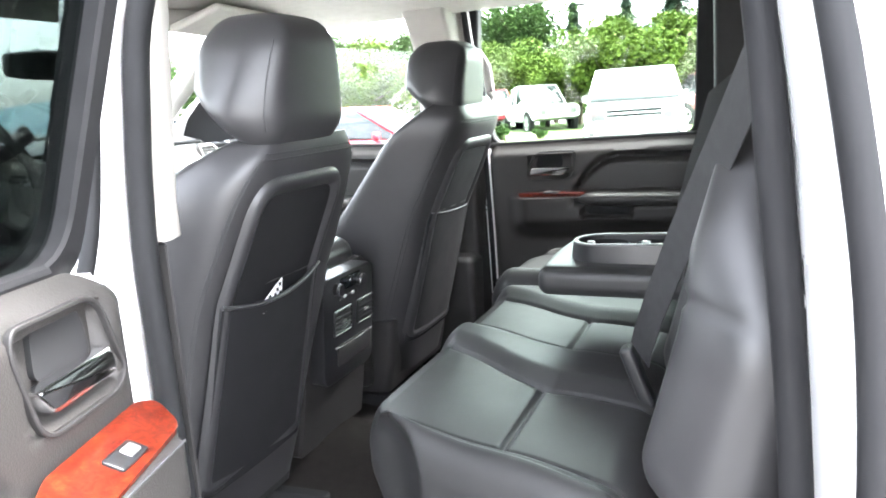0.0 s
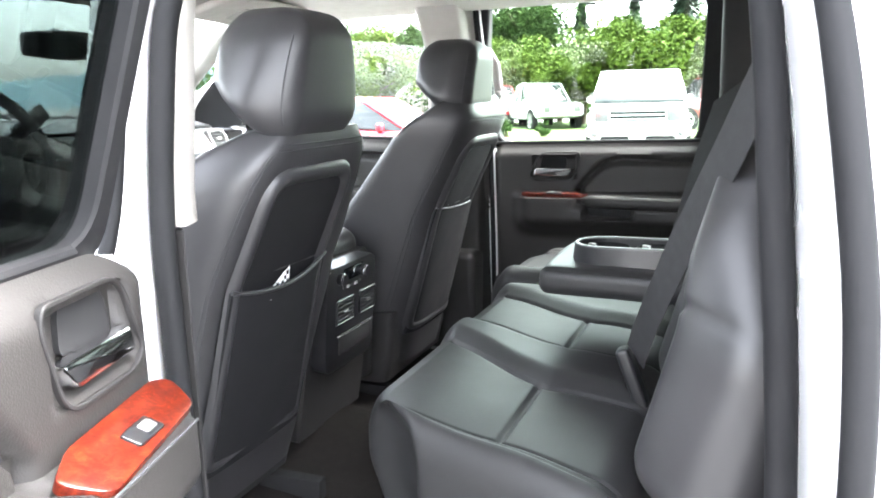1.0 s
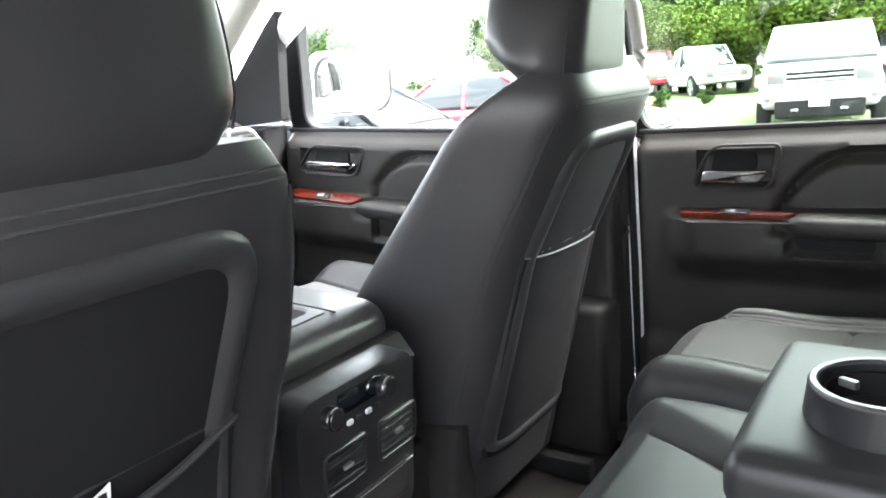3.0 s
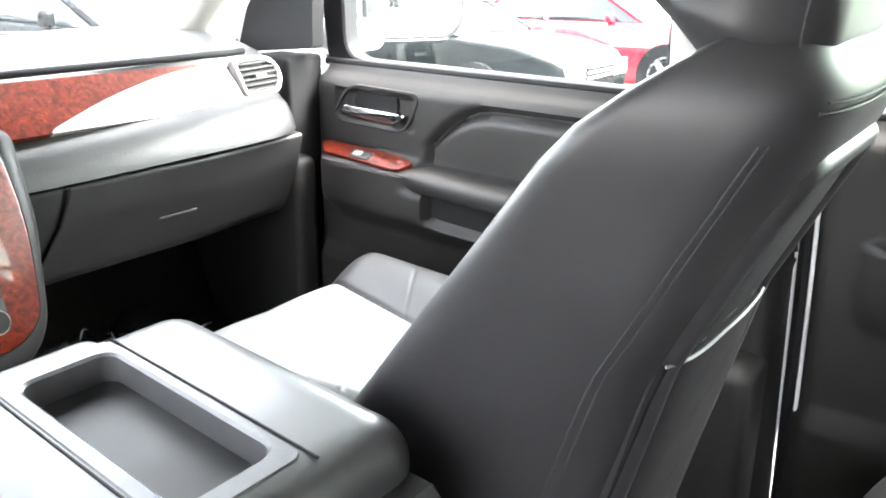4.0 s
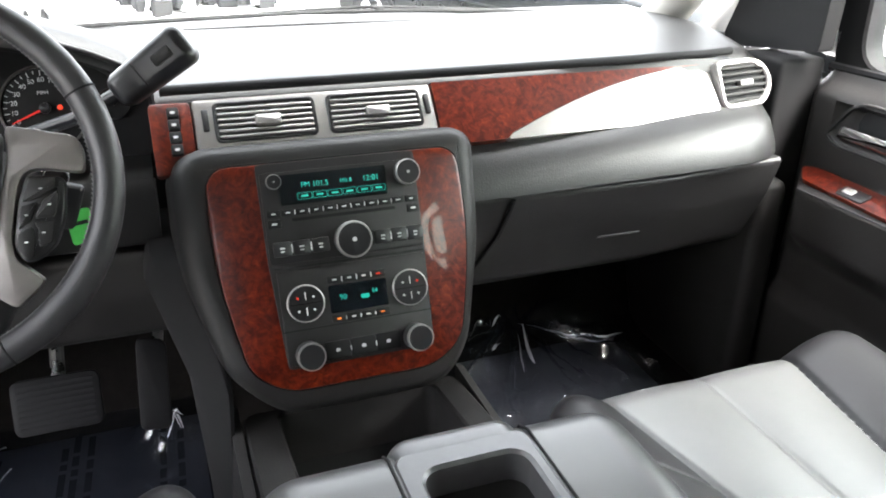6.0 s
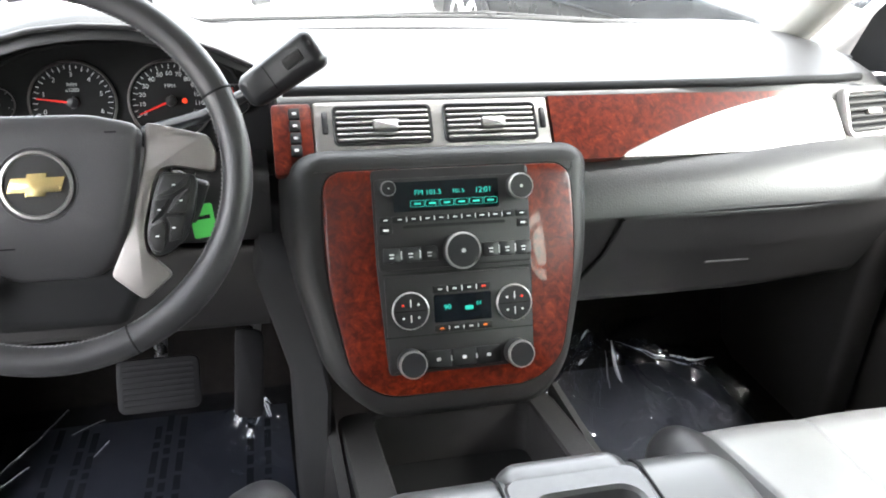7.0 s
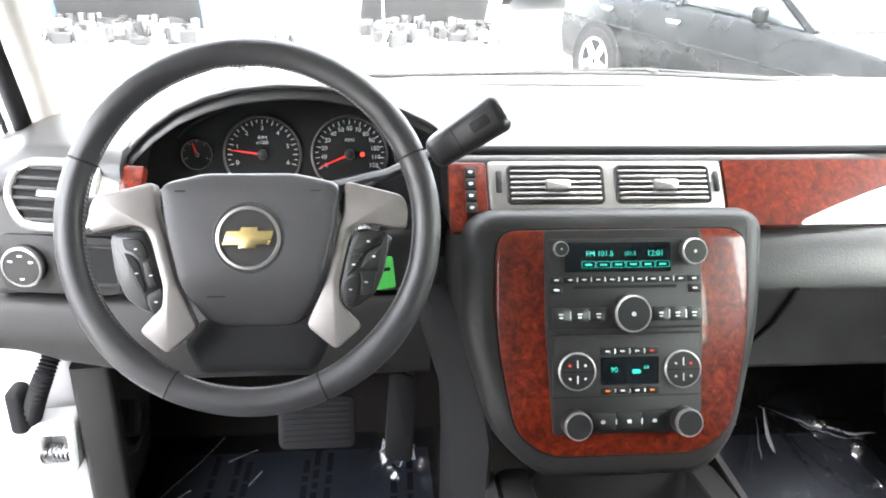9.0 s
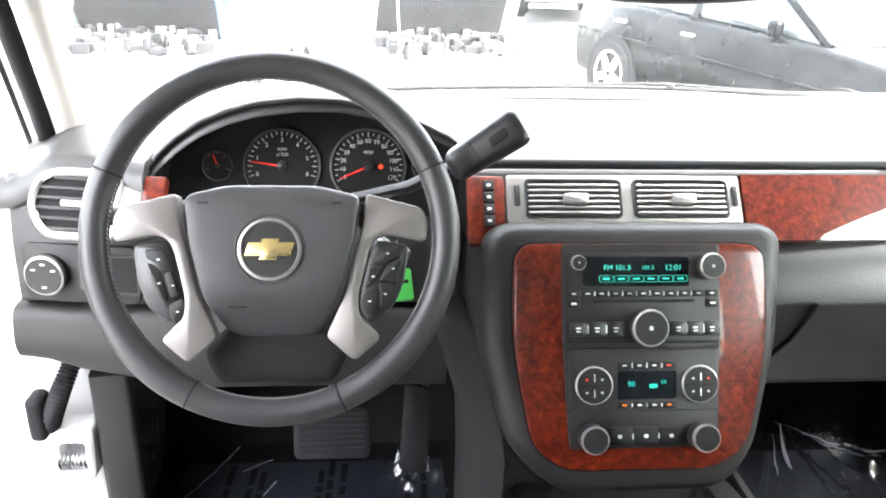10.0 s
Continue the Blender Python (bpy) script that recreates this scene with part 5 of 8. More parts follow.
    # --- centre stack ---
    S = frame_m((0, 1.5, 1.053), (1, 0, 0), (0, 0.42, 1.0))

    def b_of(z):
        return (z - 1.053) / 0.922
    # charcoal surround, flaring at the top and narrowing downwards
    oz = [(-0.182, b_of(1.210)), (-0.158, b_of(1.226)), (0.152, b_of(1.226)), (0.174, b_of(1.212)), (0.168, b_of(1.10)), (0.138, b_of(0.975)), (0.10, b_of(0.935)), (-0.10, b_of(0.935)), (-0.152, b_of(0.985)), (-0.184, b_of(1.10))]
    sur = fillet(oz, 0.030, 5)
    rings = [[S @ Vector((x * 1.06, y - 0.0, -0.16)) for x, y in sur], [S @ Vector((x * 1.03, y, -0.03)) for x, y in sur], [S @ Vector((x, y, -0.012)) for x, y in sur], [S @ Vector((x, y, -0.002)) for x, y in offset(sur, 0.010)], [S @ Vector((x, y, 0.0)) for x, y in offset(sur, 0.020)]]
    part("stack_surround", loft(rings), STACKP, d, "charcoal centre stack surround", angle=55)
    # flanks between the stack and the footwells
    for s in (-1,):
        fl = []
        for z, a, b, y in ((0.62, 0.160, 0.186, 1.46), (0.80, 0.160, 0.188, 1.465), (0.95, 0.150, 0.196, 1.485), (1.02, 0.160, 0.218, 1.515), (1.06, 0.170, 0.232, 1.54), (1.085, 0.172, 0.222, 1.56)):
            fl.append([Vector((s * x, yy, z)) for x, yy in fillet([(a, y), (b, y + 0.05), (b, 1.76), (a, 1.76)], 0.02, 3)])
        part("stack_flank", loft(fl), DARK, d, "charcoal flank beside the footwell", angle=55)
    wz = fillet([(-0.150, b_of(1.203)), (0.146, b_of(1.203)), (0.150, b_of(1.10)), (0.126, b_of(0.985)), (0.085, b_of(0.961)), (-0.09, b_of(0.961)), (-0.130, b_of(0.985)), (-0.154, b_of(1.10))], [0.026, 0.026, 0.06, 0.03, 0.02, 0.02, 0.03, 0.06], 5)
    part("wood_panel", slab(wz, -0.002, 0.0065, 0.004, S), WOOD, d, "glossy red burl wood stack panel")
    wl = offset(wz, -0.0015)
    part("wood_edge", tube([S @ Vector((x, y, 0.0005)) for x, y in wl], 0.0009, 6, True), DARK, d, "thin dark gap round the wood")
    ctr = fillet([(-0.0965, b_of(1.2025)), (0.0905, b_of(1.2025)), (0.0905, b_of(1.10)), (0.0880, b_of(0.985)), (-0.0880, b_of(0.985)), (-0.0955, b_of(1.10))], 0.005, 2)
    part("control_plate", slab(ctr, 0.0, 0.0085, 0.001, S), STACKP, d, "satin black control plate")
    RAD = thing("radio", S @ Vector((0, b_of(1.15), 0.01)), "black car radio with teal display and round knobs", "radio")
    part("face", slab(rrect(0.183, b_of(1.193) - b_of(1.097), 0.004, -0.002, (b_of(1.193) + b_of(1.097)) / 2), 0.006, 0.0105, 0.001, S), STACKP, RAD, "charcoal radio face")
    zc = b_of(1.1735)
    part("display", slab(rrect(0.125, 0.034, 0.002, -0.010, zc), 0.0100, 0.0112, 0.0, S), SCREEN, RAD, "dark display")
    Z = 0.0114
    T = S @ Matrix.Translation((0, 0, Z))
    letters("station_text", "FM 101.5", 0.0086, T @ Matrix.Translation((-0.032, zc + 0.004, 0)), TEAL, RAD)
    letters("preset_text", "101.5", 0.0066, T @ Matrix.Translation((0.004, zc + 0.004, 0)), TEAL, RAD)
    letters("clock_text", "12:01", 0.0092, T @ Matrix.Translation((0.034, zc + 0.004, 0)), TEAL, RAD)
    for j in range(6):
        part("preset_box", ring_plate(rrect(0.0165, 0.0075, 0.001, -0.045 + j * 0.0175, zc - 0.0085, 1), rrect(0.0157, 0.0067, 0.001, -0.045 + j * 0.0175, zc - 0.0085, 1), 0, 0.0003, T), TEAL, RAD)
        part("preset_bar", slab(rrect(0.008, 0.0022, 0.0004, -0.045 + j * 0.0175, zc - 0.0085, 1), 0.0, 0.0003, 0.0, T), TEAL, RAD)
    def knob(par, x, z, r, h, mark=True, lbl="round black knob"):
        Mk = S @ Matrix.Translation((x, b_of(z), 0.0095))
        k = part("knob", lathe([(r, 0.0), (r * 0.97, h * 0.85), (r * 0.88, h), (0.0, h)], 32, Mk), GLOSSB, par, lbl)
        part("ring", lathe([(r * 0.98, h * 0.70), (r * 1.02, h * 0.80), (r * 1.0, h * 0.93), (r * 0.95, h * 1.01), (r * 0.90, h * 1.005)], 32, Mk), SILVER, k, "bright metal ring")
        if mark:
            part("mark", slab(rrect(r * 0.24, r * 0.24, r * 0.1, 0, 0, 2), h - 0.0002, h + 0.0004, 0.0, Mk), MARK, k)
        return k
    knob(RAD, -0.079, 1.183, 0.0085, 0.012)
    knob(RAD, 0.077, 1.179, 0.0150, 0.014)
    knob(RAD, 0.003, 1.114, 0.0212, 0.016)
    part("disc_slot", slab(rrect(0.122, 0.0034, 0.001, -0.002, b_of(1.142), 1), 0.0102, 0.0110, 0.0, S), DARK, RAD, "dark disc slot")
    for j in range(11):
        x = -0.083 + j * 0.0163
        k = part("button", slab(rrect(0.0148, 0.0075, 0.001, x, b_of(1.150), 2), 0.0095, 0.0118, 0.0006, S), BTN, RAD, "small black radio button")
        part("mark", slab(rrect(0.0050, 0.0014, 0.0004, x, b_of(1.150), 1), 0.0117, 0.0121, 0.0, S), MARK, k)
    for x in (-0.083, 0.081):
        k = part("button", slab(rrect(0.0148, 0.0095, 0.001, x, b_of(1.1395), 2), 0.0095, 0.0118, 0.0006, S), BTN, RAD, "small black radio button")
        part("mark", slab(rrect(0.006, 0.0022, 0.0004, x, b_of(1.1395), 1), 0.0117, 0.0121, 0.0, S), MARK, k)
    for x in (-0.078, -0.056, -0.034, 0.040, 0.060, 0.080):
        k = part("button", slab(rrect(0.0200, 0.0165, 0.0015, x, b_of(1.1125), 2), 0.0095, 0.0120, 0.0008, S), GLOSSB, RAD, "black radio button")
        part("mark", slab(rrect(0.0055, 0.0017, 0.0004, x, b_of(1.1135), 1), 0.0119, 0.0123, 0.0, S), MARK, k)
        part("mark", slab(rrect(0.0046, 0.0014, 0.0004, x, b_of(1.1100), 1), 0.0119, 0.0123, 0.0, S), MARK, k)

    for x in (-0.067, -0.045, 0.050, 0.070):
        part("tick", slab(rrect(0.0011, 0.0095, 0.0003, x, b_of(1.1125), 1), 0.0112, 0.0124, 0.0, S), MARK, RAD, "white divider tick")
    for j in range(8):
        part("tick", slab(rrect(0.0009, 0.0050, 0.0003, -0.0585 + j * 0.0163, b_of(1.150), 1), 0.0112, 0.0122, 0.0, S), MARK, RAD, "white divider tick")
    HV = thing("climate_panel", S @ Vector((0, b_of(1.04), 0.01)), "black climate panel with teal display, round pads and knobs", "climate control")
    part("plate", slab(rrect(0.176, b_of(1.090) - b_of(0.988), 0.004, 0.0, (b_of(1.090) + b_of(0.988)) / 2), 0.006, 0.0102, 0.001, S), STACKP, HV, "charcoal plate")
    part("display", slab(rrect(0.069, 0.032, 0.002, 0.0025, b_of(1.0525)), 0.0098, 0.0108, 0.0, S), SCREEN, HV, "dark display")
    T = S @ Matrix.Translation((0, 0, 0.0110))
    letters("left_temp", "90", 0.0085, T @ Matrix.Translation((-0.016, b_of(1.0535), 0)), TEAL, HV)
    letters("right_temp", "64", 0.0065, T @ Matrix.Translation((0.022, b_of(1.0555), 0)), TEAL, HV)
    part("fan_mark", slab(rrect(0.010, 0.005, 0.001, 0.010, b_of(1.0515), 1), 0.0, 0.0003, 0.0, T), TEAL, HV)
    for x in (-0.060, 0.065):
        Mk = S @ Matrix.Translation((x, b_of(1.053), 0.0100))
        k = part("round_pad", lathe([(0.0210, 0.0), (0.0208, 0.0030), (0.0195, 0.0042), (0.0, 0.0046)], 36, Mk), GLOSSB, HV, "round four-way pad")
        part("ring", lathe([(0.0218, 0.0), (0.0220, 0.0030), (0.0214, 0.0040), (0.0206, 0.0044), (0.0204, 0.0)], 36, Mk), SILVER, k, "bright metal ring")
        for a, b, mm in ((-0.009, 0.007, REDL if x < 0 else MARK), (0.009, 0.007, MARK if x < 0 else REDL), (-0.009, -0.008, MARK), (0.009, -0.008, MARK)):
            part("mark", slab(rrect(0.0030, 0.0026, 0.001, a, b, 1), 0.0044, 0.0050, 0.0, Mk), mm, k)
        part("divider", slab(rrect(0.0012, 0.009, 0.0004, 0, 0.009, 1), 0.0043, 0.0050, 0.0, Mk), MARK, k)
        part("divider", slab(rrect(0.0012, 0.009, 0.0004, 0, -0.009, 1), 0.0043, 0.0050, 0.0, Mk), MARK, k)
        part("pad_gap", slab(rrect(0.038, 0.0008, 0.0003, 0, 0, 1), 0.0043, 0.0049, 0.0, Mk), DARK, k)
    for j in range(4):
        for z, mm in ((1.0735, MARK), (1.0315, MARK)):
            x = -0.024 + j * 0.0175
            k = part("button", slab(rrect(0.0165, 0.0085, 0.001, x, b_of(z), 2), 0.0095, 0.0115, 0.0006, S), BTN, HV, "small climate button")
            part("mark", slab(rrect(0.0050, 0.0018, 0.0004, x, b_of(z), 1), 0.0114, 0.0118, 0.0, S), (ORANGEL if (z < 1.05 and j in (0, 3)) else REDL if (z > 1.06 and j == 3) else MARK), k)
    for z in (1.0925, 1.0255):
        part("panel_gap", slab(rrect(0.178, 0.0012, 0.0004, -0.001, b_of(z), 1), 0.0098, 0.0106, 0.0, S), DARK, HV, "dark joint in the control plate")
    for x, z, h in [(x, 1.0735, 0.006) for x in (-0.0152, 0.0023, 0.0198)] + [(x, 1.0315, 0.004) for x in (-0.0152, 0.0023, 0.0198)] + [(x, 0.9985, 0.006) for x in (-0.0145, 0.016)]:
        part("tick", slab(rrect(0.0011, h, 0.0003, x, b_of(z), 1), 0.0112, 0.0122, 0.0, S), MARK, HV, "white divider tick")
    knob(HV, -0.0635, 0.9985, 0.0160, 0.022, False, "round black seat heat knob")
    knob(HV, 0.0655, 0.9985, 0.0160, 0.022, False, "round black knob")
    for x in (-0.030, 0.001, 0.031):
        k = part("button", slab(rrect(0.0295, 0.021, 0.002, x, b_of(0.9985), 2), 0.0095, 0.0118, 0.0008, S), BTN, HV, "wide black button")
        part("mark", slab(rrect(0.0050, 0.0040, 0.001, x, b_of(0.9985), 1), 0.0117, 0.0121, 0.0, S), MARK, k)
    return d


dashboard()


# ---- instruments ----
def instruments():
    c = thing("instrument_cluster", (-0.4, 1.78, 1.22), "dark instrument cluster with white numerals and red needles", "instrument cluster")
    C = frame_m((-0.40, 1.772, 1.233), (1, 0, 0), (0, 0.30, 1.0))
    arch = [(x, hood_z(x)) for x in span(-0.584, -0.193, 40)]
    face = [(-0.205, -0.085), (0.208, -0.085)] + [((x + 0.40) * 0.97, (z - 1.233 - 0.010) * 0.99) for x, z in reversed(arch)]
    part("face", slab(face, -0.01, 0.0, 0.0, C), GAUGE, c, "matt black face")
    # hood walls round the face
    edge = [Vector((-0.595, 1.680, 1.16)), Vector((-0.190, 1.680, 1.16))] + [Vector((x, 1.678, z - 0.006)) for x, z in reversed(arch)]
    rim = [C @ Vector((x, y, 0.0)) for x, y in face]
    part("hood_wall", loft([rim, [a.lerp(b, 0.5) + Vector((0, 0, 0.003)) for a, b in zip(rim, edge)], edge], caps=False), GAUGE, c, "matt black hood wall")
    # second step inside the hood
    part("inner_step", tube([C @ Vector(((x + 0.40) * 0.80, (z - 1.262) * 0.62 + 0.022, 0.006)) for x, z in arch], 0.0030, 6), GAUGE, c, "step inside the hood", angle=80)

    def gauge(x, y, r, marks, labels, n0, n1, needle, lab, unit):
        G = C @ Matrix.Translation((x, y, 0))
        g = part("gauge", lathe([(r * 1.02, 0.0), (r * 1.02, 0.0015), (0.0, 0.0015)], 40, G), GAUGE, c, lab)
        part("bezel", lathe([(r * 1.02, 0.0), (r * 1.05, 0.004), (r * 1.0, 0.006), (r * 0.985, 0.0025)], 48, G), PEWTER, g, "silver bezel")
        for i in range(marks + 1):
            a = radians(n0 + (n1 - n0) * i / marks)
            big = i % 2 == 0
            l = r * (0.13 if big else 0.08)
            Mk = G @ Matrix.Rotation(a, 4, "Z") @ Matrix.Translation((r * 0.93 - l / 2, 0, 0))
            part("tick", slab(rrect(l, r * 0.020, 0.0002, 0, 0, 1), 0.0014, 0.0019, 0.0, Mk), NUMERAL, g)
        for i, t in enumerate(labels):
            a = radians(n0 + (n1 - n0) * i / (len(labels) - 1))
            letters("numeral", t, r * 0.165, G @ Matrix.Translation((r * 0.70 * math.cos(a), r * 0.70 * math.sin(a), 0.0018)), NUMERAL, g)
        if unit:
            letters("unit_text", unit, r * 0.13, G @ Matrix.Translation((0, r * 0.38, 0.0018)), NUMERAL, g)
        a = radians(needle)
        nd = fillet([(-r * 0.12, -r * 0.03), (r * 0.84, -r * 0.012), (r * 0.84, r * 0.012), (-r * 0.12, r * 0.03)], r * 0.005, 2)
        part("needle", slab(nd, 0.0035, 0.0050, 0.0, G @ Matrix.Rotation(a, 4, "Z")), NEEDLE, g, "red needle")
        part("hub", lathe([(r * 0.14, 0.002), (r * 0.13, 0.008), (0.0, 0.009)], 20, G), GLOSSB, g)
    gauge(-0.036, 0.000, 0.050, 24, ["0", "1", "2", "3", "4", "5", "6"], 198, -18, 172, "tachometer", "RPM\nx1000")
    gauge(0.080, 0.000, 0.050, 24, ["0", "10", "20", "30", "40", "50", "60", "70", "80", "90", "100", "110", "120"], 205, -25, 203, "speedometer", "MPH")
    gauge(-0.122, 0.000, 0.0195, 6, ["E", "F"], 200, -20, 110, "small fuel gauge", "")
    gauge(0.160, 0.000, 0.0195, 6, ["", ""], 200, -20, 100, "small gauge", "")
    part("belt_lamp", lathe([(0.0034, 0.001), (0.0, 0.0024)], 10, C @ Matrix.Translation((0.097, 0.0, 0.001))), REDL, c, "red warning lamp")


instruments()


# ---- steering wheel and column ----
W = frame_m((-0.407, 1.449, 1.256), (1, 0, 0), (0, 0.41, 0.912))


# outlines of the wheel switches in drawing units, right and left cluster
SWITCHES = {1: [[(945, 318), (1018, 322), (1012, 350), (968, 378), (918, 386)], [(914, 392), (962, 386), (938, 440), (900, 462)], [(898, 468), (937, 448), (946, 468), (934, 540), (906, 538), (890, 502)],
            [(970, 384), (1012, 358), (1018, 374), (1000, 432), (944, 434)], [(942, 440), (1000, 438), (985, 505), (946, 515), (950, 465)]],
        -1: [[(256, 335), (310, 335), (326, 356), (336, 394), (306, 400), (290, 378), (264, 366)], [(262, 373), (288, 383), (308, 406), (328, 480), (322, 500), (298, 478)],
             [(314, 405), (338, 399), (356, 458), (364, 472), (334, 484)], [(328, 500), (370, 478), (382, 510), (375, 545), (347, 563), (330, 530)]]}


def steering_wheel():
    w = thing("steering_wheel", W @ Vector((0, 0, 0)), "black leather steering wheel with silver spokes and gold badge", "steering wheel")
    R = 0.1678
    segs = [(24, 158), (158, 243), (243, 293), (293, 384)]
    for a0, a1 in segs:
        pts, rr = [], []
        for i in range(25):
            a = radians(a0 + (a1 - a0) * i / 24)
            pts.append(W @ Vector((R * math.cos(a), R * math.sin(a), 0)))
            rr.append(0.0139 + 0.0016 * math.exp(-((math.degrees(a) - 225) / 16) ** 2) + 0.0016 * math.exp(-((math.degrees(a) - 315) / 16) ** 2))
        part("rim", tube(pts, rr, 16, up=tuple((W.to_3x3() @ Vector((0, 0, 1))))), LEATHER, w, "black leather rim", angle=70)
    for a0 in (24, 158, 243, 293):
        a = radians(a0)
        e = Vector((math.cos(a), math.sin(a), 0))
        part("rim_joint", lathe([(0.0139, -0.001), (0.0149, -0.0006), (0.0149, 0.0006), (0.0139, 0.001)], 20, W @ Matrix.Translation(e * R) @ Matrix.Rotation(a + math.pi / 2, 4, "Z") @ Matrix.Rotation(math.pi / 2, 4, "Y")), DARK, w, "dark rim joint")
    for q in range(4):
        a0, a1 = ((27, 155), (161, 240), (246, 290), (296, 381))[q]
        bm = bm_new()
        k = int((a1 - a0) / 1.6)
        for i in range(k):
            a = radians(a0 + (a1 - a0) * i / k)
            p = Vector(((R - 0.0139) * math.cos(a), (R - 0.0139) * math.sin(a), 0.004))
            u = Vector((-math.sin(a + 0.5), math.cos(a + 0.5), 0)) * 0.0016
            tube([W @ (p - u), W @ (p + u)], 0.0007, 4, bm=bm)
        tagged(part("stitching", bm, THREAD, w, "grey baseball stitching"), kind="stuff")
    # spokes, mirrored
    k = 1 / 1883.0

    def P(pts, sx):
        q = [(sx * (x - 480) * k, (420 - y) * k) for x, y in pts]
        return q if sx > 0 else list(reversed(q))
    up = [(648, 340), (752, 366), (762, 392), (758, 430), (690, 416), (668, 420), (655, 440), (634, 528), (636, 562), (676, 604), (628, 645), (576, 600), (612, 520), (634, 430), (644, 395)]
    for sx in (1, -1):
        o = fillet(P(up, sx), 0.006, 3)
        part("spoke", slab(o, -0.012, 0.0075, 0.0035, W), PEWTER, w, "warm silver spoke", angle=35)
        N = lambda q: [((x - 629) / 1.65 * k, -0.0117 - (y - 338) / 1.65 * k) for x, y in q]
        pod = fillet(P([(668, 425), (722, 432), (726, 446), (718, 500), (700, 545), (670, 568), (650, 572), (634, 545), (650, 470)], sx), 0.006, 3)
        bp = part("button_pod", slab(pod, -0.012, 0.004, 0.003, W), GLOSSB, w, "black switch pod")
        for shape in SWITCHES[sx]:
            q = N(shape)
            if area2(q) < 0:
                q.reverse()
            b = part("button", slab(fillet(offset(q, 0.0006), 0.0022, 3), 0.002, 0.0062, 0.0012, W), STACKP, bp, "grey-black wheel button")
            mx, my = sum(p[0] for p in q) / len(q), sum(p[1] for p in q) / len(q)
            part("symbol", slab(rrect(0.0030, 0.0014, 0.0003, mx, my, 1), 0.0060, 0.0064, 0.0, W), MARK, b)
    # hub pad
    hub = fillet(P([(326, 345), (400, 326), (560, 326), (640, 345), (628, 430), (602, 530), (570, 590), (540, 604), (420, 604), (392, 590), (360, 530), (336, 430)], 1), 0.010, 4)
    if area2(hub) < 0:
        hub = list(reversed(hub))
    hy = lambda y: 0.019 - 0.040 * smooth01(-y, 0.035, 0.105) ** 1.5 - 0.006 * smooth01(y, 0.030, 0.055)
    rings = []
    for s, dz in ((1.0, -0.034), (1.0, -0.008), (0.992, -0.004), (0.975, -0.001), (0.94, 0.0), (0.85, 0.0008), (0.7, 0.0015), (0.5, 0.002), (0.3, 0.002), (0.1, 0.002)):
        rings.append([W @ Vector((x * s, -0.022 + (y + 0.022) * s, hy(-0.022 + (y + 0.022) * s) + dz)) for x, y in hub])
    part("airbag_cover", loft(rings), HUBP, w, "charcoal airbag cover", angle=60)
    low = fillet(P([(384, 585), (576, 585), (616, 632), (588, 690), (372, 690), (344, 632)], 1), 0.010, 4)
    if area2(low) < 0:
        low.reverse()
    part("lower_cover", slab(low, -0.050, -0.022, 0.010, W), DARK, w, "dark lower hub cover", angle=60)
    part("badge_well", lathe([(0.0345, 0.0), (0.0325, 0.0026), (0.0300, 0.0012)], 40, W @ Matrix.Translation((0, -0.012, 0.0195))), HUBP, w, "moulded ring round the badge")
    B = W @ Matrix.Translation((0, -0.012, 0.0212))
    part("badge_ring", lathe([(0.0295, -0.002), (0.0295, 0.003), (0.0272, 0.0038), (0.0262, 0.002), (0.0262, -0.002)], 40, B), SILVER, w, "silver badge ring")
    part("badge_disc", lathe([(0.0265, 0.0), (0.0265, 0.0016), (0.0, 0.0022)], 40, B), PLASTIC, w, "dark badge disc")
    cross = [(-0.0235, -0.0065), (-0.0085, -0.0065), (-0.0095, -0.0100), (0.0065, -0.0100), (0.0075, -0.0065), (0.0195, -0.0065), (0.0235, 0.0065), (0.0085, 0.0065), (0.0095, 0.0100), (-0.0065, 0.0100), (-0.0075, 0.0065), (-0.0195, 0.0065)]
    part("badge", slab(cross, 0.0015, 0.0045, 0.0008, B), GOLD, w, "plain gold cross shape")
    part("horn_mark", slab(rrect(0.010, 0.0014, 0.0004, -0.062, 0.032, 1), 0.0206, 0.0214, 0.0, W), DARK, w)
    part("horn_mark", slab(rrect(0.010, 0.0014, 0.0004, 0.062, 0.032, 1), 0.0206, 0.0214, 0.0, W), DARK, w)
    part("airbag_mark", slab(rrect(0.018, 0.0014, 0.0004, -0.030, -0.066, 1), 0.0206, 0.0214, 0.0, W), DARK, w)


steering_wheel()


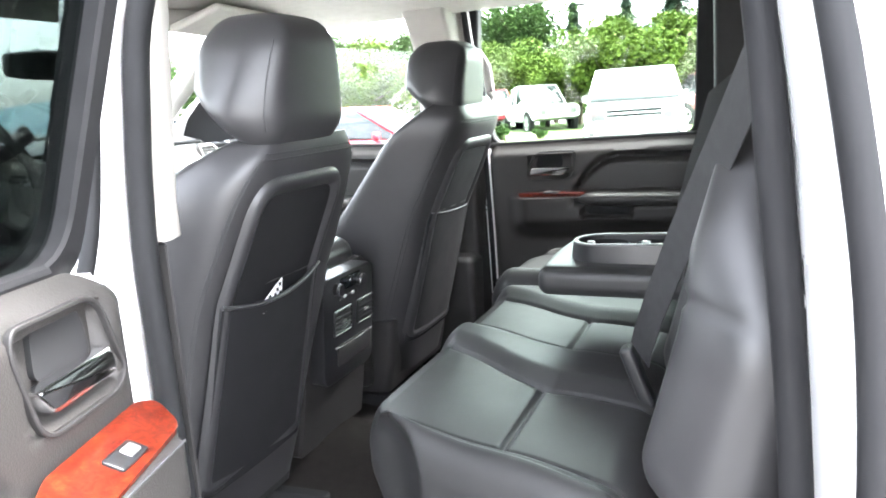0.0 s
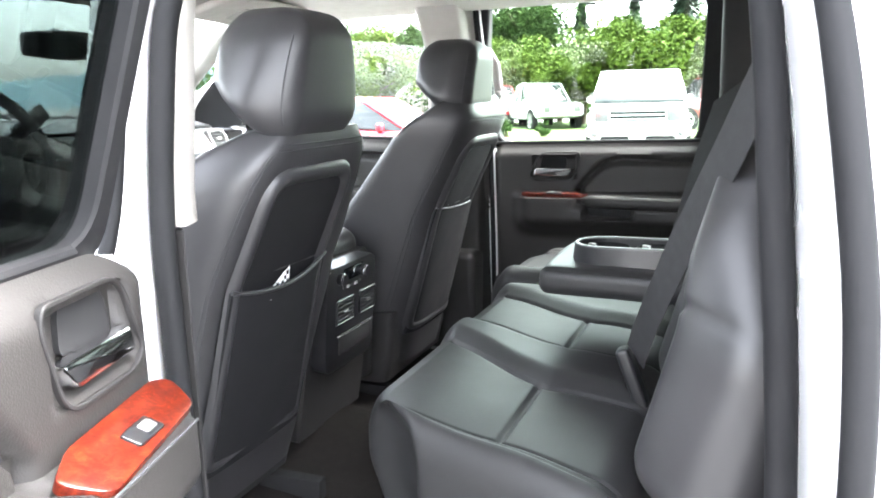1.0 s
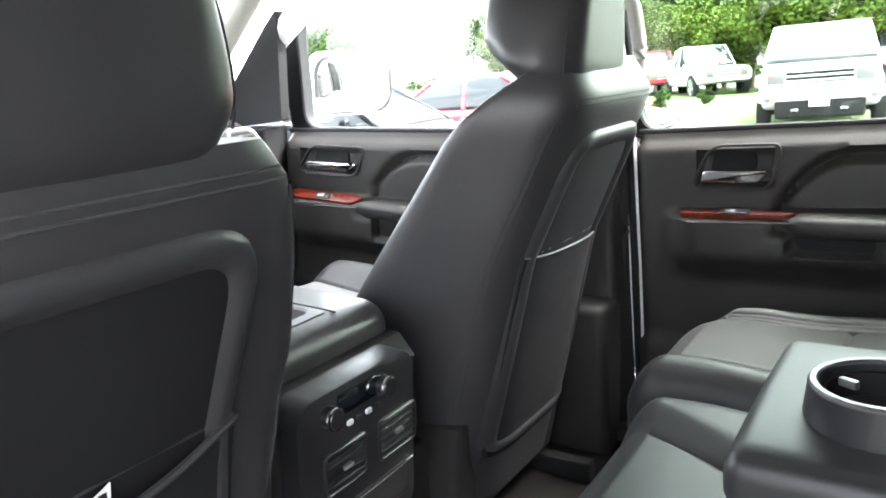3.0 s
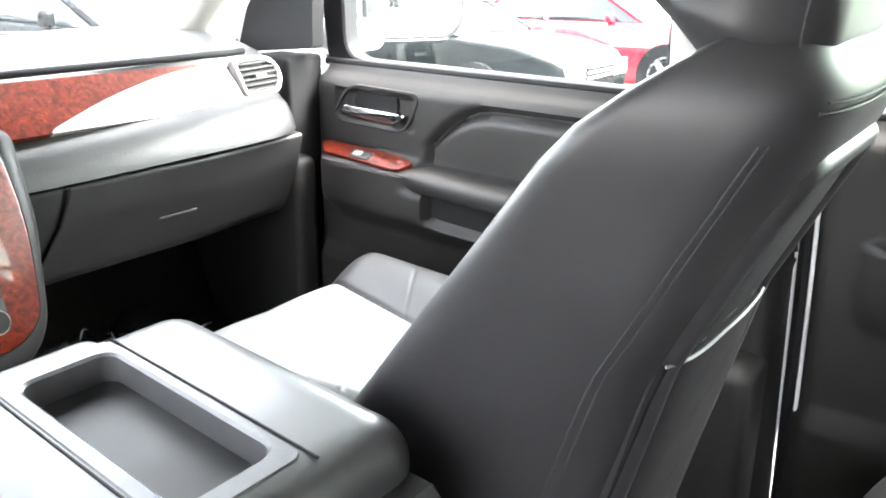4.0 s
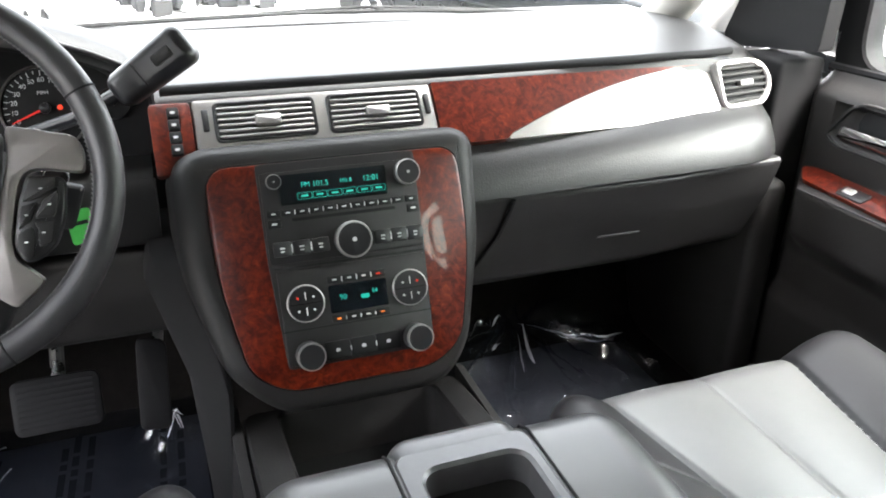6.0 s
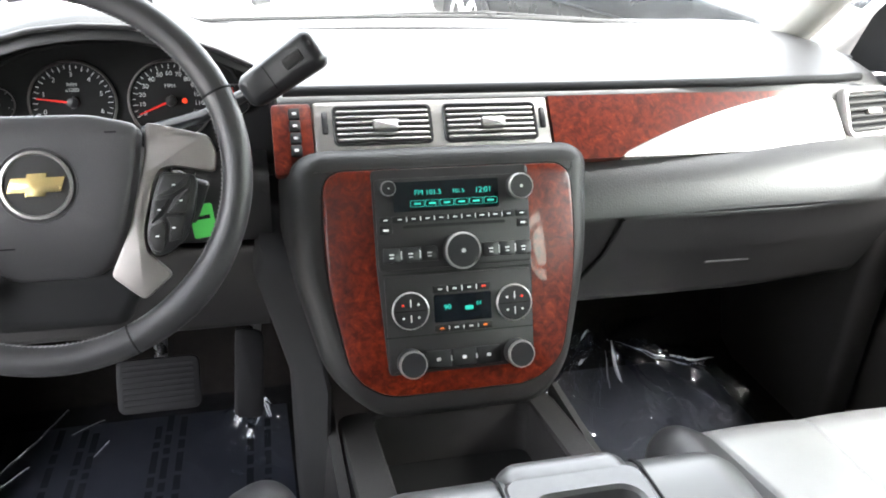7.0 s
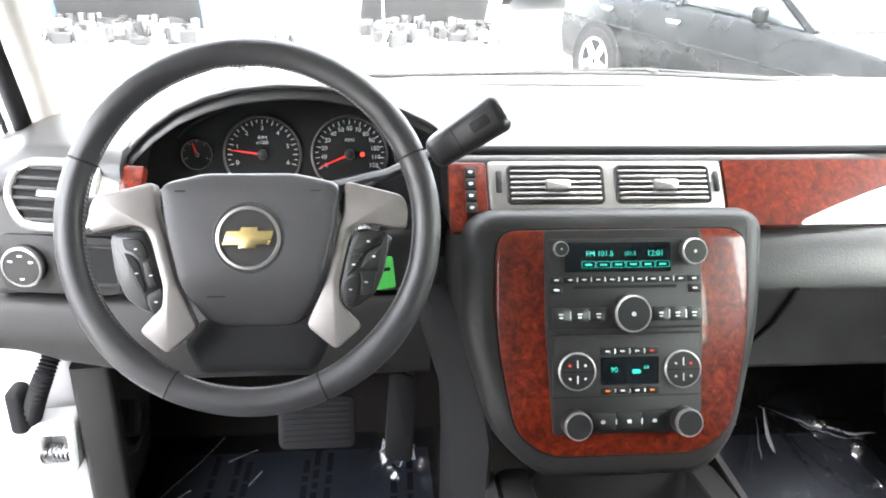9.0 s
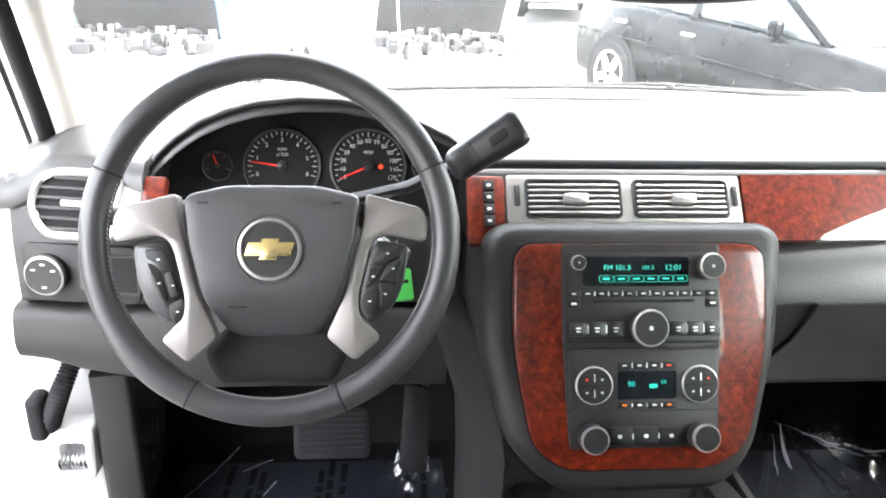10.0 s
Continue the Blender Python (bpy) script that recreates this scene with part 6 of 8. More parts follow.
def column():
    c = thing("steering_column", (-0.407, 1.6, 1.15), "charcoal steering column with gear lever and ignition keys", "steering column")
    n = (W.to_3x3() @ Vector((0, 0, 1)))
    p0 = Vector((-0.407, 1.449, 1.256)) - n * 0.03
    rings = []
    for t, w, h in ((0.0, 0.060, 0.055), (0.05, 0.070, 0.065), (0.14, 0.085, 0.075), (0.24, 0.090, 0.080)):
        q = p0 - n * t
        rings.append([q + Vector((w * math.cos(a), 0, 0)) + (W.to_3x3() @ Vector((0, 1, 0))) * (h * math.sin(a)) - Vector((0, 0, 0.015)) for a in [2 * math.pi * i / 28 for i in range(28)]])
    part("shroud", loft(rings), PLASTIC, c, "charcoal column shroud")
    # gear lever on the right with its thick grip
    lever = [(-0.335, 1.60, 1.245), (-0.272, 1.575, 1.268), (-0.220, 1.56, 1.298)]
    part("gear_lever", tube(lever, 0.007, 10), GLOSSB, c, "dark gear lever stalk")
    g0, g1 = Vector((-0.226, 1.560, 1.293)), Vector((-0.150, 1.550, 1.348))
    ax = (g1 - g0).normalized()
    M = frame_m((g0 + g1) / 2, ax, (0, 0.2, 1))
    gr = part("gear_grip", pillow(((g1 - g0).length, 0.040, 0.036), 0.012, (6, 2, 2), 4, lambda p: (p[0], p[1] * (1 + 2.2 * max(-0.05, p[0])), p[2]), M), GLOSSB, c, "black gear lever grip")
    part("grip_button", slab(rrect(0.022, 0.012, 0.003, 0.018, 0.001), 0.016, 0.0195, 0.001, M), PLASTIC, gr, "grey tow button")
    part("grip_line", slab(rrect(0.0012, 0.026, 0.0003, -0.012, 0, 1), 0.0174, 0.0186, 0.0, M), DARK, gr)
    # indicator stalk on the left
    part("indicator_stalk", tube([(-0.48, 1.60, 1.245), (-0.55, 1.575, 1.235), (-0.60, 1.56, 1.238)], [0.007, 0.010, 0.011], 10), GLOSSB, c, "dark indicator stalk")
    # ignition, key and green tag
    part("ignition_lock", lathe([(0.016, 0.0), (0.016, 0.012), (0.012, 0.014), (0.0, 0.014)], 20, frame_m((-0.305, 1.565, 1.195), (1, 0, 0), (0, 0.41, 0.91))), CHROME, c, "ignition lock")
    k = thing("key_ring", (-0.295, 1.54, 1.17), "car key with black remote and green paper tag", "keys")
    part("remote", pillow((0.030, 0.012, 0.050), 0.005, (2, 1, 3), 3, None, Matrix.Translation((-0.292, 1.535, 1.190)) @ Matrix.Rotation(radians(20), 4, "Y")), GLOSSB, k, "black remote")
    part("remote_button", lathe([(0.004, 0.0), (0.0, 0.0016)], 10, frame_m((-0.293, 1.5285, 1.202), (1, 0, 0), (0, 0, 1))), MARK, k)
    part("tag", slab(rrect(0.024, 0.036, 0.003), 0.0, 0.0012, 0.0, frame_m((-0.280, 1.532, 1.166), (1, 0.1, 0.1), (0, 0.2, 1))), GREEN, k, "bright green paper tag")
    part("tag_bar", slab(rrect(0.016, 0.004, 0.0005, 0, 0.004, 1), 0.0012, 0.0016, 0.0, frame_m((-0.280, 1.532, 1.166), (1, 0.1, 0.1), (0, 0.2, 1))), DARK, k, "dark writing bar")
    part("ring", tube([Vector((-0.296 + 0.012 * math.cos(a), 1.545, 1.218 + 0.012 * math.sin(a))) for a in [2 * math.pi * i / 20 for i in range(20)]], 0.0012, 6, True, up=(0, 1, 0)), CHROME, k)


column()


def pedals():
    b = thing("brake_pedal", (-0.376, 1.75, 0.80), "ribbed black rubber brake pedal", "pedal")
    M = frame_m((-0.378, 1.745, 0.818), (1, 0, 0), (0, 0.45, 0.9))
    part("pad", slab(rrect(0.116, 0.078, 0.012), -0.010, 0.004, 0.003, M), RUBBER, b)
    for i in range(8):
        part("rib", slab(rrect(0.100, 0.004, 0.001, 0, -0.029 + i * 0.0083, 1), 0.003, 0.0065, 0.0, M), RUBBER, b)
    part("arm", tube([(-0.376, 1.76, 0.82), (-0.376, 1.86, 0.90), (-0.376, 1.90, 1.0)], 0.010, 8), STEEL, b, "steel pedal arm")
    a = thing("accelerator_pedal", (-0.242, 1.77, 0.80), "long black rubber accelerator pedal", "pedal")
    M = frame_m((-0.250, 1.765, 0.812), (1, 0, 0), (0, 0.35, 0.93))
    part("pad", slab(fillet([(-0.026, -0.07), (0.018, -0.075), (0.026, 0.06), (-0.016, 0.07)], 0.012, 4), -0.008, 0.004, 0.003, M), RUBBER, a)
    part("arm", tube([(-0.24, 1.78, 0.84), (-0.22, 1.88, 0.93)], 0.008, 8), STEEL, a, "steel pedal arm")
    p = thing("parking_brake_pedal", (-0.64, 1.77, 0.82), "small ribbed black parking brake pedal", "pedal")
    M = frame_m((-0.676, 1.790, 0.806), (1, 0, 0), (0, 0.45, 0.9))
    part("pad", slab(rrect(0.047, 0.056, 0.008), -0.008, 0.004, 0.003, M), RUBBER, p)
    for i in range(5):
        part("rib", slab(rrect(0.003, 0.048, 0.001, -0.016 + i * 0.008, 0, 1), 0.003, 0.006, 0.0, M), RUBBER, p)
    part("arm", tube(curve([(-0.682, 1.800, 0.800), (-0.698, 1.81, 0.785), (-0.698, 1.81, 0.745), (-0.685, 1.83, 0.722), (-0.685, 1.90, 0.74)], 4), 0.011, 8), GLOSSB, p, "black pedal arm")


pedals()


# ---- outside ----
ASPH = mottled("asphalt", (0.09, 0.09, 0.09), (0.13, 0.128, 0.122), 3, (0.8, 0.95), bump=(120, 0.5, 0.004))
GRASS = mottled("grass", (0.05, 0.085, 0.018), (0.085, 0.13, 0.030), 1.5, (0.8, 0.95), bump=(60, 0.8, 0.02))
BARK = mottled("bark", (0.06, 0.045, 0.032), (0.11, 0.085, 0.06), 12, (0.85, 0.95), bump=(40, 0.8, 0.02))
WEATHER = mottled("weathered_boards", (0.13, 0.115, 0.095), (0.22, 0.20, 0.17), 6, (0.8, 0.9), bump=(60, 0.4, 0.004))
REDP = mottled("red_paint", (0.42, 0.012, 0.025), (0.46, 0.016, 0.03), 3, (0.25, 0.3), coat=1.0)
MAROON = mottled("dark_red_paint", (0.20, 0.012, 0.015), (0.24, 0.016, 0.02), 3, (0.25, 0.3), coat=1.0)
BLACKP = mottled("black_blue_paint", (0.0028, 0.0034, 0.0038), (0.004, 0.005, 0.0055), 3, (0.25, 0.3), spec=0.08, coat=0.03)
SILVP = mottled("silver_paint", (0.45, 0.46, 0.47), (0.5, 0.51, 0.52), 3, (0.3, 0.35), metal=0.5, coat=1.0)
BLUEP = mottled("blue_paint", (0.03, 0.12, 0.30), (0.04, 0.15, 0.34), 3, (0.25, 0.3), coat=1.0)
CARGLASS = mottled("dark_car_glass", (0.02, 0.025, 0.028), (0.03, 0.035, 0.038), 2, (0.03, 0.06))
LAMP = mat_new("clear_lamp", (0.14, 0.14, 0.145), 0.1, 0.3, coat=1.0)
TAIL = mat_new("red_lamp", (0.5, 0.05, 0.03), 0.15, coat=1.0)


def foliage(name, c0, c1):
    m = mat_new(name, c0, 0.85, spec=0.08)
    nt, nd, ln, b = nodes_of(m)
    g = nd.new("ShaderNodeNewGeometry")
    r = ramp(nt, g.outputs["Random Per Island"], [(0.0, c0), (1.0, c1)])
    ln.new(r.outputs[0], b.inputs["Base Color"])
    b.inputs["Subsurface Weight"].default_value = 0.0
    return m


LEAF_Y = foliage("bright_leaves", (0.032, 0.056, 0.008), (0.070, 0.104, 0.016))
LEAF_G = foliage("green_leaves", (0.016, 0.036, 0.009), (0.040, 0.070, 0.018))
LEAF_D = foliage("conifer_needles", (0.009, 0.022, 0.012), (0.025, 0.045, 0.022))


def lot_z(x, y):
    """The lot climbs gently ahead of the car."""
    return (0.024 + 0.050 * smooth01(x, 0.8, 2.5)) * max(0.0, min(15.0, y - 3.0)) * (1 - smooth01(x, 4.5, 8.0)) * (1 - smooth01(y, 22, 60))


def ground():
    def g(u, v, d):
        return Vector((u, v, lot_z(u, v)))
    solid("ground", sheet(g, [-1500, -60, -12] + span(-6, 16, 22) + [40, 1500], [-1500, -60, 0] + span(2, 22, 20) + [30, 60, 1500]), ASPH, "grey asphalt car park", "ground", kind="structure")
    o = fillet([(15.2, -14), (36, -14), (36, 40), (15.2, 40)], 1.0, 4)
    solid("verge", slab(o, 0.0, 0.09, 0.03), GRASS, "mown grass strip beside the car park", "grass", kind="structure")
    solid("kerb", box(15.0, 15.18, -14, 40, 0.0, 0.11, 0.02), mottled("kerb_concrete", (0.35, 0.34, 0.32), (0.45, 0.44, 0.42), 5, (0.8, 0.9)), "pale concrete kerb", "kerb", kind="structure")


ground()


# pale so that the added wall throws light into the cabin
PALEW = mottled("bounce_wall_boards", (0.50, 0.49, 0.47), (0.58, 0.57, 0.55), 3, (0.7, 0.85), bump=(60, 0.3, 0.004))


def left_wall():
    """Unseen board wall, added on the driver side to block and bounce light."""
    w = thing("wall_1", (-9.0, -4.0, 0.0), "added unseen pale wall that blocks and bounces side light", "wall", kind="structure")
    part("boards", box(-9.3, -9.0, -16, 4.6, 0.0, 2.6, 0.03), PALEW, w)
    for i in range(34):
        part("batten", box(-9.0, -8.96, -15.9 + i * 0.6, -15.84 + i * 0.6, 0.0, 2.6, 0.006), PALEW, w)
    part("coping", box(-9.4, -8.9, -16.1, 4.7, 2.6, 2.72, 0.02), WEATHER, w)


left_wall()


def leaf_cloud(bm, centre, radii, n, size, rng, lumps=10):
    """Many small leaf blades in uneven clumps."""
    cs = []
    for _ in range(lumps):
        v = Vector((rng.gauss(0, 1), rng.gauss(0, 1), rng.gauss(0, 1))).normalized() * rng.uniform(0.35, 0.95)
        cs.append((Vector((v.x * radii[0], v.y * radii[1], v.z * radii[2])), rng.uniform(0.28, 0.5)))
    for i in range(n):
        c, s = cs[rng.randrange(lumps)]
        v = Vector((rng.gauss(0, 1), rng.gauss(0, 1), rng.gauss(0, 1))).normalized() * (rng.random() ** 0.4) * s
        p = Vector(centre) + c + Vector((v.x * radii[0], v.y * radii[1], v.z * radii[2]))
        a = Vector((rng.uniform(-1, 1), rng.uniform(-1, 1), rng.uniform(-0.6, 0.6))).normalized() * size * rng.uniform(0.6, 1.3)
        b = a.cross(Vector((rng.uniform(-1, 1), rng.uniform(-1, 1), rng.uniform(-1, 1)))).normalized() * size * 0.55
        bm.faces.new([bm.verts.new(p - a), bm.verts.new(p + b), bm.verts.new(p + a), bm.verts.new(p - b)])


def broad_tree(at, h, w, mat, seed, label, group):
    rng = random.Random(seed)
    t = thing("tree", at, label, "tree", group)
    x, y, z = at
    tr = bm_new()
    tube([(x, y, z), (x + 0.05 * w, y, z + h * 0.3), (x, y + 0.04 * w, z + h * 0.62), (x, y, z + h * 0.85)], [0.035 * h, 0.028 * h, 0.016 * h, 0.006 * h], 8, bm=tr)
    for i in range(7):
        a, zz = rng.uniform(0, 6.28), z + h * rng.uniform(0.25, 0.6)
        e = Vector((x + math.cos(a) * w * 0.36, y + math.sin(a) * w * 0.36, zz + h * 0.22))
        tube([(x, y, zz), ((x + e.x) / 2, (y + e.y) / 2, zz + h * 0.08), tuple(e)], [0.012 * h, 0.009 * h, 0.004 * h], 6, bm=tr)
    part("trunk", tr, BARK, t, "brown trunk with limbs")
    cr = bm_new()
    leaf_cloud(cr, (x, y, z + h * 0.62), (w * 0.5, w * 0.5, h * 0.40), 14000, 0.017 * w + 0.030, rng, 40)
    part("crown", cr, mat, t, angle=180)
    return t


def conifer(at, h, w, seed, label):
    rng = random.Random(seed)
    t = thing("conifer", at, label, "tree", "conifers")
    x, y, z = at
    part("trunk", tube([(x, y, z), (x, y, z + h)], [0.02 * h, 0.003 * h], 8), BARK, t, "brown trunk")
    cr = bm_new()
    for i in range(6000):
        k = rng.random() ** 0.75
        zz = z + h * (0.10 + 0.9 * k)
        tier = 0.75 + 0.25 * math.sin(k * 60)
        r = w * 0.5 * (1 - k) ** 0.85 * tier * (rng.random() ** 0.5) + 0.05
        a = rng.uniform(0, 6.28)
        p = Vector((x + r * math.cos(a), y + r * math.sin(a), zz - 0.25 * r))
        d = Vector((math.cos(a), math.sin(a), -0.35)) * rng.uniform(0.18, 0.42) * (w / 5)
        s = Vector((-math.sin(a), math.cos(a), rng.uniform(-0.3, 0.3))) * 0.085 * (w / 5)
        cr.faces.new([cr.verts.new(p - s), cr.verts.new(p + d - s * 0.3), cr.verts.new(p + d + s * 0.3), cr.verts.new(p + s)])
    part("crown", cr, LEAF_D, t, angle=180)
    return t


def greenery():
    rng = random.Random(5)
    # low bright maples behind the van, taller trees further away
    for i, (x, y, h, w) in enumerate([(30, 2.6, 3.9, 4.6), (31, 5.2, 4.0, 4.2), (33, 7.0, 3.6, 4.4), (36, 8.8, 3.8, 4.8), (30.5, 0.0, 3.4, 4.4), (38, 12.5, 4.4, 3.2), (39, 20, 5, 5)]):
        broad_tree((x, y, 0.0), h, w, LEAF_Y, 10 + i, "bright yellow-green leafy tree on the verge", "verge trees")
    for i, (x, y, h, w) in enumerate([(58, 16.5, 9.5, 7.5), (60, 22, 8.0, 7), (62, 9.5, 6.8, 6), (60, 3, 6.5, 7), (64, 28, 7.5, 7), (66, 36, 8, 8), (52, 48, 7, 7), (70, 60, 8, 9)]):
        broad_tree((x, y, 0.0), h, w, LEAF_G, 40 + i, "tall green leafy tree behind the fence", "far trees")
    for i, (x, y, h, w) in enumerate([(66, 14.0, 9.0, 4.4), (70, 10.2, 10.0, 4.4), (60, -3.5, 13, 7), (58, -7.5, 16, 8), (62, -11, 14, 8), (74, 19, 10, 5), (70, 6.5, 9.0, 4.4), (60, 5.0, 14, 6.5), (62, 19.5, 9.2, 4.6), (63, 17.3, 8.6, 4.2)]):
        conifer((x, y, 0.0), h, w, 80 + i, "dark green conifer behind the car park")
    # low shrubs
    for i, (x, y, s) in enumerate([(21.5, 7.1, 0.55), (23.0, 6.3, 0.5), (24, 7.9, 0.5), (25.0, 12.0, 0.9), (27.0, 14.0, 1.0)]):
        sh = thing("shrub", (x, y, 0.09), "small thin green shrub on the grass" if i < 3 else "rounded yellow-green shrub on the grass", "shrub", "verge shrubs")
        st = bm_new()
        for k in range(5):
            a = rng.uniform(0, 6.28)
            tube([(x, y, 0.05), (x + 0.25 * s * math.cos(a), y + 0.25 * s * math.sin(a), 0.6 * s)], [0.02, 0.008], 5, bm=st)
        part("stem", st, BARK, sh)
        lf = bm_new()
        leaf_cloud(lf, (x, y, 0.62 * s), (0.55 * s, 0.55 * s, 0.5 * s), 420, 0.06, rng, 7)
        part("leaves", lf, LEAF_G if i < 3 else LEAF_Y, sh, angle=180)
    # hedge line by the fence
    hd = bm_new()
    for k in range(26):
        leaf_cloud(hd, (42.5, -6 + k * 1.9, 0.9), (1.0, 1.3, 1.0), 160, 0.16, rng, 5)
    tagged(part("hedge", hd, LEAF_G, None, angle=180), "uneven green hedge along the fence", "hedge", kind="stuff")


greenery()


def fence():
    f = thing("fence", (44, 8, 0), "weathered grey-brown board fence", "fence")
    post = mesh_of("fence_post", box(-0.06, 0.06, -0.06, 0.06, 0, 2.5, 0.01), WEATHER)
    board = mesh_of("fence_board", box(-0.015, 0.015, -0.22, 0.22, 0, 2.05, 0.006), WEATHER)
    for i in range(22):
        o = new("post", post)
        o.parent, o.location = f, (0, -18 + i * 2.4, 0)
    for i in range(110):
        o = new("board", board)
        o.parent, o.location = f, (-0.08, -18 + 0.24 + i * 0.47, 0.30)
    part("rail", box(43.98, 44.04, -10, 42, 0.5, 0.62, 0.01), WEATHER, f)
    part("rail", box(43.98, 44.04, -10, 42, 2.0, 2.12, 0.01), WEATHER, f)


fence()


def lamp_post():
    l = thing("street_lamp", (45, 7.7, 0), "thin dark pole with two lamp arms", "street lamp")
    part("pole", tube([(45, 7.7, 0), (45, 7.7, 6.4)], [0.08, 0.05], 10), DARK, l)
    part("arm", tube([(45, 6.6, 6.45), (45, 7.7, 6.4), (45, 8.9, 6.45)], 0.035, 8), DARK, l)
    for y in (6.4, 9.1):
        part("lamp_head", box(44.8, 45.2, y - 0.3, y + 0.3, 6.38, 6.5, 0.03), DARK, l, "flat dark lamp head")
    part("sign", box(44.9, 44.95, 7.2, 8.0, 3.35, 3.6, 0.01), MARK, l, "pale sign plate")


lamp_post()


def hills():
    def f(u, v, d):
        return Vector((600 + 260 * v, u, (38 + 20 * math.sin(u * 0.009 + 1.0) + 12 * math.sin(u * 0.021)) * math.sin(math.pi * v * 0.5) * smooth01(u, -700, -250)))
    solid("hill", sheet(f, span(-900, 900, 40), span(0, 1, 8)), mottled("far_forest", (0.05, 0.10, 0.13), (0.07, 0.13, 0.15), 0.02, (0.9, 1.0)), "hazy blue-green wooded hill", "hill", kind="structure")


hills()


# ---- parked vehicles ----
def vehicle(name, at, turn, L, Wd, prof, paint, label, glass_prof, wheels, wr, kind="car", roof_paint=None, hood_open=False, face=None, hood_paint=None, pitch=0.0):
    """A parked vehicle, nose at local +y. prof: (y, z_bottom, z_top, half width) along its length; glass_prof likewise for the cabin."""
    M = Matrix.Translation(at) @ Matrix.Rotation(radians(turn), 4, "Z") @ Matrix.Rotation(radians(pitch), 4, "X")
    v = thing(name, at, label, kind, "parked vehicles")

    def sec(y, z0, z1, w):
        o = fillet([(-w * 0.93, z0), (w * 0.93, z0), (w, z0 + (z1 - z0) * 0.45), (w * 0.93, z1), (-w * 0.93, z1), (-w, z0 + (z1 - z0) * 0.45)], min(0.09, (z1 - z0) * 0.3), 3)
        return [M @ Vector((x, y, z)) for x, z in o]
    part("body", loft([sec(*p) for p in prof]), paint, v, angle=45)

    def cab(y, z0, z1, w0, w1):
        o = fillet([(-w0, z0), (w0, z0), (w1, z1), (-w1, z1)], 0.07, 3)
        return [M @ Vector((x, y, z)) for x, z in o]
    part("windows", loft([cab(*p) for p in glass_prof]), CARGLASS, v, "dark window glass", angle=45)
    # roof skin and pillars over the glass
    top = [p for p in glass_prof if p[2] > max(q[2] for q in glass_prof) - 0.12]
    part("roof", loft([[M @ Vector((x, p[0], z)) for x, z in fillet([(-p[4] - 0.012, p[2] - 0.05), (p[4] + 0.012, p[2] - 0.05), (p[4] - 0.03, p[2] + 0.015), (-p[4] + 0.03, p[2] + 0.015)], 0.03, 3)] for p in top]), roof_paint or paint, v, angle=45)
    for s in (-1, 1):
        g0, gm, g1 = glass_prof[0], glass_prof[len(glass_prof) // 2], glass_prof[-1]
        t0, t1 = top[0], top[-1]
        for a, b in (((s * g0[3], g0[0], g0[1]), (s * t0[4], t0[0], t0[2] - 0.02)), ((s * g1[3], g1[0], g1[1]), (s * t1[4], t1[0], t1[2] - 0.02)), ((s * gm[3] * 1.01, gm[0], gm[1]), (s * gm[4] * 1.01, gm[0] - 0.03, gm[2] - 0.03))):
            part("pillar", tube([M @ Vector(a), M @ Vector(b)], 0.035, 6), paint, v)
        part("side_line", tube([M @ Vector((s * p[3] * 0.985, p[0], p[1] + (p[2] - p[1]) * 0.62)) for p in prof[1:-1]], 0.012, 6), paint, v)
        fy = max(wheels)
        part("door_mirror", pillow((0.10, 0.12, 0.13), 0.04, (1, 1, 1), 3, None, M @ Matrix.Translation((s * (g1[3] + 0.10), g1[0] - 0.45, g1[1] + 0.08))), paint, v)
        for dy in (-0.2, -1.15):
            part("door_handle", pillow((0.03, 0.16, 0.03), 0.01, (1, 1, 1), 2, None, M @ Matrix.Translation((s * (prof[len(prof) // 2][3] + 0.005), gm[0] + dy + 0.3, gm[1] - 0.12))), CHROME, v)
    for y in wheels:
        for s in (-1, 1):
            hw = prof[len(prof) // 2][3]
            X = M @ Matrix.Translation((s * (hw - 0.10), y, wr)) @ Matrix.Rotation(radians(90 * s), 4, "Y")
            arch = part("wheel_arch", lathe([(wr * 1.16, -0.05), (wr * 1.16, 0.108), (0.0, 0.108)], 28, X), DARK, v, "dark wheel arch")
            w = part("wheel", lathe([(wr * 0.55, -0.1), (wr * 0.96, -0.1), (wr, -0.05), (wr, 0.07), (wr * 0.95, 0.115), (wr * 0.70, 0.118)], 28, X), RUBBER, v, "black tyre")
            part("rim", lathe([(wr * 0.72, 0.09), (wr * 0.70, 0.120), (wr * 0.64, 0.120), (wr * 0.60, 0.095), (0.0, 0.10)], 28, X), STEEL, w, "silver rim")
            for k in range(5):
                a = 2 * math.pi * k / 5
                part("spoke", loft([[X @ Matrix.Rotation(a, 4, "Z") @ Vector((r, t, z)) for t, z in ((-q, 0.10), (q, 0.10), (q * 0.8, 0.118), (-q * 0.8, 0.118))] for r, q in ((0.03, 0.05), (wr * 0.66, 0.04))]), SILVP, w, "silver spoke")
    ny, nz0, nz1, nw = prof[-1]
    gy = ny - 0.01
    if face:
        gw, gz0, gz1, lw = face
        Mf = M @ Matrix(((1, 0, 0, 0), (0, 0, 1, gy), (0, 1, 0, 0), (0, 0, 0, 1)))
        part("grille", slab(rrect(gw, gz1 - gz0, 0.03, 0, (gz0 + gz1) / 2), -0.03, 0.02, 0.008, Mf), DARK, v, "dark grille")
        for k in range(3):
            part("grille_bar", slab(rrect(gw * 0.98, (gz1 - gz0) * 0.16, 0.01, 0, gz0 + (gz1 - gz0) * (0.16 + 0.34 * k), 2), 0.0, 0.035, 0.008, Mf), SILVP, v, "silver grille bar")
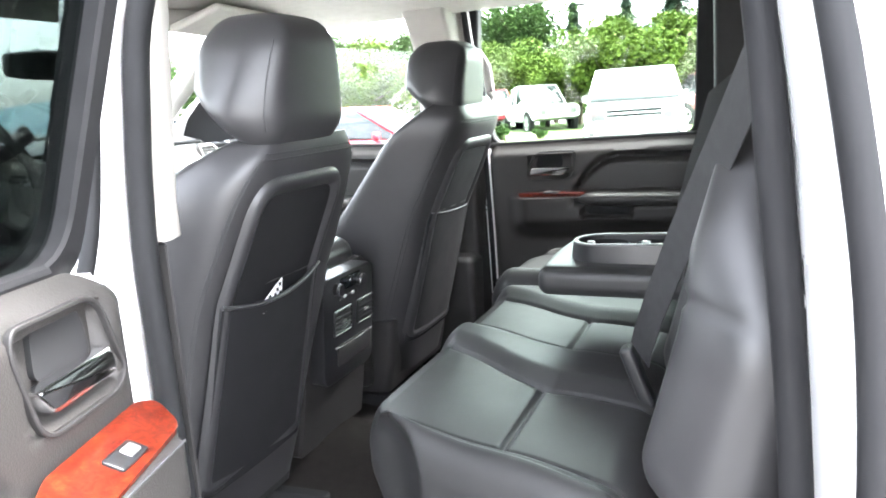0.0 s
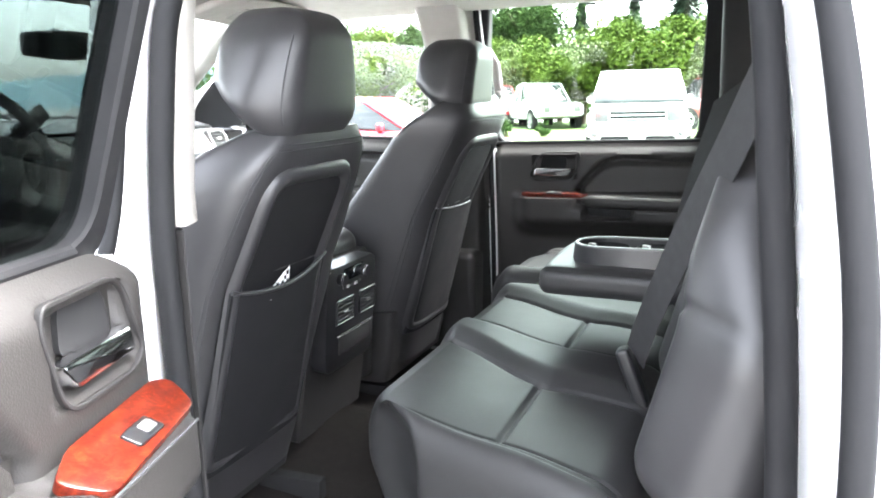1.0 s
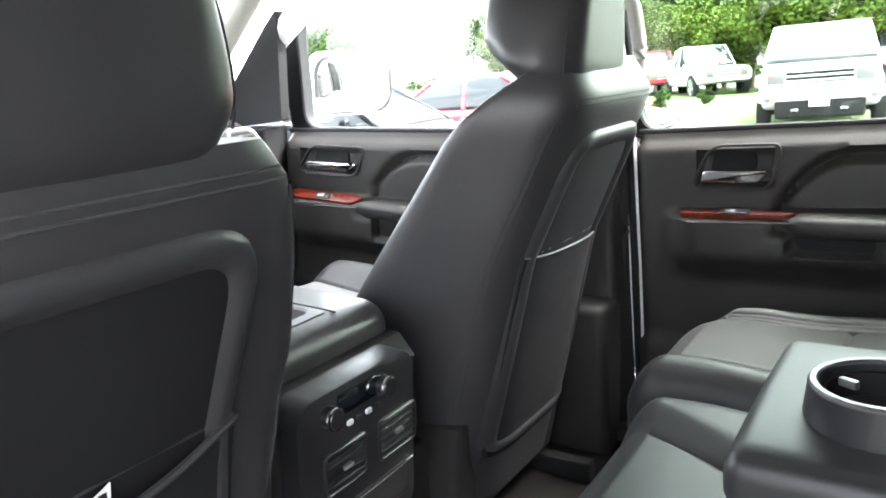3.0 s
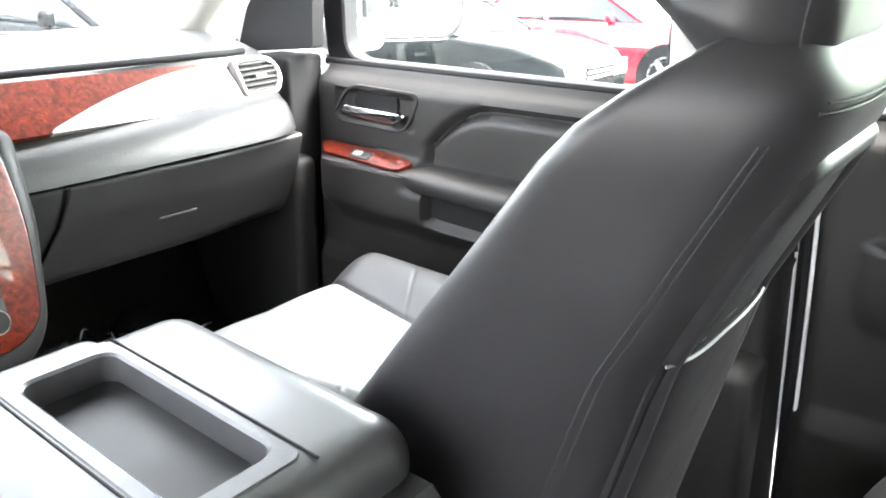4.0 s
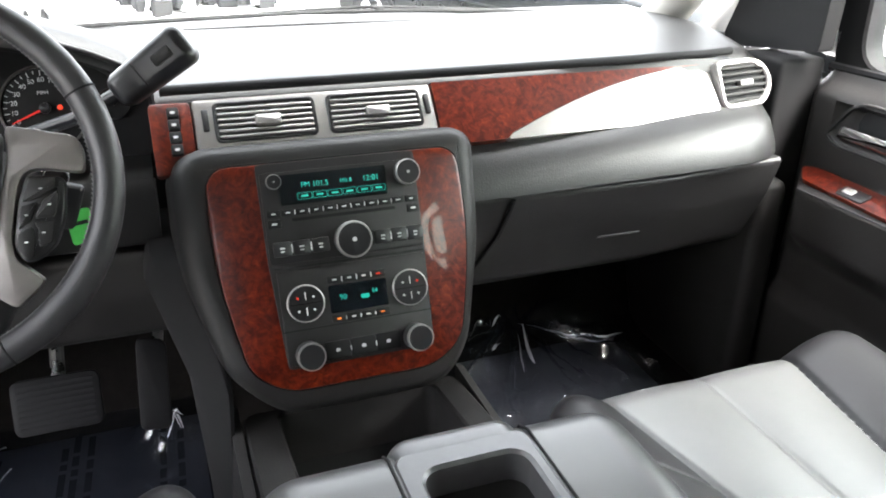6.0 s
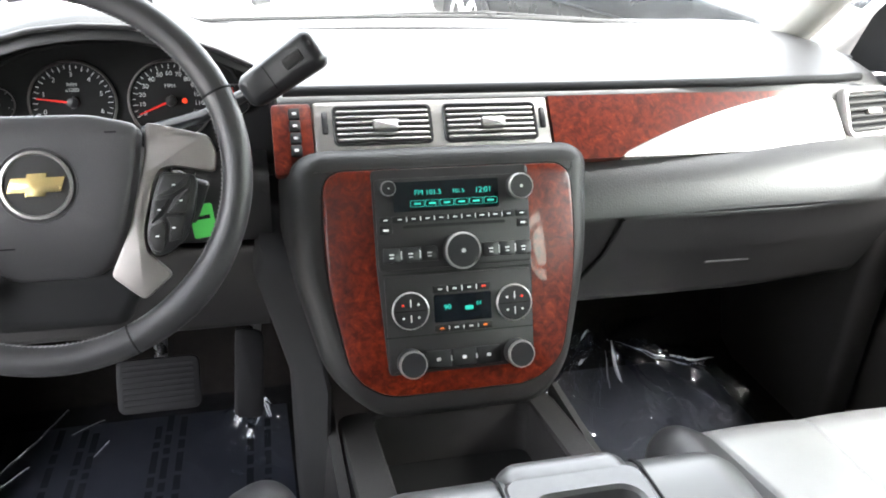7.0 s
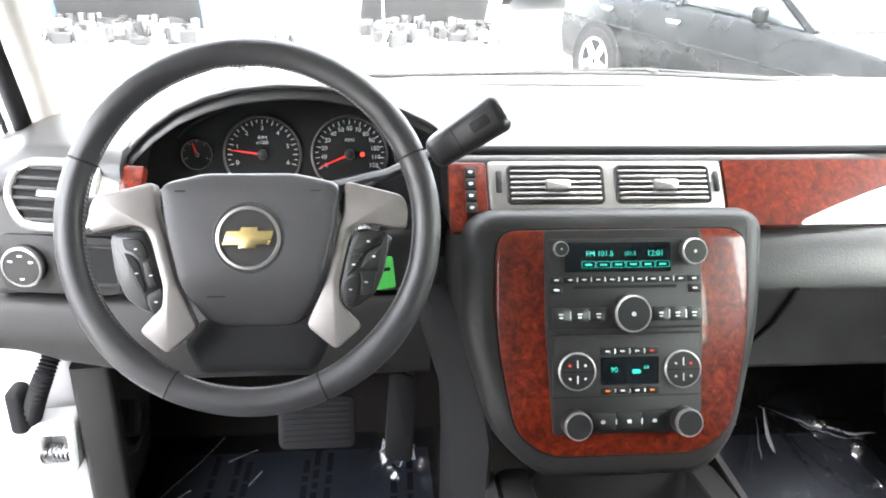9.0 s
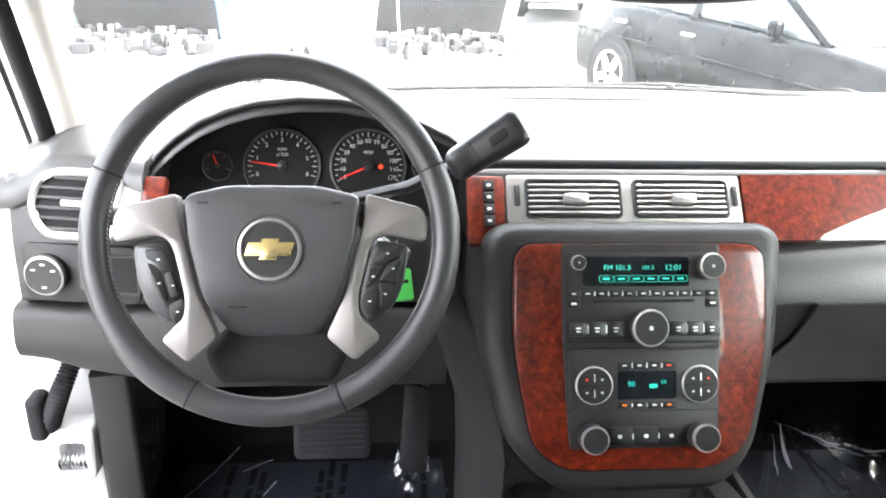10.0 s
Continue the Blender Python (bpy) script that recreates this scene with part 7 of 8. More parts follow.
        for s in (-1, 1):
            part("headlight", slab(rrect(lw, (gz1 - gz0) * 1.05, 0.03, s * (gw / 2 + lw / 2 + 0.02), (gz0 + gz1) / 2), -0.05, 0.02, 0.012, Mf), LAMP, v, "clear headlight")
    ry, rz0, rz1, rw = prof[0]
    Mr = M @ Matrix(((1, 0, 0, 0), (0, 0, -1, ry + 0.01), (0, 1, 0, 0), (0, 0, 0, 1)))
    for s in (-1, 1):
        part("tail_light", slab(rrect(0.22, 0.16, 0.03, s * (rw * 0.72), rz1 - 0.18), -0.03, 0.02, 0.008, Mr), TAIL, v, "red tail light")
    if hood_open:
        hy, hz = hood_open
        Mh = M @ Matrix.Translation((0, hy, hz)) @ Matrix.Rotation(radians(62), 4, "X")
        part("raised_bonnet", sheet(lambda a, b, dd: Mh @ Vector((a, b, 0.05 * (1 - (a / 0.7) ** 2) - dd)), span(-0.70, 0.70, 10), span(0, 0.95, 8), 0.03), hood_paint or paint, v, "raised bonnet with dark lining")
        part("bonnet_lining", sheet(lambda a, b, dd: Mh @ Vector((a, b, -0.036 + 0.045 * (1 - (a / 0.7) ** 2) - dd)), span(-0.58, 0.58, 8), span(0.1, 0.85, 6), 0.01), DARK, v, "black bonnet lining")
        rng = random.Random(int(abs(at[0]) * 10) + 3)
        part("engine_bay", slab(rrect(1.25, 0.80, 0.08, 0, 0.42), -0.25, 0.0, 0.0, M @ Matrix.Translation((0, hy, hz + 0.055)) @ Matrix.Rotation(radians(-7), 4, "X")), DARK, v, "dark engine bay")
        for k in range(90):
            x, y = rng.uniform(-0.58, 0.58), hy + rng.uniform(0.04, 0.78)
            sz = (rng.uniform(0.04, 0.22), rng.uniform(0.04, 0.16), rng.uniform(0.03, 0.15))
            X = M @ Matrix.Translation((x, y, hz + 0.02 + 0.10 * (1 - (y - hy) / 0.8))) @ Matrix.Rotation(rng.uniform(-0.4, 0.4), 4, "Z")
            piece = pillow(sz, 0.015, (1, 1, 1), 3, None, X) if k % 3 else lathe([(0.0, 0.09), (0.03, 0.09), (0.035, 0.08), (0.035, 0.0)], 12, X)
            part("engine_part", piece, rng.choice([RUBBER, GLOSSB, GLOSSB, SILVP, DARK, RUBBER, HOLDER]), v, "engine part")
        for k in range(9):
            x, y = rng.uniform(-0.5, 0.4), hy + rng.uniform(0.1, 0.7)
            ex, ey = x + rng.uniform(-0.3, 0.3), y + rng.uniform(-0.25, 0.25)
            part("hose", tube([M @ Vector((x, y, hz + 0.02)), M @ Vector(((2 * x + ex) / 3, (2 * y + ey) / 3, hz + 0.13)), M @ Vector(((x + 2 * ex) / 3, (y + 2 * ey) / 3, hz + 0.13)), M @ Vector((ex, ey, hz + 0.03))], 0.014, 7), rng.choice([DARK, STEEL, GLOSSB]), v, "engine hose")
        part("front_slot", pillow((0.85, 0.05, 0.10), 0.02, (1, 1, 1), 3, None, M @ Matrix.Translation((0, 2.24, 0.60))), DARK, v, "dark grille slot")
        part("bonnet_prop", tube([M @ Vector((0.5, hy + 0.7, hz)), M @ Vector((0.45, hy + 0.35, hz + 0.6))], 0.008, 6), STEEL, v)
    return v


SEDAN = [(-2.25, 0.42, 0.86, 0.74), (-2.1, 0.25, 0.98, 0.84), (-1.2, 0.2, 1.0, 0.90), (0.0, 0.2, 0.97, 0.91), (1.0, 0.2, 0.94, 0.90), (1.7, 0.22, 0.86, 0.87), (2.15, 0.26, 0.74, 0.78), (2.3, 0.36, 0.62, 0.62)]
SEDAN_G = [(-1.75, 0.97, 1.02, 0.66, 0.62), (-1.05, 0.97, 1.40, 0.76, 0.58), (-0.4, 0.97, 1.46, 0.78, 0.60), (0.15, 0.96, 1.43, 0.78, 0.58), (1.0, 0.93, 0.97, 0.72, 0.66)]
PICK = [(-2.9, 0.55, 1.08, 0.90), (-2.8, 0.45, 1.12, 0.97), (-1.0, 0.42, 1.12, 0.99), (0.6, 0.42, 1.12, 0.99), (1.3, 0.45, 1.12, 0.98), (2.2, 0.48, 1.08, 0.96), (2.65, 0.55, 1.02, 0.92), (2.75, 0.6, 0.95, 0.86)]
PICK_G = [(-1.15, 1.10, 1.15, 0.80, 0.72), (-1.0, 1.10, 1.80, 0.84, 0.70), (-0.2, 1.10, 1.88, 0.86, 0.72), (0.5, 1.10, 1.84, 0.86, 0.70), (1.25, 1.10, 1.14, 0.82, 0.74)]
VAN = [(-3.0, 0.45, 1.2, 0.92), (-2.9, 0.35, 1.25, 1.0), (0.0, 0.35, 1.25, 1.02), (1.0, 0.38, 1.22, 1.01), (1.9, 0.42, 1.16, 0.98), (2.1, 0.5, 1.10, 0.95), (2.18, 0.55, 1.02, 0.90)]
VAN_G = [(-2.95, 1.22, 1.80, 0.94, 0.78), (-2.8, 1.22, 1.86, 0.96, 0.80), (-0.5, 1.22, 1.88, 0.97, 0.80), (0.5, 1.22, 1.86, 0.96, 0.78), (1.05, 1.22, 1.54, 0.94, 0.82), (1.35, 1.20, 1.26, 0.92, 0.88)]
VAN_AT = (16.2, 2.35, 0.0)
vehicle("van", VAN_AT, 97, 5.2, 2.0, VAN, WHITEP, "tall white van facing the car park", VAN_G, (-1.9, 1.45), 0.37, "van", face=(1.05, 0.86, 1.10, 0.28))


def van_front():
    """Black lower front with bumper, plate and hooks, seen under the grille."""
    v = [o for o in scene.objects if o.name == "van"][0]
    x = VAN_AT[0] - 2.20
    part("front_bumper", pillow((0.22, 1.98, 0.20), 0.06, (2, 8, 2), 3, None, Matrix.Translation((x + 0.05, VAN_AT[1], 0.66))), WHITEP, v, "white bumper")
    part("lower_front", pillow((0.20, 1.40, 0.34), 0.05, (2, 6, 2), 3, None, Matrix.Translation((x + 0.06, VAN_AT[1], 0.44))), DARK, v, "black lower front")
    part("number_plate", box(x - 0.07, x - 0.05, VAN_AT[1] - 0.16, VAN_AT[1] + 0.16, 0.46, 0.60, 0.004), MARK, v, "pale plate")
    for s in (-1, 1):
        part("fog_lamp", lathe([(0.07, 0.0), (0.06, 0.02), (0.0, 0.03)], 16, frame_m((x - 0.05, VAN_AT[1] + s * 0.82, 0.64), (0, -1, 0), (0, 0, 1))), LAMP, v, "clear fog lamp")
        part("tow_hook", tube([(x - 0.04, VAN_AT[1] + s * 0.42, 0.40), (x - 0.10, VAN_AT[1] + s * 0.42, 0.42), (x - 0.10, VAN_AT[1] + s * 0.34, 0.42), (x - 0.04, VAN_AT[1] + s * 0.34, 0.40)], 0.018, 8), STEEL, v, "steel tow hook")
    V = Matrix.Translation(VAN_AT) @ Matrix.Rotation(radians(7), 4, "Z") @ Matrix.Translation(-Vector(VAN_AT))
    for o in v.children:
        if o.name.split(".")[0] in ("front_bumper", "lower_front", "number_plate", "fog_lamp", "tow_hook"):
            o.matrix_basis = V @ o.matrix_basis


van_front()
# pale diffuse colour stands in for the sky's reflection in the van windows
[o for o in scene.objects if o.name == "van"][0].children[1].data.materials[0] = mottled("painted_sky_glass", (0.62, 0.64, 0.65), (0.70, 0.72, 0.73), 2, (0.2, 0.3), metal=0.0)
vehicle("pickup_truck", (30.5, 8.3, 0.0), 122, 5.5, 2.0, PICK, WHITEP, "white pickup truck parked by the grass", PICK_G, (-1.75, 1.75), 0.40, "pickup truck", face=(0.9, 0.72, 0.98, 0.26))
vehicle("pickup_truck", (33.5, 11.3, 0.0), 122, 5.5, 2.0, PICK, REDP, "bright red pickup truck behind the white one", PICK_G, (-1.75, 1.75), 0.40, "pickup truck", face=(0.9, 0.72, 0.98, 0.26))
vehicle("pickup_truck", (28.5, 1.3, 0.0), 215, 5.5, 2.0, PICK, MAROON, "dark red pickup truck beyond the van", PICK_G, (-1.75, 1.75), 0.40, "pickup truck", face=(0.9, 0.72, 0.98, 0.26))
vehicle("parked_car", (7.1, 6.6, 0.0), 180, 4.5, 1.8, SEDAN, BLACKP, "shiny black-blue saloon in the next bay", SEDAN_G, (-1.35, 1.35), 0.33, "car", face=(0.55, 0.50, 0.66, 0.34))
vehicle("parked_car", (9.8, 5.7, 0.0), 180, 4.5, 1.8, SEDAN, REDP, "bright red saloon beyond the black car", SEDAN_G, (-1.35, 1.35), 0.33, "car", face=(0.55, 0.50, 0.66, 0.34))
vehicle("parked_car", (-2.25, 8.8, lot_z(-2.25, 8.8)), 180, 4.5, 1.8, SEDAN, WHITEP, "white car with raised blue-lined bonnet facing the windscreen", SEDAN_G, (-1.35, 1.35), 0.33, "car", hood_open=(1.0, 0.86), hood_paint=BLUEP)
vehicle("parked_car", (-0.02, 9.07, lot_z(-0.02, 9.07)), 192, 4.5, 1.8, SEDAN, WHITEP, "white car with raised silver bonnet facing the windscreen", SEDAN_G, (-1.35, 1.35), 0.33, "car", hood_open=(1.0, 0.86), hood_paint=SILVP)
vehicle("parked_car", (3.25, 7.56, lot_z(3.25, 7.56)), 200, 4.5, 1.8, SEDAN, BLACKP, "black car parked across, ahead of the bonnet", SEDAN_G, (-1.35, 1.35), 0.33, "car", face=(0.55, 0.50, 0.66, 0.34), pitch=-4.2)
vehicle("parked_car", (3.3, 17.5, lot_z(3.3, 17.5)), 355, 4.5, 1.8, SEDAN, SILVP, "silver-grey car with red tail light further ahead", SEDAN_G, (-1.35, 1.35), 0.33, "car")


def building():
    b = thing("building", (24, 62, 0), "low grey-green commercial building with grey windows", "building")
    wall = mottled("grey_green_cladding", (0.075, 0.085, 0.075), (0.10, 0.11, 0.10), 1, (0.8, 0.9))
    part("wall", box(6, 44, 60, 72, 0, 6.0, 0.05), wall, b)
    part("roof", box(5.5, 44.5, 59.5, 72.5, 6.0, 6.5, 0.05), mottled("grey_roof", (0.09, 0.09, 0.09), (0.12, 0.12, 0.12), 1, (0.8, 0.9)), b)
    for i in range(9):
        w = part("window", box(8 + i * 4.0, 10.6 + i * 4.0, 59.90, 59.97, 1.0, 3.6, 0.02), STEEL, b, "grey window frame")
        part("pane", box(8.12 + i * 4.0, 10.48 + i * 4.0, 59.86, 59.92, 1.12, 3.48, 0.01), CARGLASS, w)


building()


# ---- small things in the cabin ----
belt([(-0.747, -0.120, 1.515), (-0.678, -0.061, 1.437), (-0.591, -0.018, 1.333), (-0.496, 0.035, 1.212), (-0.401, 0.079, 1.100), (-0.341, 0.105, 1.026), (-0.319, 0.113, 0.996)], 0.054, (-0.80, 0.52, 0.30), "black rear seat belt across the bench backrest", (-0.312, 0.118, 0.955))
belt([(0.60, -0.06, 1.45), (0.60, 0.03, 1.385), (0.60, 0.085, 1.20), (0.60, 0.120, 1.06), (0.60, 0.13, 0.98)], 0.060, (-0.75, 0.62, 0.2), "black rear seat belt beside the far window", (0.60, 0.145, 0.965))


def right_pillar():
    p = thing("pillar_trim_right", (0.82, 0.85, 0.62), "door pillar trim, light above and black below the window line", "pillar trim", kind="structure")

    def post(zs, mat, label):
        rings = []
        for z, y0, y1, xi in zs:
            rings.append([Vector((x, y, z)) for x, y in fillet([(0.86, y0), (xi, y0 + 0.02), (xi, y1 - 0.03), (0.86, y1)], 0.015, 3)])
        return part("trim", loft(rings), mat, p, label)
    post([(1.285, 0.755, 0.965, 0.795), (1.45, 0.775, 0.965, 0.79), (1.60, 0.79, 0.97, 0.775), (1.72, 0.80, 0.99, 0.74)], TRIMLT, "light grey upper trim")
    post([(0.62, 0.745, 0.96, 0.775), (0.80, 0.75, 0.95, 0.785), (1.0, 0.752, 0.95, 0.795), (1.27, 0.755, 0.955, 0.80)], PLASTIC, "black lower trim")
    part("retractor_cover", pillow((0.13, 0.19, 0.34), 0.022, (2, 3, 4), 4, None, Matrix.Translation((0.775, 0.86, 0.765))), PLASTIC, p, "charcoal belt retractor cover")
    part("sill_trim", box(0.765, 0.84, -0.30, 1.66, 0.585, 0.650, 0.015), PLASTIC, p, "charcoal door sill trim")
    part("seal", tube([(0.842, 0.736, 0.62), (0.842, 0.738, 1.0), (0.843, 0.742, 1.27), (0.845, 0.765, 1.5), (0.84, 0.785, 1.70)], 0.010, 8, up=(1, 0, 0)), RUBBER, p, "black door seal")
    part("flange", tube([(0.834, 0.7235, 0.62), (0.834, 0.7255, 1.0), (0.835, 0.730, 1.27), (0.838, 0.752, 1.5), (0.835, 0.772, 1.70)], 0.0032, 6, up=(1, 0, 0)), WHITEP, p, "thin white painted flange")
    h = thing("grab_handle", (0.78, 0.75, 1.45), "grey moulded grab handle on the door pillar", "grab handle")
    loop = [(0.815, 0.80, 1.575), (0.785, 0.765, 1.572), (0.770, 0.722, 1.560), (0.765, 0.698, 1.520), (0.764, 0.688, 1.442), (0.766, 0.697, 1.372), (0.775, 0.722, 1.342), (0.800, 0.765, 1.335), (0.82, 0.80, 1.335)]
    pts = []
    for i in range(len(loop) - 1):
        for k in range(4):
            pts.append(Vector(loop[i]).lerp(Vector(loop[i + 1]), k / 4))
    part("loop", tube(pts, 0.014, 10), TRIMLT, h)
    g = thing("belt_guide", (0.79, 0.80, 1.26), "pale belt guide on the door pillar", "belt guide")
    part("guide", pillow((0.012, 0.020, 0.07), 0.005, (1, 1, 2), 3, None, Matrix.Translation((0.790, 0.775, 1.29))), TRIMLT, g)


right_pillar()


def visors_and_lamp():
    v = thing("sun_visor", (0.45, 1.36, 1.70), "light beige passenger sun visor folded up", "sun visor")
    M = Matrix.Translation((0.46, 1.36, 1.690)) @ Matrix.Rotation(radians(-16), 4, "X") @ Matrix.Rotation(radians(4), 4, "Z")
    part("flap", pillow((0.44, 0.17, 0.022), 0.010, (8, 4, 1), 3, None, M), LINER, v)
    part("mirror_cover", slab(rrect(0.20, 0.075, 0.008), -0.014, -0.011, 0.0, M), TRIMLT, v)
    l = thing("dome_lamp", (0.62, 0.47, 1.70), "flat pale dome lamp on the headliner", "dome lamp")
    part("lens", slab(rrect(0.10, 0.17, 0.02), -0.022, 0.0, 0.0, Matrix.Translation((0.60, 0.46, 1.715))), TRIMLT, l)
    m = thing("rear_view_mirror", (0.0, 1.66, 1.55), "dark rear view mirror on the windscreen", "mirror")
    Mm = Matrix.Translation((-0.01, 1.60, 1.585)) @ Matrix.Rotation(radians(-14), 4, "Z") @ Matrix.Rotation(radians(8), 4, "X")
    part("housing", pillow((0.25, 0.035, 0.075), 0.016, (6, 1, 2), 4, lambda q: (q[0], q[1], q[2] * (1 - 0.25 * (q[0] / 0.125) ** 2)), Mm), GLOSSB, m, "black mirror housing")
    part("glass", slab(rrect(0.225, 0.055, 0.02), -0.021, -0.018, 0.0, Mm @ Matrix(((1, 0, 0, 0), (0, 0, 1, 0), (0, 1, 0, 0), (0, 0, 0, 1)))), MIRROR, m, "mirror glass")
    part("stem", tube([Mm @ Vector((0, 0.01, 0.02)), (0.0, 1.665, 1.625)], 0.010, 8), GLOSSB, m)


visors_and_lamp()


def side_mirror():
    m = thing("door_mirror", (1.05, 1.72, 1.25), "large white door mirror with chrome-rimmed glass", "door mirror")

    def f(q):
        x, y, z = q
        return (x * (1 - 0.25 * smooth01(z, 0.0, 0.10)), y + 0.05 * (1 if y > 0 else 0) * (1 - (x / 0.14) ** 2), z)
    M = Matrix.Translation((1.115, 1.70, 1.345)) @ Matrix.Rotation(radians(-26), 4, "Z")
    part("shell", pillow((0.27, 0.11, 0.185), 0.05, (8, 3, 6), 5, f, M), WHITEP, m, "white mirror shell")
    part("mirror_glass", slab(rrect(0.225, 0.150, 0.05), 0.0, 0.004, 0.001, M @ Matrix.Translation((0, -0.057, 0.0)) @ Matrix(((1, 0, 0, 0), (0, 0, -1, 0), (0, 1, 0, 0), (0, 0, 0, 1)))), MIRROR, m, "mirror glass")
    part("rim", ring_plate(rrect(0.245, 0.168, 0.055), rrect(0.225, 0.150, 0.05), -0.004, 0.006, M @ Matrix.Translation((0, -0.057, 0.0)) @ Matrix(((1, 0, 0, 0), (0, 0, -1, 0), (0, 1, 0, 0), (0, 0, 0, 1))), 0.002), GLOSSB, m, "black rim")
    part("arm", pillow((0.16, 0.09, 0.07), 0.025, (2, 2, 2), 3, None, Matrix.Translation((0.955, 1.72, 1.275))), WHITEP, m, "white mirror arm")


side_mirror()


def leaflet():
    l = thing("leaflet", (-0.448, 0.703, 1.09), "folded leaflet with black and white chequers in the seat pocket", "leaflet")
    M = frame_m((0, 0, 0), (1, 0, 0.02), (0, -0.08, 1))
    M.translation = Vector((0, 0.7095 + 0.08 * 1.11, 0))
    part("paper", slab([(-0.466, 1.106), (-0.410, 1.104), (-0.404, 1.153), (-0.424, 1.145), (-0.462, 1.126)], 0.0, 0.0012, 0.0, M), MARK, l)
    bm = bm_new()
    for i in range(7):
        for j in range(6):
            x, z = -0.464 + i * 0.0080, 1.110 + j * 0.0075
            if (i + j) % 2 == 0 and z + 0.006 < 1.126 + 0.50 * (x + 0.462):
                slab([(x, z), (x + 0.0075, z), (x + 0.0075, z + 0.007), (x, z + 0.007)], 0.0012, 0.0016, 0.0, M, bm)
    part("chequers", bm, DARK, l, "black chequers")


leaflet()


FILM = glass_mat("plastic_film", (0.86, 0.89, 0.95), 0.07, (0.85, 0.12))
FILM_FLAT = glass_mat("smooth_plastic_film", (0.80, 0.84, 0.92), 0.12, (0.75, 0.10))
GLINT = mat_new("film_glint", (0.62, 0.64, 0.68), 0.12, coat=1.0)
MATB = mottled("black_rubber_mat", (0.020, 0.0205, 0.024), (0.032, 0.033, 0.038), 30, (0.45, 0.6), bump=(150, 0.4, 0.002))


def floor_covers():
    for x0, x1, y0, y1, lab in ((-0.66, -0.19, 1.42, 1.97, "black driver floor mat under clear printed film"), (0.20, 0.66, 1.48, 1.99, "black passenger floor mat under crumpled film")):
        def base(u, v, d):
            return Vector((u, v, 0.612 + 0.30 * smooth01(v, 2.0, 2.12) - d))
        m = thing("floor_mat", ((x0 + x1) / 2, (y0 + y1) / 2, 0.60), lab, "floor mat", "floor mats")
        part("mat", sheet(base, span(x0, x1, 10), span(y0, y1, 18), 0.01), MATB, m)
        # lines of print on the film, as bars
        if x0 < 0:
            for xb in (-0.579, -0.540, -0.521, -0.418, -0.400, -0.377, -0.262, -0.233):
                yy = y0 + 0.02
                while yy < y1 - 0.06:
                    ln = 0.035 + 0.02 * math.sin(yy * 57 + xb * 31)
                    part("print_bar", sheet(lambda u, v, d: base(u, v, d) + Vector((0.03 * (v - 1.7), 0, 0.0022)), [xb - 0.0055, xb + 0.0055], span(yy, yy + ln, 2)), DARK, m, "dark printed bar")
                    yy += ln + 0.009
        crumple = x0 > 0

        def wr(u, v, d):
            p = base(u, v, 0)
            if not crumple:
                n = 0.0060 * noise.noise(Vector((u * 9, v * 6, 4.0))) + 0.0050 * (1 - abs(noise.noise(Vector((u * 26 + v * 10, v * 12, 2.0)))) * 2)
                k = math.exp(-((u + 0.25) / 0.05) ** 2 - ((v - 1.875) / 0.04) ** 2)        # bunched up by the accelerator
                return p + Vector((0, 0, 0.013 + n + k * (0.02 + 0.045 * (1 - abs(noise.noise(Vector((u * 40, v * 30, 5.0)))) * 2))))
            dx, dy = u - 0.447, 1.955 - v
            r, th = math.hypot(dx, dy), math.atan2(dx, dy)
            w = th * 3.4 + 0.5 * noise.noise(Vector((u * 9, v * 9, 1.0)))
            f = (1 - abs(math.sin(w))) ** 2 + 0.5 * (1 - abs(math.sin(2.3 * w + 1.0))) ** 2
            b = 1 - abs(noise.noise(Vector((u * 24, v * 19, 3.0)))) * 2.2
            return p + Vector((0, 0, 0.012 + 0.055 * f * (r / 0.10) * math.exp(1 - r / 0.10) * 0.9 + 0.035 * math.exp(-(r / 0.10) ** 2) + 0.010 * max(0.0, b) ** 2))
        if crumple:     # white tubes along the film's folds; window glints put into their colour
            for th, r0, r1, fat in ((-0.16, 0.015, 0.135, 0.0040), (-0.30, 0.03, 0.125, 0.0016), (1.36, 0.02, 0.235, 0.0026), (1.22, 0.06, 0.20, 0.0014), (-0.86, 0.075, 0.115, 0.0030), (-1.0, 0.06, 0.09, 0.0020)):
                part("crease", tube([wr(0.447 + r * math.sin(th), 1.955 - r * math.cos(th), 0) + Vector((0, 0, 0.003)) for r in span(r0, r1, 12)], [0.0003 + fat * math.sin(math.pi * (q / 12) ** 2) for q in range(13)], 6), GLINT, m, "white glint painted along a film fold")
        else:
            # the same white tubes paint glints on the driver's film
            for path, fat in (([(-0.655, 1.80), (-0.605, 1.89), (-0.567, 1.972)], 0.0006), ([(-0.64, 1.785), (-0.60, 1.825)], 0.0007), ([(-0.505, 1.83), (-0.487, 1.868)], 0.0008), ([(-0.55, 1.90), (-0.50, 1.925)], 0.0005)):
                part("crease", tube([wr(u, v, 0) + Vector((0, 0, 0.002)) for u, v, w_ in curve([(u, v, 0.0) for u, v in path], 6)], fat, 5), GLINT, m, "white glint painted along a film fold")
            rng = random.Random(8)
            for q in range(16):
                u, v, h = rng.uniform(-0.278, -0.224), rng.uniform(1.855, 1.89), rng.uniform(0, math.pi)
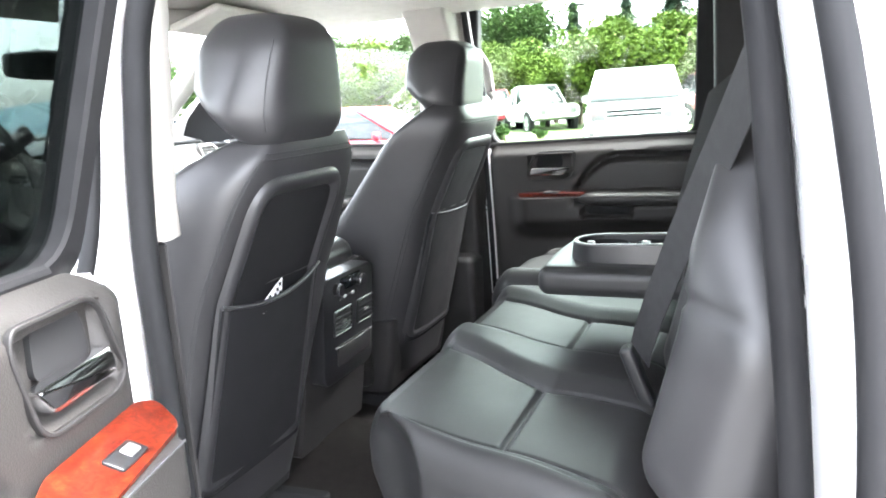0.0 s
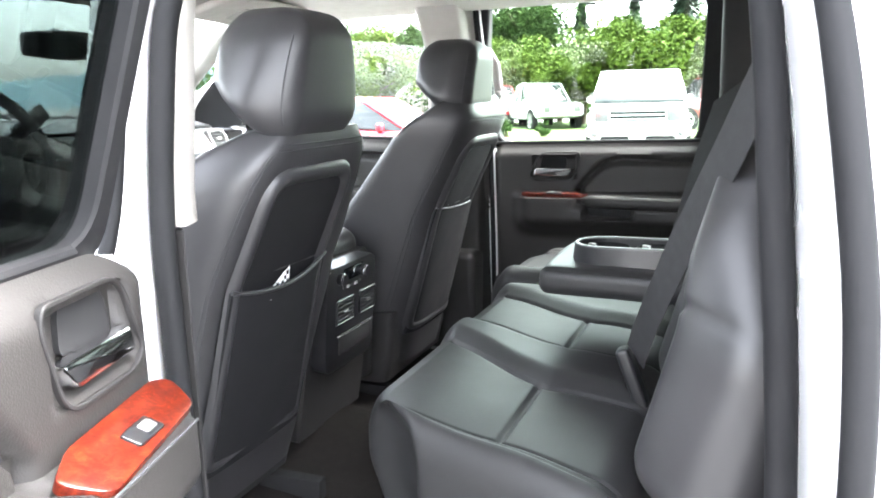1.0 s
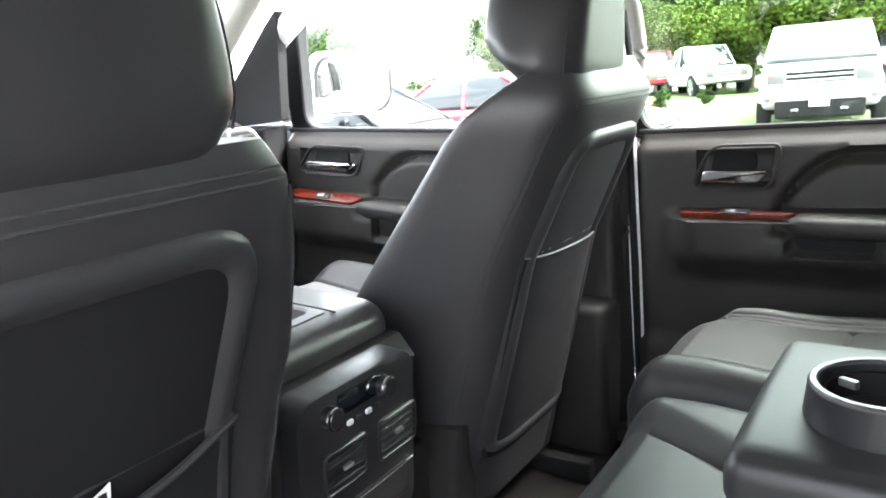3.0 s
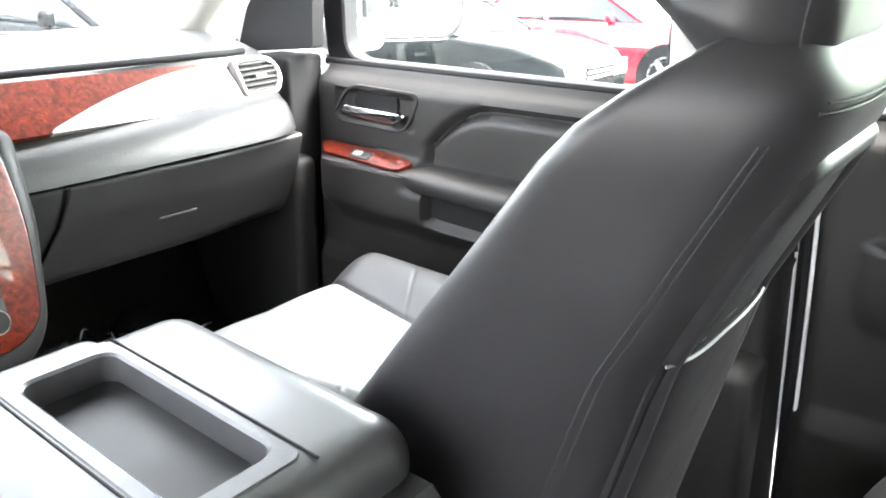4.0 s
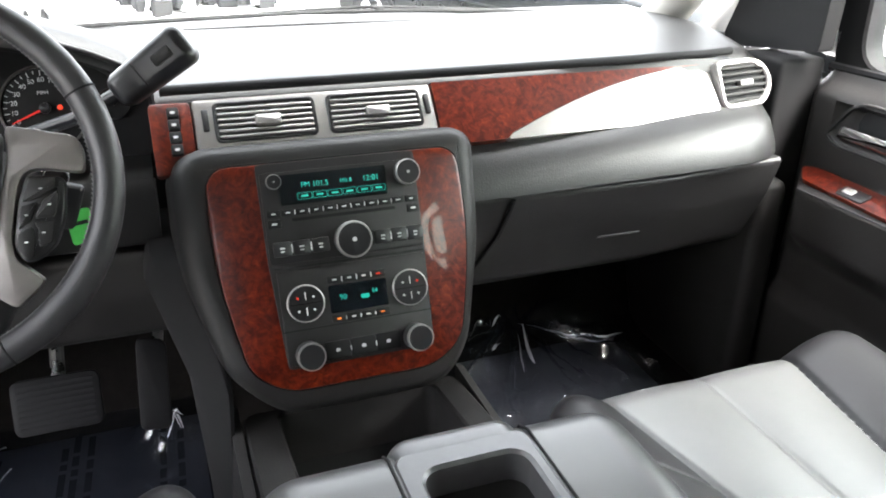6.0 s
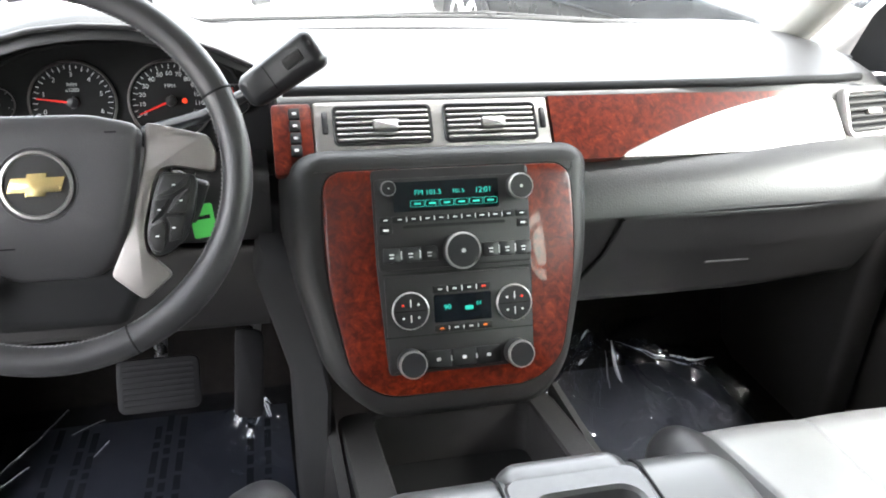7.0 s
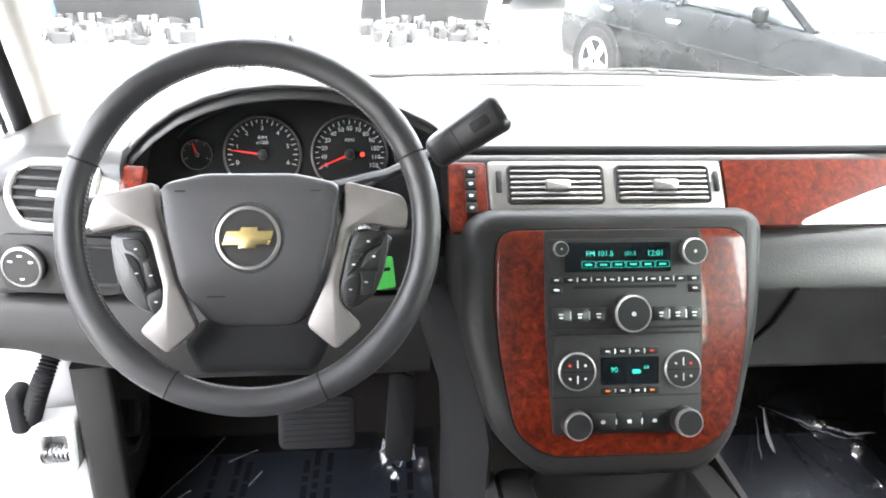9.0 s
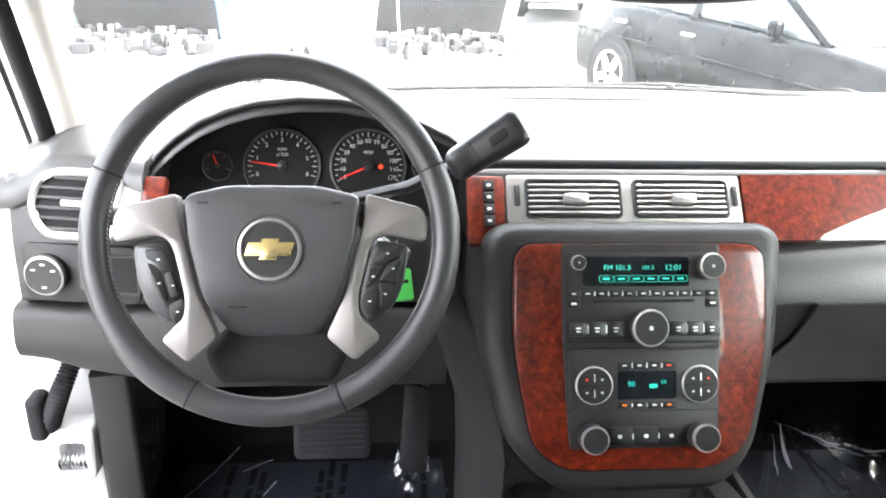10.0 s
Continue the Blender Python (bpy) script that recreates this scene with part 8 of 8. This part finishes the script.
                part("crease", tube([wr(u - 0.010 * math.cos(h), v - 0.006 * math.sin(h), 0) + Vector((0, 0, 0.004)), wr(u, v, 0) + Vector((0, 0, 0.009)), wr(u + 0.010 * math.cos(h), v + 0.006 * math.sin(h), 0) + Vector((0, 0, 0.004))], [0.0006, 0.0022, 0.0005], 5), GLINT, m, "white glint painted along a film fold")
        part("film", sheet(wr, span(x0 - 0.01, x1 + 0.01, 90), span(y0 - 0.02, y1 + 0.02, 90)), FILM if crumple else FILM_FLAT, m, "clear wrinkled protective film", angle=180)


floor_covers()


def wipers():
    for hub, tip, end in (((-0.59, 2.055, 1.273), (-0.66, 2.045, 1.264), (-0.40, 2.06, 1.284)), ((0.192, 2.056, 1.301), (-0.013, 2.058, 1.2975), (0.69, 2.045, 1.268))):
        w = thing("wiper", (hub[0], hub[1], 1.24), "black windscreen wiper resting low on the glass", "wiper", "wipers")
        part("arm", tube([tip, hub], [0.0016, 0.0032], 6), DARK, w)
        part("pivot", lathe([(0.012, 0.0), (0.011, 0.006), (0.0, 0.008)], 12, Matrix.Translation((hub[0], hub[1], hub[2] - 0.006))), DARK, w)
        part("blade", tube([hub, ((hub[0] + end[0]) / 2, 2.058, (hub[2] + end[2]) / 2 + 0.001), end], [0.002, 0.003, 0.0045], 6), RUBBER, w)


wipers()


def jamb_details():
    h = thing("door_wiring_boot", (-0.80, 1.74, 0.86), "ribbed black rubber wiring boot at the door hinge", "rubber boot")
    pts, rr = [], []
    for i in range(34):
        t = i / 33
        pts.append((-0.727 - 0.020 * t - 0.022 * t * t, 1.70 - 0.015 * math.sin(math.pi * t), 0.970 - 0.055 * t - 0.042 * t * t))
        rr.append(0.0105 + (0.0035 if i % 2 else 0.0))
    part("boot", tube(pts, rr, 12), RUBBER, h)
    part("plug", pillow((0.024, 0.04, 0.070), 0.010, (1, 1, 1), 3, None, Matrix.Translation((-0.781, 1.70, 0.890))), RUBBER, h)
    c = thing("door_check", (-0.74, 1.70, 0.82), "white painted door hinge with check spring", "door hinge")
    part("bracket", ring_plate(fillet([(-0.032, -0.05), (0.030, -0.04), (0.036, 0.05), (-0.026, 0.045)], 0.012, 3), fillet([(-0.018, -0.026), (0.020, -0.024), (0.022, 0.026), (-0.014, 0.024)], 0.008, 3), -0.03, 0.012, frame_m((-0.745, 1.70, 0.822), (1, 0, 0), (0, 0, 1)), 0.004), WHITEP, c, "white painted hinge bracket")
    for k in range(7):
        part("spring_coil", tube([Vector((-0.762 + k * 0.006, 1.70 + 0.012 * math.cos(a), 0.812 + 0.013 * math.sin(a))) for a in [2 * math.pi * i / 12 for i in range(12)]], 0.0018, 5, True, up=(1, 0, 0)), STEEL, c)
    j = thing("hinge_pillar_left", (-0.85, 1.8, 0.58), "white painted front hinge pillar with black edge seal", "hinge pillar", kind="structure")
    part("pillar", loft([[Vector((x, y, z)) for x, y in fillet([(-0.718, 1.745), (-0.79, 1.725), (-0.94, 1.76), (-0.95, 2.05), (-0.718, 2.05)], 0.012, 3)] for z in (0.50, 0.9, 1.235)]), WHITEP, j)
    part("kick_trim", loft([[Vector((x, y, z)) for x, y in fillet([(-0.655, 1.705), (-0.708, 1.698), (-0.712, 1.742), (-0.660, 1.742)], 0.008, 3)] for z in (0.60, 0.75, 0.95)]), PLASTIC, j, "charcoal kick trim")
    part("inner_kick_panel", box(-0.714, -0.704, 1.748, 2.11, 0.59, 1.20, 0.003), PLASTIC, j, "dark inner kick panel")


jamb_details()


# ---- the dash end sits nose-up ----
FRONT_THINGS = {"dashboard", "radio", "climate_panel", "instrument_cluster", "steering_wheel", "steering_column", "key_ring", "brake_pedal", "accelerator_pedal", "parking_brake_pedal", "floor_mat", "wiper",
                "window_1", "windscreen_pillar_right", "windscreen_pillar_left", "door_1", "door_4", "hinge_pillar_left", "door_check", "door_wiring_boot", "door_mirror", "centre_console"}
FRONT_PARTS = {"car_body": {"firewall", "hinge_pillar_trim", "side_kick_panel", "bonnet", "cowl", "front_wing"}, "front_seat": {"cushion", "seat_base"}}
REAR_PANEL = {"rear_plate", "rear_display", "rear_knob", "rear_button", "air_outlet", "socket_cover", "plate_line"}
for o in [o for o in scene.objects if o.parent is None]:
    kind = o.name.split(".")[0]
    if kind in FRONT_THINGS:
        o.matrix_basis = FRONT @ o.matrix_basis
    for c in o.children:
        if c.name.split(".")[0] in FRONT_PARTS.get(kind, ()):
            c.matrix_basis = FRONT @ c.matrix_basis
        if kind == "centre_console" and c.name.split(".")[0] in REAR_PANEL:
            c.matrix_basis = FRONT.inverted() @ c.matrix_basis
